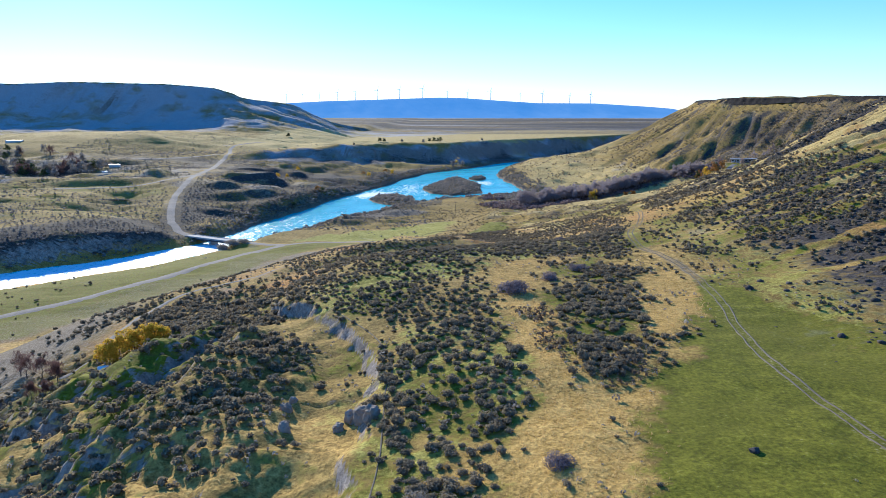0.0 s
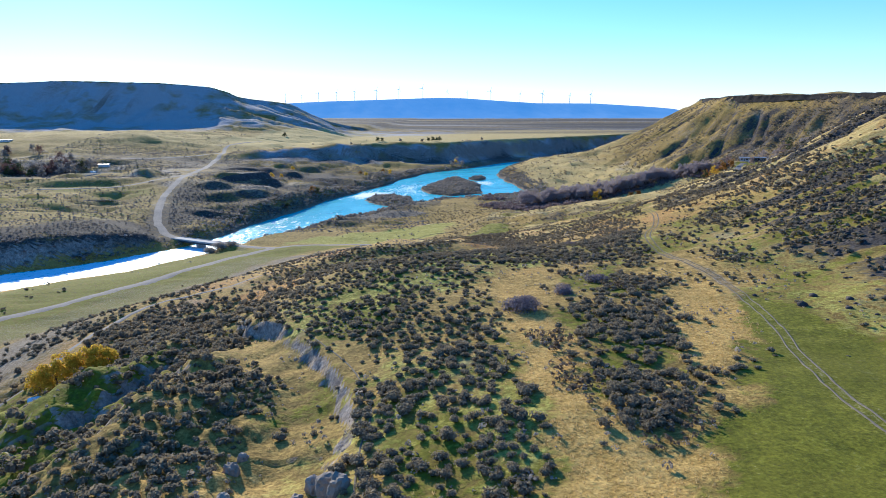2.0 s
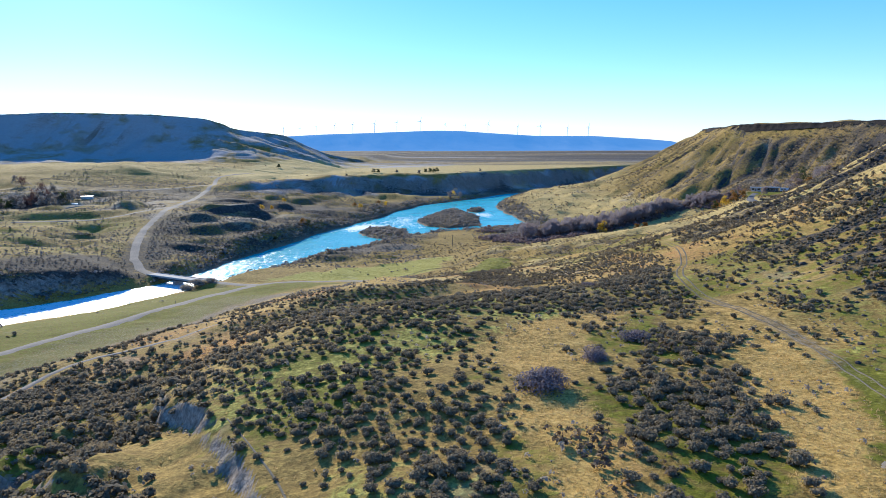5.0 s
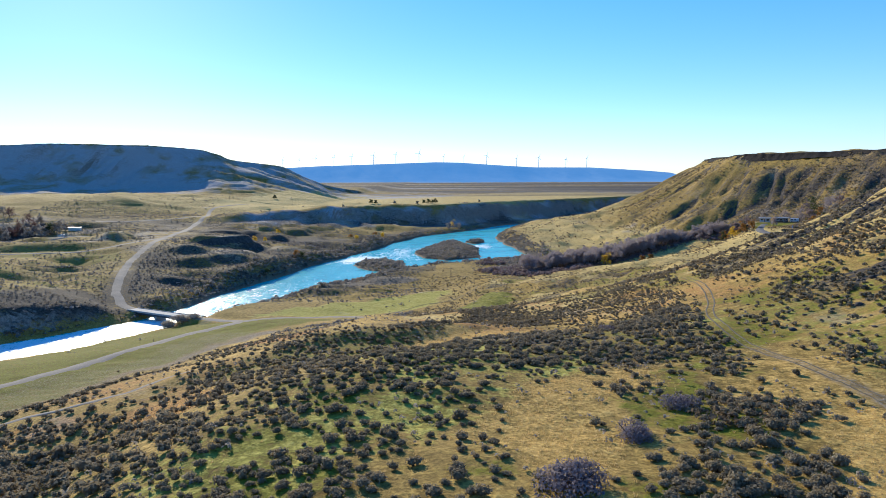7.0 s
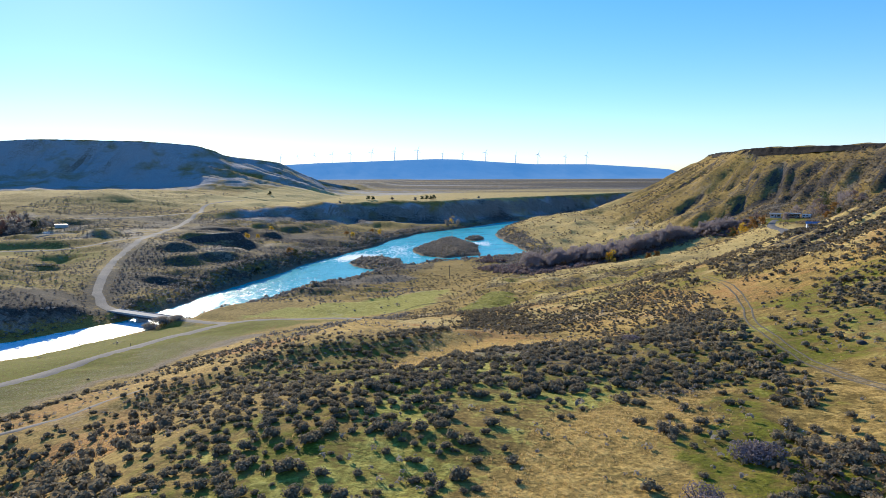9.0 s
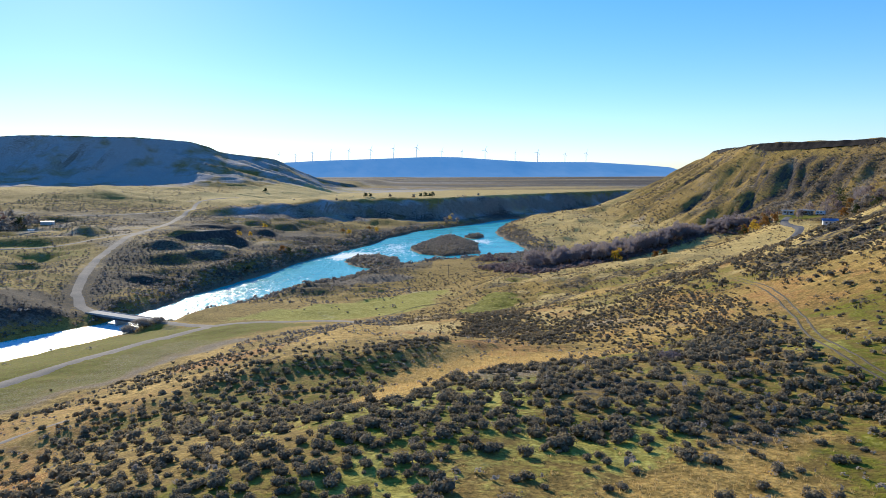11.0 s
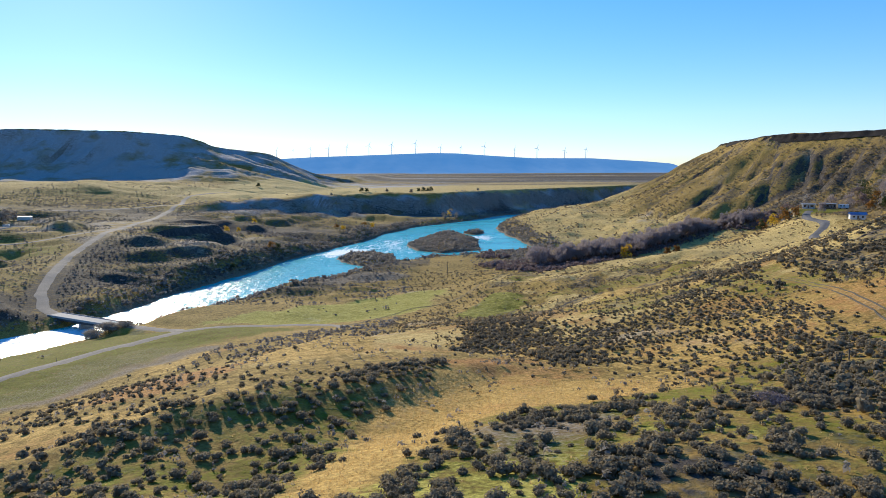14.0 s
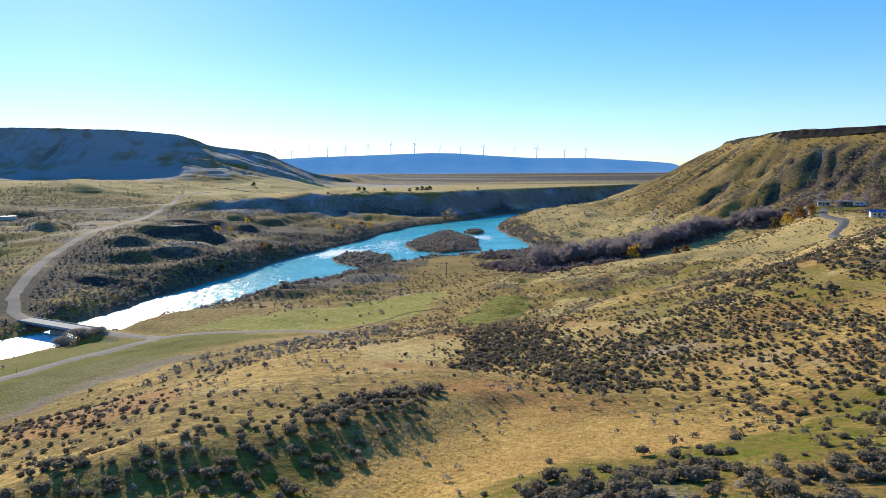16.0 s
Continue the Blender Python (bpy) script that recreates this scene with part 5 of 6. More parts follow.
def hill_density(x, y):
    x, y = x + 2.0 * fbm(x, y, 9, 2, 114), y
    d, s, side = along(RIM_EAST, x, y)
    band = tongues(x, y) * smooth(70, 84, x)
    low = blob(SLOPE_FOOT, *warp(x, y, 6, 111), 6)
    low = np.maximum(low, 0.8 * smooth(60, 82, x) * smooth(215, 260, y) * smooth(125, 98, x))
    return np.clip(0.025 + 0.5 * band * smooth(10, 50, d) + 0.9 * low * smooth(-0.55, 0.1, fbm(x, y, 9, 3, 112)), 0, 0.9) * (side < 0) * (1 - 0.9 * smooth(60, 10, y)) * (1 - blob(MEADOW_GREEN, x, y, 2))


hx, hy = sow(rng, 62, 225, 20, 330, 1.45, hill_density)
hs = np.clip(rng.lognormal(-0.36, 0.34, len(hx)), 0.3, 1.3)
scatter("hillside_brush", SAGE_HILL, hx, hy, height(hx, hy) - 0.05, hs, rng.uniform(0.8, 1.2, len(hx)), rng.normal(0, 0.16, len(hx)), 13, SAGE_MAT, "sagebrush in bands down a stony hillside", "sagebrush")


def flats_density(x, y):
    d = 0.95 * smooth(-0.55, 0.15, fbm(0.6 * x, y, 34, 4, 113))
    d = d * (1 - 0.85 * blob(PALE_BENCH, x, y, 15)) * (0.12 + 0.88 * smooth(880, 800, y))
    east = smooth(20, 50, x)
    belt = smooth(66, 84, x) * smooth(440, 380, y) * smooth(190, 165, x)
    belt = np.maximum(belt, 0.85 * smooth(178, 192, x) * smooth(400, 425, y) * smooth(520, 500, y))
    d = d * (1 - east) + 0.9 * east * smooth(-0.1, 0.35, fbm(x, y, 17, 4, 126)) + 0.10 * east
    d = np.maximum(d, 0.62 * belt * smooth(-0.45, 0.15, fbm(x, y, 16, 3, 124)))
    d = d * (1 - 0.85 * smooth(60, 110, x) * smooth(560, 640, y))
    terrace = blob([(-175, 190), (-125, 285), (-98, 345), (-130, 380), (-70, 392), (-56, 415), (-16, 442), (12, 452), (10, 400), (-25, 365), (-62, 345), (-95, 260), (-130, 175)], x, y, 6)
    bankside = smooth(26, 6, bank(x, y)) * (0.75 - 0.6 * ((x > -100) & (y < 600))) * np.maximum(smooth(430, 470, y), smooth(-0.5, 0.5, (y - 352) - 0.95 * (x + 163) - 12))
    nearside = ((x > -105) & (y < 640) & (bank(x, y) < 60)) * smooth(0, 14, (x + 100) - 0.55 * (y - 430))
    upstream = (y < 425) & (x < -60) & ((x + 163) > 0.95 * (y - 352))
    return np.clip((1 - 0.985 * upstream) * np.maximum(d, bankside) * (1 - 0.25 * nearside) * (1 - 0.95 * terrace) * (1 - blob(GREEN_FIELD, x, y, 4)) * (1 - 0.3 * blob(PLATEAU, x, y, 8)) * (1 - 0.9 * blob(LAWN, x, y, 6)), 0, 1)


fx, fy = sow(rng, -420, 260, 292, 1080, 2.35, flats_density)
keep = np.abs(fx) < 0.66 * fy + 30
fx, fy = fx[keep], fy[keep]
fs = np.clip(rng.lognormal(-0.22, 0.4, len(fx)), 0.3, 1.9) * (0.8 + 0.5 * smooth(24, 5, bank(fx, fy)))
ft, fn = rng.uniform(0.6, 1.0, len(fx)), rng.normal(0, 0.18, len(fx))
for name, on, mat, label in (("river_flat_brush", (fx < -10) | (fy > 560), FLAT_MAT, "greyish sagebrush and greasewood over the river flats"), ("valley_brush", (fx >= -10) & (fy <= 560), SAGE_MAT, "dark low sagebrush on the dry knolls")):
    scatter(name, SAGE_DOT, fx[on], fy[on], height(fx[on], fy[on]) - 0.1, fs[on] * (1.0 if mat is FLAT_MAT else 0.8), ft[on], fn[on], 14, mat, label, "brush")
lx, ly = sow(rng, -230, -62, 60, 292, 2.2, lambda x, y: np.clip(density(x, y) * 0.9, 0, 1) * (x < -84))
ls = np.clip(rng.lognormal(-0.2, 0.3, len(lx)), 0.4, 1.5)
scatter("terrace_brush", SAGE_FAR, lx, ly, height(lx, ly) - 0.05, ls, rng.uniform(0.8, 1.2, len(lx)), rng.normal(0, 0.16, len(lx)), 15, SAGE_MAT, "scattered brush on the river terrace", "brush")
# pale rabbitbrush among the sage
rx, ry = sow(rng, -60, 60, 44, 290, 3.0, lambda x, y: 0.10 * (1 - blob(MEADOW_GREEN, x, y, 2)) * (0.4 + density(x, y)))
rs = np.clip(rng.lognormal(-0.75, 0.3, len(rx)), 0.22, 0.9)
scatter("rabbitbrush_stand", SAGE_FAR, rx, ry, height(rx, ry) - 0.03, rs, rng.uniform(0.9, 1.3, len(rx)), rng.normal(0.1, 0.15, len(rx)), 16, RABBIT_MAT, "straw-coloured rabbitbrush among the sage", "rabbitbrush")
# low weeds and dead stalks between the bushes
vx_, vy_ = sow(rng, -62, 62, 44, 262, 1.15, lambda x, y: 0.30 * smooth(-0.3, 0.4, fbm(x, y, 6, 3, 121)) * (1 - 0.97 * blob(MEADOW_GREEN, x, y, 2)))
scatter("dead_weeds", SAGE_DOT, vx_, vy_, height(vx_, vy_) - 0.02, np.clip(rng.lognormal(-1.35, 0.35, len(vx_)), 0.12, 0.5), rng.uniform(0.7, 1.3, len(vx_)), rng.normal(0, 0.2, len(vx_)), 18, WILLOW_MAT, "brown dead weeds between the bushes", "weeds")
wx_, wy_ = sow(rng, 8, 36, 66, 140, 0.75, lambda x, y: 0.9 * np.maximum.reduce([blob(p, x, y, 1.5) for p in (RUST_D, RUST_E, [(28, 134), (36, 135), (33, 126), (27, 126)])]) * smooth(-0.5, 0.1, fbm(x, y, 4, 2, 129)))
scatter("brown_weeds", SAGE_DOT, wx_, wy_, height(wx_, wy_) - 0.02, np.clip(rng.lognormal(-0.85, 0.3, len(wx_)), 0.25, 0.7), rng.uniform(0.7, 1.1, len(wx_)), rng.normal(0, 0.2, len(wx_)), 19, WEED_MAT, "low dead brown weeds beside the sage", "weeds")
# small grey brush over the knolls beyond the bench
kx_, ky_ = sow(rng, 2, 120, 190, 430, 2.1, lambda x, y: np.clip(0.10 + 0.6 * smooth(-0.1, 0.4, fbm(x, y, 14, 3, 130)), 0, 1) * (1 - 0.9 * blob(GREEN_FIELD, x, y, 4)) * (1 - 0.85 * blob(GOLD_WASH, x, y, 3)))
scatter("knoll_brush", SAGE_DOT, kx_, ky_, height(kx_, ky_) - 0.03, np.clip(rng.lognormal(-0.8, 0.35, len(kx_)), 0.2, 0.9), rng.uniform(0.7, 1.1, len(kx_)), rng.normal(0, 0.2, len(kx_)), 20, SAGE_MAT, "small grey brush over the dry knolls", "brush")
# tall dry grass
TUFT = []
for _ in range(5):
    cnt = 10
    a, r = rng.uniform(0, 2 * np.pi, cnt), rng.uniform(0.05, 0.5, cnt)
    tip = np.c_[np.cos(a) * (r + 0.35), np.sin(a) * (r + 0.35), rng.uniform(0.6, 1.1, cnt)]
    root = np.c_[np.cos(a) * r, np.sin(a) * r, np.zeros(cnt)]
    wide = np.c_[-np.sin(a), np.cos(a), np.zeros(cnt)] * 0.075
    co = np.stack([root - wide, root + wide, tip + wide * 0.3, tip - wide * 0.3], 1).reshape(-1, 3)
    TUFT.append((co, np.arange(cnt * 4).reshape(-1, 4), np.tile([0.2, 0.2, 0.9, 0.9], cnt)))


def grass_share(x, y):
    wx, wy = warp(x, y, 2.2, 71)
    g = np.maximum.reduce([blob(p, wx, wy, 2.0) for p in (GOLD_NEAR, GOLD_SIDE, GOLD_MID, GOLD_WASH, RUST_A)])
    return np.clip(0.9 * g + 0.05 * (1 - blob(MEADOW_GREEN, wx, wy, 2)), 0, 1)


gx_, gy_ = sow(rng, -40, 55, 42, 215, 0.56, grass_share)
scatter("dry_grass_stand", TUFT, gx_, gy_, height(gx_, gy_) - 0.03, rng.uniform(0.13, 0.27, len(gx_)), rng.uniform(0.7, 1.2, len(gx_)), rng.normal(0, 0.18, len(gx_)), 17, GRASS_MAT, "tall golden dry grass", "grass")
# ---- roads and the bridge ----
ribbon("gravel_road", ROAD_SOUTH, [6.5, 6.5], GRAVEL_MAT, label="pale gravel road along the river terrace", seed=1)
ribbon("gravel_road", ROAD_NORTH, [6.2, 6.4, 6.4, 5.5], GRAVEL_MAT, label="pale gravel road climbing away from the bridge", seed=2)
ribbon("gravel_spur", ROAD_EAST, [5, 4.5, 5.5], GRAVEL_MAT, label="gravel spur road along the field", seed=3)
ribbon("driveway", DRIVE, [5, 5.5, 5.5], DRIVE_MAT, label="grey gravel driveway up to a house", category="driveway", seed=4)
ribbon("far_lane", FAR_LANE, [5, 5], GRAVEL_MAT, label="pale lane off the gravel road", seed=5)
ribbon("bench_road", BENCH_ROAD, [7, 7], GRAVEL_MAT, label="straight pale road across the bench", seed=6)
ribbon("side_lane", SIDE_LANE, [3.5, 3.5], GRAVEL_MAT, label="pale side lane across the flats", seed=8)
ribbon("foot_trail", TRAIL_WEST, [2.2, 2.0], GRAVEL_MAT, label="worn pale trail along the terrace edge", category="trail", seed=7)


def beside(line, off):
    """A line shifted sideways."""
    pts = np.array(line, float)
    way = np.gradient(pts, axis=0)
    way /= np.linalg.norm(way, axis=1)[:, None]
    return [tuple(p) for p in pts + off * np.c_[way[:, 1], -way[:, 0]]]


for k, off in enumerate((-0.6, 0.6)):
    ribbon("wheel_rut", beside(TRACK[9:17], off), [0.36, 0.55, 0.62, 0.55, 0.1], DIRT_MAT, lift=0.05, crown=0.0, step=1.5, label="dull brown wheel rut worn through the grass", category="track", wobble=0.16, seed=24 + k, across=3)
    ribbon("wheel_rut", beside(TRACK[:10], off), [0.5, 0.5, 0.5, 0.36], TRACK_MAT, lift=0.06, crown=0.0, step=1.2, label="pale wheel rut worn through the grass", category="track", wobble=0.16, seed=20 + k, across=3)
    ribbon("field_rut", beside(FIELD_TRACK, off), [0.8, 0.6], DIRT_MAT, lift=0.06, crown=0.0, step=2, label="wheel rut along the field's edge", category="track", wobble=0.2, seed=30 + k, across=3)
ribbon("scarp_path", [(-6.6, 48), (-6.0, 60), (-6.2, 68), (-6.6, 76), (-6.2, 82), (-7.4, 88), (-9.6, 94.5), (-13, 101), (-18.5, 110)], [0.32, 0.38], TRACK_MAT, lift=0.05, crown=0, step=1, label="narrow worn path along the scarp", category="trail", wobble=0.15, seed=9, across=3)

BRIDGE_A, BRIDGE_B, DECK = Vector((-116, 390.2, 0)), Vector((-149, 408.8, 0)), 2.7


def bridge():
    """Its own x runs along the deck from one bank to the other."""
    span = (BRIDGE_B - BRIDGE_A).length
    m = Matrix.Translation((BRIDGE_A.x, BRIDGE_A.y, 0)) @ Matrix.Rotation(math.atan2(BRIDGE_B.y - BRIDGE_A.y, BRIDGE_B.x - BRIDGE_A.x), 4, "Z")
    top = thing("bridge", m, "narrow concrete road bridge with low kerbs over a river", "bridge")
    bm = bmesh.new()
    box(bm, -1, -3.2, DECK - 0.45, span + 1, 3.2, DECK + 0.05, 0.04)
    part("deck", bm, CONCRETE_MAT, top)
    for y in (-2.6, 0.0, 2.6):
        bm = bmesh.new()
        box(bm, 2, y - 0.25, DECK - 1.35, span - 2, y + 0.25, DECK - 0.45)
        part("girder", bm, STEEL_MAT, top, "dark steel girder")
    for x0, x1 in ((-1.5, 3.5), (span - 3.5, span + 1.5)):
        bm = bmesh.new()
        box(bm, x0, -3.4, -3.2, x1, 3.4, DECK - 0.46, 0.1)
        part("abutment", bm, CONCRETE_MAT, top)
    bm = bmesh.new()
    box(bm, span * 0.5 - 0.5, -3.0, -3.2, span * 0.5 + 0.5, 3.0, DECK - 1.36, 0.1)
    part("pier", bm, CONCRETE_MAT, top)
    for y in (-3.0, 3.0):
        bm = bmesh.new()
        box(bm, -1, y - 0.12, DECK + 0.05, span + 1, y + 0.12, DECK + 0.32, 0.02)
        part("kerb", bm, CONCRETE_MAT, top)
    return top


bridge()


# ---- the ranch ----
def house(name, m, w, d, h, wall_mat, label, windows, flat=True):
    """A low house, its front at y = 0 facing -y."""
    top = thing(name, m, label, "house")
    bm = bmesh.new()
    box(bm, 0, 0, -1.2, w, d, h)
    part("wall", bm, wall_mat, top)
    roof_bm = bmesh.new()
    if flat:
        box(roof_bm, -0.7, -0.9, h, w + 0.7, d + 0.7, h + 0.22, 0.02)
        roof = part("roof", roof_bm, ROOF_MAT, top)
        bm = bmesh.new()
        box(bm, -0.75, -0.98, h - 0.15, w + 0.75, -0.9, h + 0.3)
        part("fascia", bm, WHITE_MAT, roof, "white painted fascia")
    else:
        rise = d * 0.22
        v = [roof_bm.verts.new(c) for c in ((-0.5, -0.6, h - 0.05), (w + 0.5, -0.6, h - 0.05), (w + 0.5, d / 2, h + rise), (-0.5, d / 2, h + rise), (-0.5, d + 0.6, h - 0.05), (w + 0.5, d + 0.6, h - 0.05))]
        roof_bm.faces.new((v[0], v[1], v[2], v[3]))
        roof_bm.faces.new((v[3], v[2], v[5], v[4]))
        bmesh.ops.solidify(roof_bm, geom=roof_bm.faces[:], thickness=0.12)
        part("roof", roof_bm, BLUE_ROOF, top, "blue metal roof")
        bm = bmesh.new()
        for x in (0.0, w):
            a, b, c = bm.verts.new((x, 0, h)), bm.verts.new((x, d, h)), bm.verts.new((x, d / 2, h + rise - 0.15))
            bm.faces.new((a, b, c))
        bmesh.ops.solidify(bm, geom=bm.faces[:], thickness=0.1)
        part("gable", bm, wall_mat, top)
    for x0, x1, z0, z1, kind in windows:
        bm = bmesh.new()
        box(bm, x0, -0.06, z0, x1, 0.03, z1)
        win = part("door" if kind == "door" else "window", bm, WHITE_MAT, top)
        bm = bmesh.new()
        box(bm, x0 + 0.1, -0.09, z0 + 0.1, x1 - 0.1, -0.05, z1 - 0.1)
        part("pane", bm, GLASS_MAT if kind != "door" else DARK_SIDING, win, "dark glass pane" if kind != "door" else "dark door leaf")
    return top


def on_ground(x, y, turn=0.0, dz=0.0, scale=1.0):
    return Matrix.LocRotScale((x, y, float(height(x, y)) + dz), Euler((0, 0, radians(turn))), (scale,) * 3)


house("ranch_house", on_ground(227.5, 558.8, -27, 0.1), 6.6, 6.0, 2.7, SIDING_MAT, "low pale house with a flat roof and white fascia", [(0.5, 2.2, 0.9, 2.2, "w"), (2.7, 3.7, 0.1, 2.1, "door"), (4.2, 6.1, 0.7, 2.2, "w")])
house("ranch_house", on_ground(236, 554.5, -27, 0.2), 8.4, 6.2, 2.8, DARK_SIDING, "low brown house with a flat roof and white fascia", [(0.6, 2.6, 0.9, 2.3, "w"), (3.1, 5.0, 0.9, 2.3, "w"), (5.6, 6.6, 0.1, 2.2, "door"), (7.0, 8.0, 0.9, 2.3, "w")])
house("shed", on_ground(217.5, 491.5, -22, 0.0), 7.2, 5.5, 2.5, WHITE_MAT, "white shed with a blue metal roof beside the driveway", [(1.0, 2.2, 0.9, 1.9, "w"), (3.0, 4.1, 0.1, 2.1, "door"), (5.1, 6.3, 0.9, 1.9, "w")], False)


def camper(m):
    top = thing("camper_van", m, "white camper van parked beside the house", "vehicle")
    bm = bmesh.new()
    box(bm, 0, 0, 0.45, 5.6, 2.2, 2.7, 0.18)
    part("body", bm, WHITE_MAT, top)
    for x0, x1 in ((0.6, 1.9), (2.6, 3.6)):
        bm = bmesh.new()
        box(bm, x0, -0.03, 1.5, x1, 0.02, 2.2)
        part("window", bm, GLASS_MAT, top)
    for x in (1.1, 4.5):
        for y in (0.0, 2.0):
            bm = bmesh.new()
            bmesh.ops.create_cone(bm, cap_ends=True, segments=14, radius1=0.38, radius2=0.38, depth=0.24, matrix=Matrix.Translation((x, y + 0.1, 0.38)) @ Matrix.Rotation(radians(90), 4, "X"))
            part("wheel", bm, TYRE_MAT, top)


camper(on_ground(244.4, 549.8, -27, 0.0))
for x, y, w, turn in ((-316, 668, 9, 12), (-306, 634, 4, 40), (-500, 812, 16, 8)):
    top = thing("farm_shed", on_ground(x, y, turn), "small white-roofed farm shed among bare trees", "shed", "sheds across the river")
    bm = bmesh.new()
    box(bm, 0, 0, -0.8, w, w * 0.6, 2.6)
    part("wall", bm, SIDING_MAT, top)
    bm = bmesh.new()
    box(bm, -0.4, -0.4, 2.6, w + 0.4, w * 0.6 + 0.4, 2.85, 0.05)
    part("roof", bm, WHITE_MAT, top, "white metal roof")

# the stock pond on the flats
bm = bmesh.new()
ring = [bm.verts.new((13 * math.cos(a) + 1.2 * math.cos(3 * a), 4.8 * math.sin(a) + 0.5 * math.sin(2 * a), 0)) for a in np.linspace(0, 2 * math.pi, 40, endpoint=False)]
bm.faces.new(ring)
pond = tagged(part("pond", bm, POND_MAT), "dark stock pond in a grassy bank", "pond", kind="structure")
pond.matrix_basis = Matrix.Translation((POND[0], POND[1], POND[2])) @ Matrix.Rotation(radians(-4), 4, "Z")


# ---- wind turbines on the far table ----
def turbine(m):
    top = thing("wind_turbine", m, "white three-bladed wind turbine on the skyline", "wind turbine", "wind turbines on the far table")
    bm = bmesh.new()
    tube(bm, [(0, 0, -6), (0, 0, 20), (0, 0, 46), (0, 0, 62)], [1.9, 1.7, 1.4, 1.1], 10)
    part("tower", bm, TOWER_MAT, top)
    bm = bmesh.new()
    box(bm, -1.6, -3.0, 61, 1.6, 4.6, 64.2, 0.4)
    part("nacelle", bm, TOWER_MAT, top)
    bm = bmesh.new()
    bmesh.ops.create_uvsphere(bm, u_segments=10, v_segments=6, radius=1.4, matrix=Matrix.Translation((0, -3.6, 62.6)))
    hub = part("hub", bm, TOWER_MAT, top)
    for k in range(3):
        bm = bmesh.new()
        a = radians(20 + 120 * k)
        u, w = Vector((math.sin(a), 0, math.cos(a))), Vector((math.cos(a), 0, -math.sin(a)))
        o = Vector((0, -3.8, 62.6))
        rows = []
        for d, c, t in ((0.8, 0.7, 0.6), (5, 1.3, 0.5), (14, 0.85, 0.35), (26, 0.35, 0.2)):
            p = o + u * d
            rows.append([bm.verts.new(p - w * c), bm.verts.new(p + Vector((0, -t, 0))), bm.verts.new(p + w * c), bm.verts.new(p + Vector((0, t, 0)))])
        for r, q in zip(rows[:-1], rows[1:]):
            for j in range(4):
                bm.faces.new((r[j], r[(j + 1) % 4], q[(j + 1) % 4], q[j]))
        bm.faces.new(rows[-1])
        part("blade", bm, TOWER_MAT, hub)
    return top


def crest_far(x):
    """Skyline of the far table."""
    return np.interp(x, [-1900, -1250, -960, -700, -420, -150, -20, 120, 330, 560, 900, 1230, 1370, 1420, 1900, 2400], [100, 96, 112, 125, 133, 142, 146, 143, 128, 114, 112, 92, 80, 62, 50, 46])


fx_, fd = np.linspace(-2300, 2500, 300), np.array([-800, -520, -430, -350, -260, -190, -120, -60, -20, 0, 40, 200, 420])
fall = np.array([0, 0.03, 0.09, 0.2, 0.38, 0.55, 0.75, 0.9, 0.985, 1.0, 0.995, 0.97, 0.95])
_fx, _fd = np.meshgrid(fx_, fd)
_cz = crest_far(_fx)
_fz = 18 + (_cz - 18) * fall[:, None] - 14 * np.abs(fbm(_fx, _fd * 0.3, 260, 4, 131)) * np.sin(np.pi * np.clip(fall, 0, 1))[:, None]
# the blue base and faint glow of the tableland stand in for haze
FAR_HAZE_MAT, n, l, b = material("far_table_haze", (0.10, 0.13, 0.17), 1.0, 0.0)
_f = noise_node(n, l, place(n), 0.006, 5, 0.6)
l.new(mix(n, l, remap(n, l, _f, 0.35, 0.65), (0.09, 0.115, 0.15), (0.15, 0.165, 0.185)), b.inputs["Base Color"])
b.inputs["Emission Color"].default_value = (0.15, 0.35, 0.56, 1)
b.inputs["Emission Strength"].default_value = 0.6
far = sheet("backdrop", fx_, fd + 4250, _fz, FAR_HAZE_MAT)
tagged(far, "distant tableland along the horizon, blue haze painted in with a glow", "hills", kind="structure")
kinds = turbine(Matrix.Translation((0, 0, 0)))
first = True
for px, dy, size in ((-937, 60, 0.85), (-840, 60, 0.9), (-737, 50, 1.0), (-628, 40, 1.0), (-520, 30, 1.05), (-390, 20, 1.08), (-257, 10, 1.1), (-120, 10, 1.12), (28, 240, 0.9), (152, 200, 0.9), (282, 30, 1.05), (460, 40, 0.95), (590, 20, 1.12), (757, 50, 0.95), (880, 40, 1.05)):
    m = Matrix.LocRotScale((px, 4250 + dy, float(crest_far(px)) - (6 if dy > 100 else 2)), Euler((0, 0, radians(30 + 17 * math.sin(px)))), (size,) * 3)
    if first:
        kinds.matrix_basis, first = m, False
    else:
        copy_thing(kinds, m)


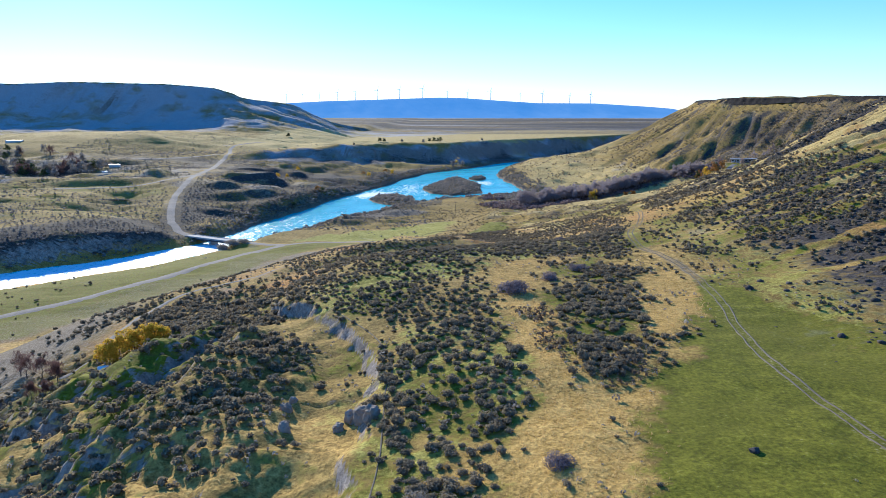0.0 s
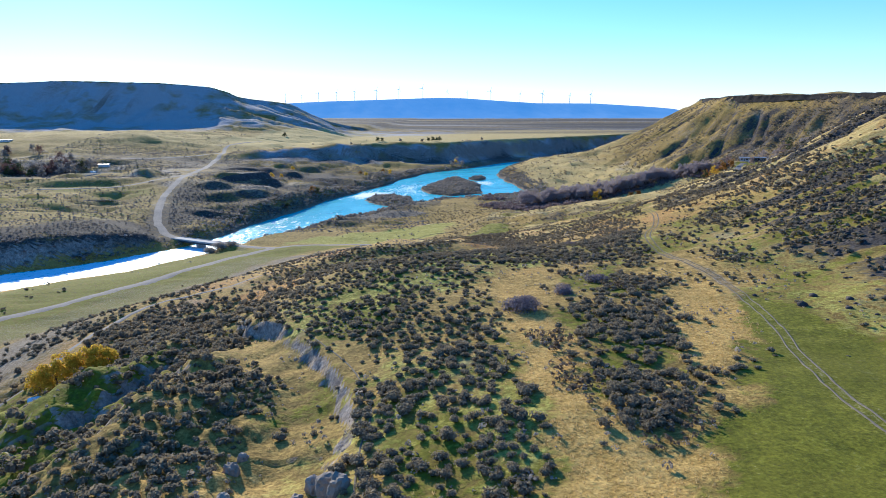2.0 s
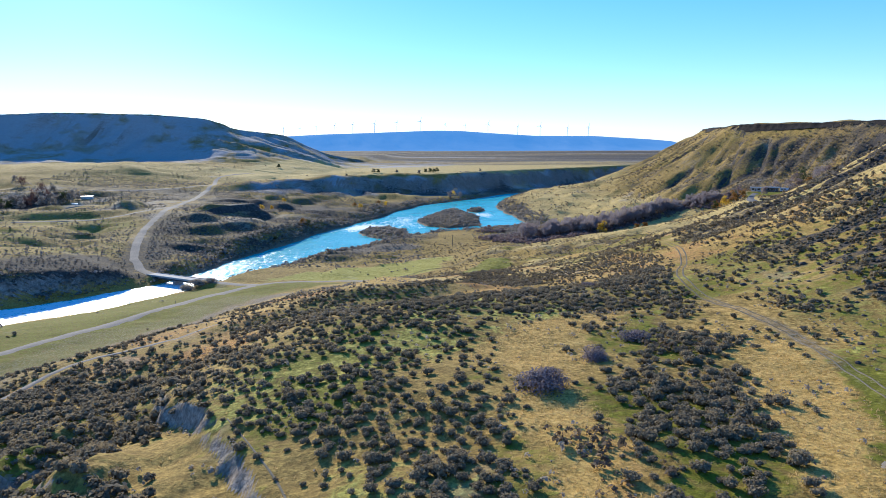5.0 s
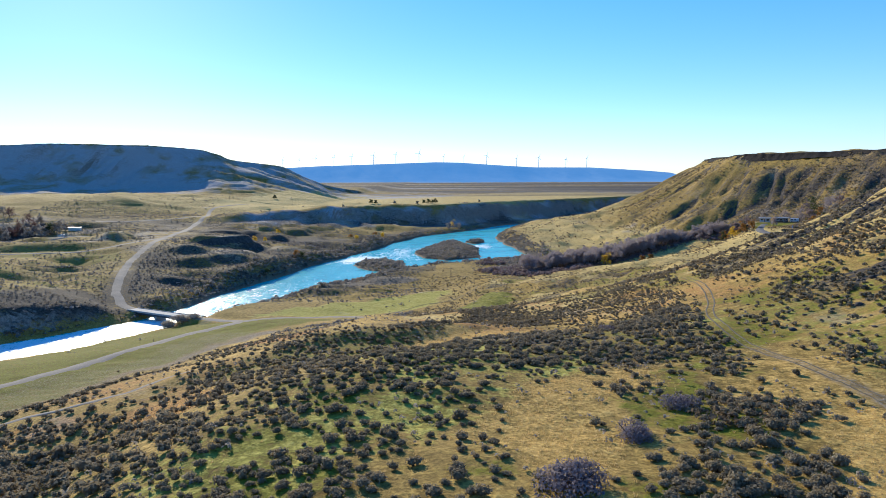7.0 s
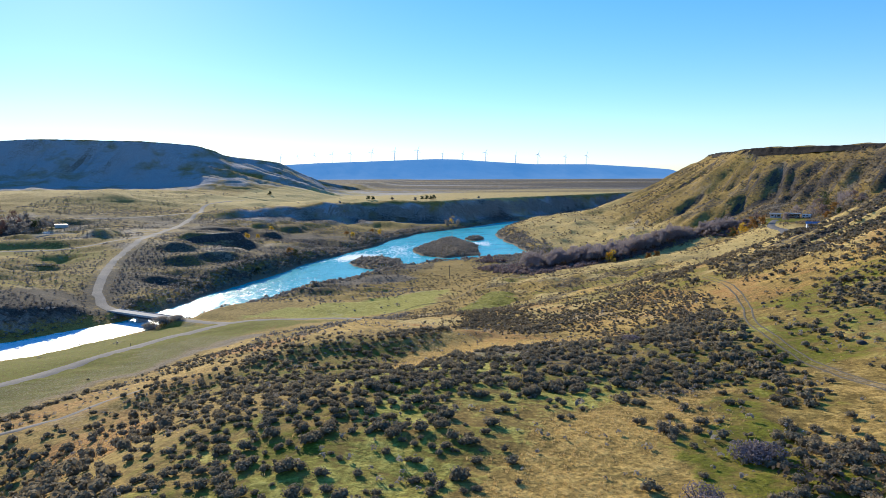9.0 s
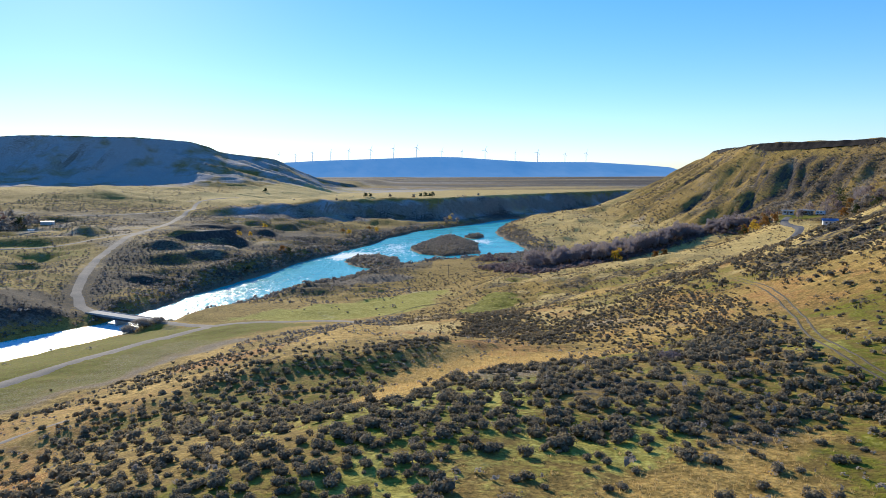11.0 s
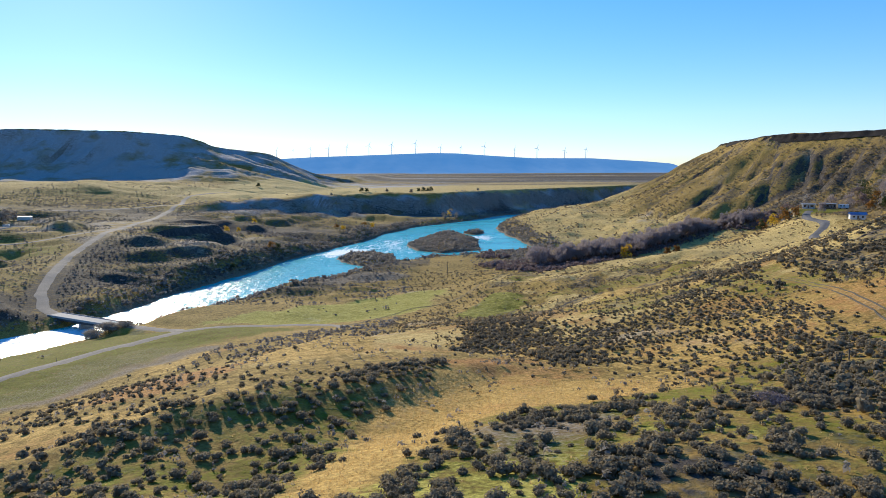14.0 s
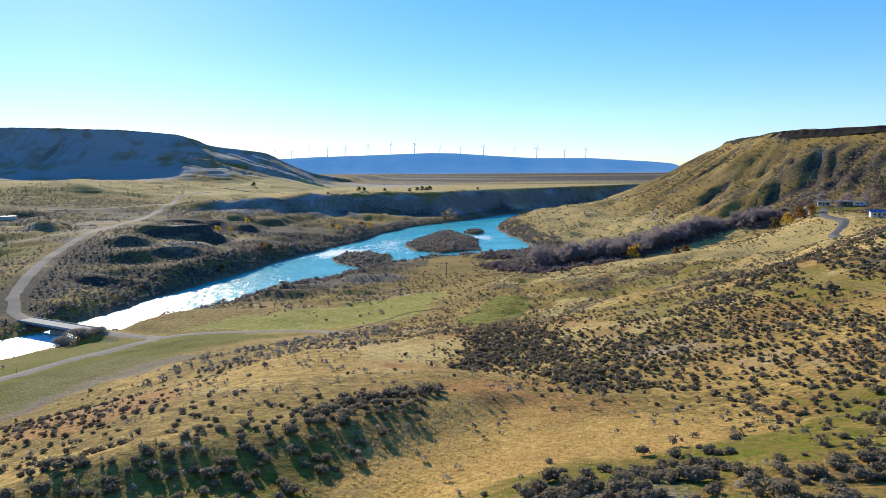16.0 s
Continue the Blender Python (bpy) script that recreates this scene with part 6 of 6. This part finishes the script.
# ---- trees ----
def grow(rng, tall, lean=0.12, forks=5):
    """Paths and radii of a trunk and its limbs, and the limbs' tips."""
    sway = rng.normal(0, lean, (4, 2))
    trunk = [(0, 0, -0.3)] + [(tall * 0.6 * sway[k, 0] * (k + 1) / 4, tall * 0.6 * sway[k, 1] * (k + 1) / 4, tall * 0.17 * (k + 1)) for k in range(4)]
    r0 = 0.028 * tall
    tubes, tips = [(trunk, [r0, r0 * 0.85, r0 * 0.65, r0 * 0.48, r0 * 0.3])], [trunk[-1]]
    for k in range(forks):
        base = Vector(trunk[1 + k % 4])
        a, rise = 2.4 * k + rng.uniform(-0.5, 0.5), rng.uniform(0.5, 1.1)
        reach = tall * rng.uniform(0.22, 0.36)
        mid = base + Vector((math.cos(a) * reach * 0.5, math.sin(a) * reach * 0.5, reach * rise * 0.6))
        tip = base + Vector((math.cos(a) * reach, math.sin(a) * reach, reach * rise * 1.3))
        tubes.append(([tuple(base), tuple(mid), tuple(tip)], [r0 * 0.4, r0 * 0.25, r0 * 0.1]))
        tips.append(tuple(tip))
    return tubes, tips


def tree(name, rng, tall, leaf_mat, label, leaves, leaf, m, group="", mass=0.2, bark=None, category="tree", flat=1.0, low=0):
    top = thing(name, m, label, category, group)
    tubes, tips = grow(rng, tall)
    bm = bmesh.new()
    tube(bm, *tubes[0], 6)
    part("trunk", bm, bark or BARK_MAT, top)
    for path, radii in tubes[1:]:
        bm = bmesh.new()
        tube(bm, path, radii, 4)
        part("limb", bm, bark or BARK_MAT, top)
    centres = [(t[0], t[1], t[2] + rng.uniform(-0.02, 0.06) * tall) for t in tips] + [(rng.normal(0, 0.08) * tall, rng.normal(0, 0.08) * tall, tall * rng.uniform(0.5, 0.9)) for _ in range(4)] + [(0.42 * tall * math.cos(2.4 * k), 0.42 * tall * math.sin(2.4 * k), 0.3 * tall) for k in range(low)]
    radii = [mass * tall * rng.uniform(0.6, 1.15) for _ in centres]
    bare = leaf_mat in (TWIG_MAT, RED_TWIG)
    # the crown's tone has light from above painted in
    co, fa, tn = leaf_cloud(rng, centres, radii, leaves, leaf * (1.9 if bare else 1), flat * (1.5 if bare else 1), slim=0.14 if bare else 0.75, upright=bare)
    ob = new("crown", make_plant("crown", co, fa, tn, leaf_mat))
    ob.parent = top
    return top


rng = np.random.default_rng(21)
for k, (x, y, s) in enumerate(((-59, 117, 3.4), (-57, 118, 3.7), (-54.8, 119, 3.5), (-52.5, 120, 3.2), (-50.4, 121, 2.9))):
    tree("cottonwood", rng, s, GOLD_LEAF, "golden-leaved cottonwood in the gully below the bench", 2400, 0.14, on_ground(x, y, 50 * k), "golden cottonwoods in the gully", 0.30, low=6)
for k, (x, y, s) in enumerate(((-81, 129.5, 4.0), (-76.5, 127, 4.0), (-72, 124, 3.4), (-85, 134, 4.2), (-69, 119, 3.0), (-71, 114, 2.8), (-66, 110, 2.6))):
    tree("bare_tree", rng, s, RED_TWIG, "leafless red-brown tree in the gully", 1100, 0.12, on_ground(x, y, 40 * k), "red-brown trees in the gully", 0.22)
RAVINE = [(44, 546), (60, 536), (80, 540), (100, 558), (124, 580), (156, 604), (188, 618), (206, 614), (218, 600)]
protos = [tree("bare_cottonwood", rng, 10.0, TWIG_MAT, "leafless grey cottonwood in the ravine", 760, 0.42, Matrix.Translation((0, 0, -500)), "bare cottonwoods in the ravine", 0.2) for _ in range(5)]
run = np.cumsum([0] + [math.dist(a, b_) for a, b_ in zip(RAVINE[:-1], RAVINE[1:])])
count = 0
for k in range(290):
    s = run[-1] * (0.1 + 0.9 * rng.uniform(0, 1) ** 0.9)
    x = np.interp(s, run, [p[0] for p in RAVINE]) + rng.normal(0, 4.5)
    y = np.interp(s, run, [p[1] for p in RAVINE]) + rng.normal(0, 5)
    if bank(np.array([x]), np.array([y]))[0] < 4:
        continue
    size = rng.uniform(0.8, 1.15) * (1.0 if s < run[-1] * 0.8 else 0.7)
    m = on_ground(x, y, rng.uniform(0, 360), -0.1, size)
    if count < len(protos):
        protos[count].matrix_basis = m
    else:
        copy_thing(protos[count % len(protos)], m)
    count += 1
for x, y, s, mat, label in ((118, 553, 7.5, GOLD_LEAF, "yellow-green cottonwood beside the bare grove"), (84, 545, 6, ORANGE_LEAF, "orange-leaved tree beside the bare grove"), (146, 560, 4.2, ORANGE_LEAF, "low orange-leaved tree on the ravine edge"),
                            (152, 561, 4, ORANGE_LEAF, "low orange-leaved tree on the ravine edge"), (203, 545, 7, GOLD_LEAF, "golden tree beside the house"), (208, 540, 6.5, ORANGE_LEAF, "orange-leaved tree beside the house"), (213, 538, 5.5, ORANGE_LEAF, "orange-leaved tree beside the house"),
                            (252, 552, 8, TWIG_MAT, "leafless tree behind the house"), (258, 545, 9, GREEN_LEAF, "dull green tree behind the house"), (262, 535, 8, TWIG_MAT, "leafless tree behind the house"), (256, 530, 6, ORANGE_LEAF, "rusty tree beside the house"), (246, 560, 7, TWIG_MAT, "leafless tree behind the house"),
                            (254, 522, 6, WILLOW_MAT, "brown autumn tree behind the shed"), (262, 526, 7, WILLOW_MAT, "brown autumn tree behind the shed"), (268, 540, 8, TWIG_MAT, "leafless tree behind the house"), (248, 512, 5, WILLOW_MAT, "brown autumn tree behind the shed"), (243, 503, 5, GREEN_LEAF, "dull green tree beside the shed"), (270, 552, 7, WILLOW_MAT, "brown autumn tree behind the house"),
                            (226, 535, 4.5, TWIG_MAT, "small leafless tree on the lawn"),
                            (198, 548, 5, GREEN_LEAF, "dull green tree beside the house"), (200, 552, 6, ORANGE_LEAF, "orange-leaved tree beside the house"), (211, 546, 6, GREEN_LEAF, "dull green tree beside the house"), (217, 560, 6, THICKET_MAT, "bare brown tree beside the house"), (222, 568, 7, THICKET_MAT, "bare brown tree behind the house"),
                            (234, 566, 7, WILLOW_MAT, "brown autumn tree behind the house"), (252, 538, 7, THICKET_MAT, "bare brown tree behind the house"), (259, 556, 8, THICKET_MAT, "bare brown tree behind the house"), (266, 560, 9, GREEN_LEAF, "dull green tree behind the house"), (275, 545, 8, THICKET_MAT, "bare brown tree behind the house"),
                            (264, 516, 6, THICKET_MAT, "bare brown tree behind the shed"), (238, 508, 5, ORANGE_LEAF, "rusty tree beside the shed"), (256, 506, 6, GREEN_LEAF, "dull green tree behind the shed"), (272, 528, 7, WILLOW_MAT, "brown autumn tree behind the shed"), (280, 556, 8, WILLOW_MAT, "brown autumn tree behind the house")):
    tree("yard_tree" if y < 570 and x > 195 else "ravine_tree", rng, s, mat, label, 520, 0.34, on_ground(x, y, 30 * x), "", 0.27, low=4)
for x, y, s in ((-90, 1012, 9), (-84, 1016, 7), (-58, 1005, 6), (-28, 1012, 6), (-13, 1050, 10), (-4, 1052, 10), (-8, 1058, 8), (-228, 1050, 9), (60, 1095, 5), (-122, 975, 5), (-20, 1050, 7)):
    tree("bench_tree", rng, s * 0.58, GREEN_LEAF if s > 6.5 else WILLOW_MAT, "dark lone tree on the edge of the far bench", 420, 0.42, on_ground(x, y, 20 * s), "trees on the far bench", 0.3, low=7)
for k in range(46):
    x, y = -318 - 95 * rng.uniform(0, 1), 640 + 55 * rng.uniform(0, 1) ** 1.6
    if k > 34:
        x, y = -400 - 90 * rng.uniform(0, 1), 720 + 60 * rng.uniform(0, 1)
    y, kind = y + 0.1 * (x + 318), (WILLOW_MAT, WILLOW_MAT, RED_TWIG, WILLOW_MAT, GREEN_LEAF)[k % 5]
    tree("grove_tree", rng, rng.uniform(6, 9.5), kind, "dull green tree in a grove across the river" if kind is GREEN_LEAF else "bare brown tree in a grove across the river", 300, 0.6, on_ground(x, y, 33 * k), "grove across the river", 0.27, low=5)
for x, y, s, mat in ((-155, 661, 4.5, GOLD_LEAF), (-148, 668, 4, GOLD_LEAF), (-145, 705, 4, GOLD_LEAF), (-78, 742, 5, GOLD_LEAF), (-108, 601, 5, ORANGE_LEAF), (-114, 532, 4.5, GREEN_LEAF), (-58, 799, 5.5, GOLD_LEAF), (-66, 804, 5, ORANGE_LEAF), (-84, 747, 5, ORANGE_LEAF), (18, 930, 8, GOLD_LEAF), (12, 925, 6, WILLOW_MAT), (26, 938, 6, WILLOW_MAT), (-104, 606, 4.5, GREEN_LEAF)):
    tree("willow", rng, s, mat, "golden willow on the far river bank" if mat is GOLD_LEAF else "autumn willow on the far river bank", 300, 0.33, on_ground(x, y, 45 * s), "willows on the far bank", 0.28)

# ---- thickets ----
WILLOWS = [brush_proto(rng, 3, 20, 0.30, 0.85, heart=False) for _ in range(5)]


def thicket_share(x, y):
    b = bank(x, y)
    s = 0.42 * (1 - 0.75 * ((x > -105) & (y < 560))) * smooth(14, 2, b) * smooth(-0.3, 0.2, fbm(x, y, 25, 3, 141)) * smooth(440, 500, y)
    east_side = 0.8 * smooth(30, 6, b) * smooth(45, 55, x) * smooth(600, 630, y) * smooth(850, 780, y) * smooth(-0.5, 0.1, fbm(x, y, 14, 3, 143))
    far_side = 0.9 * smooth(22, 3, b) * (x < -20)
    grove = 0.8 * blob([(30, 585), (66, 660), (76, 640), (95, 560), (72, 520), (48, 545)], x, y, 6) * smooth(-0.4, 0.2, fbm(x, y, 18, 2, 142))
    isle = 0.0 * x
    for p in ISLANDS:
        isle = np.maximum(isle, 0.95 * within(p, x, y) * smooth(0, 3, b))
    return np.clip(np.maximum.reduce([s, east_side, far_side * smooth(440, 480, y), grove, isle]), 0, 1) * (b > 1)


tx, ty = sow(rng, -160, 215, 425, 960, 2.3, thicket_share)
ts = np.clip(rng.lognormal(0.35, 0.3, len(tx)), 0.8, 2.6)
scatter("willow_thicket", WILLOWS, tx, ty, height(tx, ty) - 0.1, ts, rng.uniform(0.9, 1.3, len(tx)), rng.normal(0, 0.18, len(tx)), 31, WILLOW_MAT, "brown willow thickets on the banks and islands", "willow thicket")

def ravine_share(x, y):
    foot = 0.95 * smooth(17, 11, along(RAVINE, x, y)[0])
    fan = blob([(29, 551), (42, 516), (57, 496), (80, 500), (100, 515), (95, 560), (70, 570), (50, 593), (38, 640)], x, y, 5) * smooth(-0.35, 0.1, fbm(x, y, 16, 3, 144))
    return np.maximum(foot, 0.85 * fan) * (bank(x, y) > 1.5)


tx, ty = sow(rng, 22, 232, 490, 650, 1.9, ravine_share)
ts = np.clip(rng.lognormal(0.3, 0.4, len(tx)), 0.6, 2.6)
scatter("ravine_thicket", WILLOWS, tx, ty, height(tx, ty) - 0.1, ts, rng.uniform(0.9, 1.4, len(tx)), rng.normal(0, 0.18, len(tx)), 32, THICKET_MAT, "bare purple-brown thicket at the foot of a grove", "thicket")
for x, y, r, label in ((12.2, 113.4, 3.3, "large leafless blue-grey thicket in golden grass"), (19, 125, 2.3, "leafless grey thicket beside the sage"), (26.5, 134, 2.3, "leafless grey thicket beside the sage"), (10, 55, 1.5, "round leafless dark shrub in golden grass"),
                       (-2, 52, 1.6, "round leafless brown shrub"), (32, 187, 1.6, "leafless grey shrub in the wash"), (-122, 382.5, 4.6, "large leafless brown shrub beside the bridge"), (-117, 384.5, 5.0, "large leafless brown shrub beside the bridge"), (-112, 386.5, 4.0, "leafless brown shrub beside the bridge")):
    co, fa, tn = brush_proto(rng, 7, 2600, 0.036, 0.62, 0.6, heart=False)
    co[:, 2] = np.maximum(co[:, 2] * 1.05 - 0.16, 0.0)
    top = thing("bare_shrub", on_ground(x, y, 0, -0.05), label, "shrub")
    ob = new("crown", make_plant("crown", co * r, fa, tn, SHRUB_MAT if x > 0 else WILLOW_MAT))
    ob.parent = top
    bm = bmesh.new()
    for j in range(7):
        a = j * 0.9
        tube(bm, [(0.1 * math.cos(a), 0.1 * math.sin(a), -0.1), (0.25 * r * math.cos(a), 0.25 * r * math.sin(a), 0.3 * r), (0.5 * r * math.cos(a), 0.5 * r * math.sin(a), 0.55 * r)], [0.06, 0.04, 0.012], 4)
    part("stem", bm, STEM_MAT, top)


# ---- the caprock of the eastern table ----
def caprock():
    """A wall of columns along the rim, darker than basalt to stand for shade, with a ledge on top that runs back into
    the table.
    """
    line = [np.array(p, float) for p in RIM_EAST[1:10]]
    pts = np.concatenate([a + (b_ - a) * np.arange(0, 1, 2.2 / np.hypot(*(b_ - a)))[:, None] for a, b_ in zip(line[:-1], line[1:])])
    kern = np.ones(9) / 9
    pts = np.c_[np.convolve(pts[:, 0], kern, "valid"), np.convolve(pts[:, 1], kern, "valid")]
    way = np.gradient(pts, axis=0)
    way /= np.linalg.norm(way, axis=1)[:, None]
    east = np.c_[-way[:, 1], way[:, 0]]
    run = np.arange(len(pts)) * 2.2
    jut = 0.45 * fbm(run, 0 * run, 4, 3, 151) + 1.8 * fbm(run, 0 * run, 40, 2, 152)
    top = 86.6 + 0.8 * smooth(760, 930, pts[:, 1]) + 0.35 * fbm(run, 0 * run, 9, 3, 153) + 0.5 * fbm(run, 0 * run, 70, 2, 154)
    rows = []
    for back, drop in ((-3.5, 4.9), (-1.6, 2.8), (-0.6, 2.1), (0.0, 1.2), (0.3, 0.3), (0.9, 0.0), (7, 0.1), (16, 0.8)):
        off = back + jut * (0.5 if back < -1 else 1.0) + 0.35 * fbm(run, run * 0 + back, 3, 1, 155) * (back < 5)
        rows.append(np.c_[pts + east * off[:, None], top - drop * (1 + 0.12 * fbm(run, run * 0 + 3 * back, 12, 2, 156)) * (1 + 0.45 * np.exp(-((pts[:, 1] - 712) / 30) ** 2))])
    n, m = len(pts), len(rows)
    i = np.arange(n * m).reshape(m, n)
    quads = np.stack([i[:-1, :-1], i[1:, :-1], i[1:, 1:], i[:-1, 1:]], -1).reshape(-1, 4)
    return tagged(new("caprock", make_mesh("caprock", np.concatenate(rows), quads, RIM_SHADE_MAT, True)), "dark basalt caprock along the rim of a table hill, shade put into its colour", "cliff", kind="structure")


caprock()


# ---- brush on the face of the eastern table ----
def table_share(x, y):
    d, s, side = along(RIM_EAST, x, y)
    strip = smooth(-0.15, 0.35, fbm(s + 0.3 * d, d * 0.12, 9, 3, 117))
    low = smooth(70, 120, d) * smooth(-0.1, 0.4, fbm(x, y, 24, 3, 118))
    return (side < 0) * np.clip(0.07 + 0.6 * strip * smooth(130, 70, d) * smooth(2, 10, d) + 0.15 * low + 0.6 * smooth(215, 240, x) * smooth(660, 620, y) * smooth(-0.4, 0.2, fbm(x, y, 18, 3, 116)) * (np.hypot(x - 234, y - 552) > 24), 0, 1) * smooth(60, 90, x) * smooth(180, 240, x + np.maximum(0, y - 560))


mx, my = sow(rng, 70, 345, 470, 940, 3.0, table_share)
scatter("table_slope_brush", SAGE_DOT, mx, my, ground(mx, my) - 0.1, np.clip(rng.lognormal(0.0, 0.35, len(mx)), 0.5, 2.0), rng.uniform(0.7, 1.1, len(mx)), rng.normal(0, 0.18, len(mx)), 34, SAGE_MAT, "dark low brush down the face of a table hill", "brush")


# ---- stones, clay blocks, posts ----
def boulder(bm, rng, centre, r, flat=0.7, rough=0.28):
    made = bmesh.ops.create_icosphere(bm, subdivisions=1, radius=1.0)
    for v in made["verts"]:
        v.co = Vector(centre) + Vector((v.co.x * r, v.co.y * r, v.co.z * r * flat)) * (1 + rng.uniform(-rough, rough))


stone = []
for k in range(5):
    bm = bmesh.new()
    boulder(bm, rng, (0, 0, 0.2), 1.0)
    bm.verts.ensure_lookup_table()
    co = np.array([v.co[:] for v in bm.verts])
    fa = np.array([[v.index for v in f.verts] for f in bm.faces])
    bm.free()
    stone.append((co, np.c_[fa, fa[:, 2]], np.full(len(co), 0.5)))


def stone_share(x, y):
    d, s, side = along(RIM_EAST, x, y)
    tongue = tongues(x, y)
    field = blob([(36, 188), (44, 202), (54, 206), (56, 190), (48, 180)], x, y, 3)
    return np.clip(np.maximum(0.75 * tongue, 0.55 * field), 0, 1)


sx, sy = sow(rng, 34, 205, 60, 360, 1.5, stone_share)
scatter("basalt_talus", stone, sx, sy, height(sx, sy) - 0.06, np.clip(rng.lognormal(-1.1, 0.4, len(sx)), 0.15, 0.75), rng.uniform(0.6, 1.1, len(sx)), np.zeros(len(sx)), 33, BASALT_MAT, "dark basalt stones in tongues down the hillside", "stones")
for x, y, r, tall in ((-17.3, 71.3, 0.75, 1.5), (-18.4, 77.0, 0.85, 1.5), (-18.0, 79.4, 0.6, 1.0), (-11.4, 71.6, 0.8, 1.2), (-10.2, 73.2, 0.9, 1.5), (-8.8, 71.6, 1.1, 1.7), (-7.6, 70.0, 1.0, 1.6)):
    bm = bmesh.new()
    made = bmesh.ops.create_icosphere(bm, subdivisions=3, radius=1.0)
    for v in made["verts"]:
        k = 1 + 0.35 * noise.noise(v.co * 1.6 + Vector((x, y, 0))) + 0.22 * noise.noise(v.co * 4.0 + Vector((y, x, 0))) + 0.1 * noise.noise(v.co * 9.0)
        c = Vector([math.copysign(abs(w) ** 0.75, w) for w in v.co])
        v.co = Vector((c.x * r * k * (0.9 - 0.12 * c.z), c.y * r * k * 0.75, (c.z * k + 0.5) * tall * 0.6))
    ob = part("clay_pillar", bm, CLAY_MAT)
    ob.matrix_basis = on_ground(x, y, 40 * x, -0.3)
    tagged(ob, "crumbling grey clay block left standing below the scarp", "clay block", "clay blocks below the scarp")
for name, x, y, r, mat, label in (("boulder", 27, 56.4, 0.55, BASALT_MAT, "small dark boulder in the green meadow"), ("boulder", 52, 128, 0.5, BASALT_MAT, "dark boulder beside the track"), ("boulder", 47.5, 121, 0.35, BASALT_MAT, "dark stone beside the track"),
                                  ("spring_rock", -57.5, 113.4, 1.3, CHALK_MAT, "white rock beside the golden cottonwoods"), ("spring_rock", -58, 104.5, 1.1, CHALK_MAT, "white rock in the gully")):
    bm = bmesh.new()
    boulder(bm, rng, (0, 0, 0.2 * r), r)
    boulder(bm, rng, (r * 0.9, 0.2, 0.1 * r), r * 0.5)
    bmesh.ops.bevel(bm, geom=bm.edges[:], offset=0.06 * r, segments=1, affect="EDGES")
    tagged(part(name, bm, mat), label, "rock").matrix_basis = on_ground(x, y, 30, -0.05)


def post(x, y, tall, r, label, cross=False):
    top = thing("utility_pole" if cross else "fence_post", on_ground(x, y, 20), label, "pole" if cross else "fence post")
    bm = bmesh.new()
    tube(bm, [(0, 0, -0.4), (0.02, 0, tall * 0.5), (0.03, 0.01, tall)], [r, r * 0.95, r * 0.85], 7)
    part("pole" if cross else "post", bm, POST_MAT, top)
    if cross:
        bm = bmesh.new()
        box(bm, -1.1, -0.07, tall - 0.8, 1.1, 0.07, tall - 0.62)
        part("crossarm", bm, POST_MAT, top)


for x, y in ((44.2, 199.4), (45.0, 199.9), (46.2, 200.6)):
    post(x, y, 1.15, 0.07, "weathered wooden brace post of an old fence")
for x, y in ((49.7, 214.3), (27.5, 133.5), (85.5, 309), (-110, 336), (100, 355)):
    post(x, y, 1.4, 0.08, "weathered wooden fence post in dry grass")
for x, y in ((9.3, 507),):
    post(x, y, 7.5, 0.16, "weathered wooden utility pole", True)
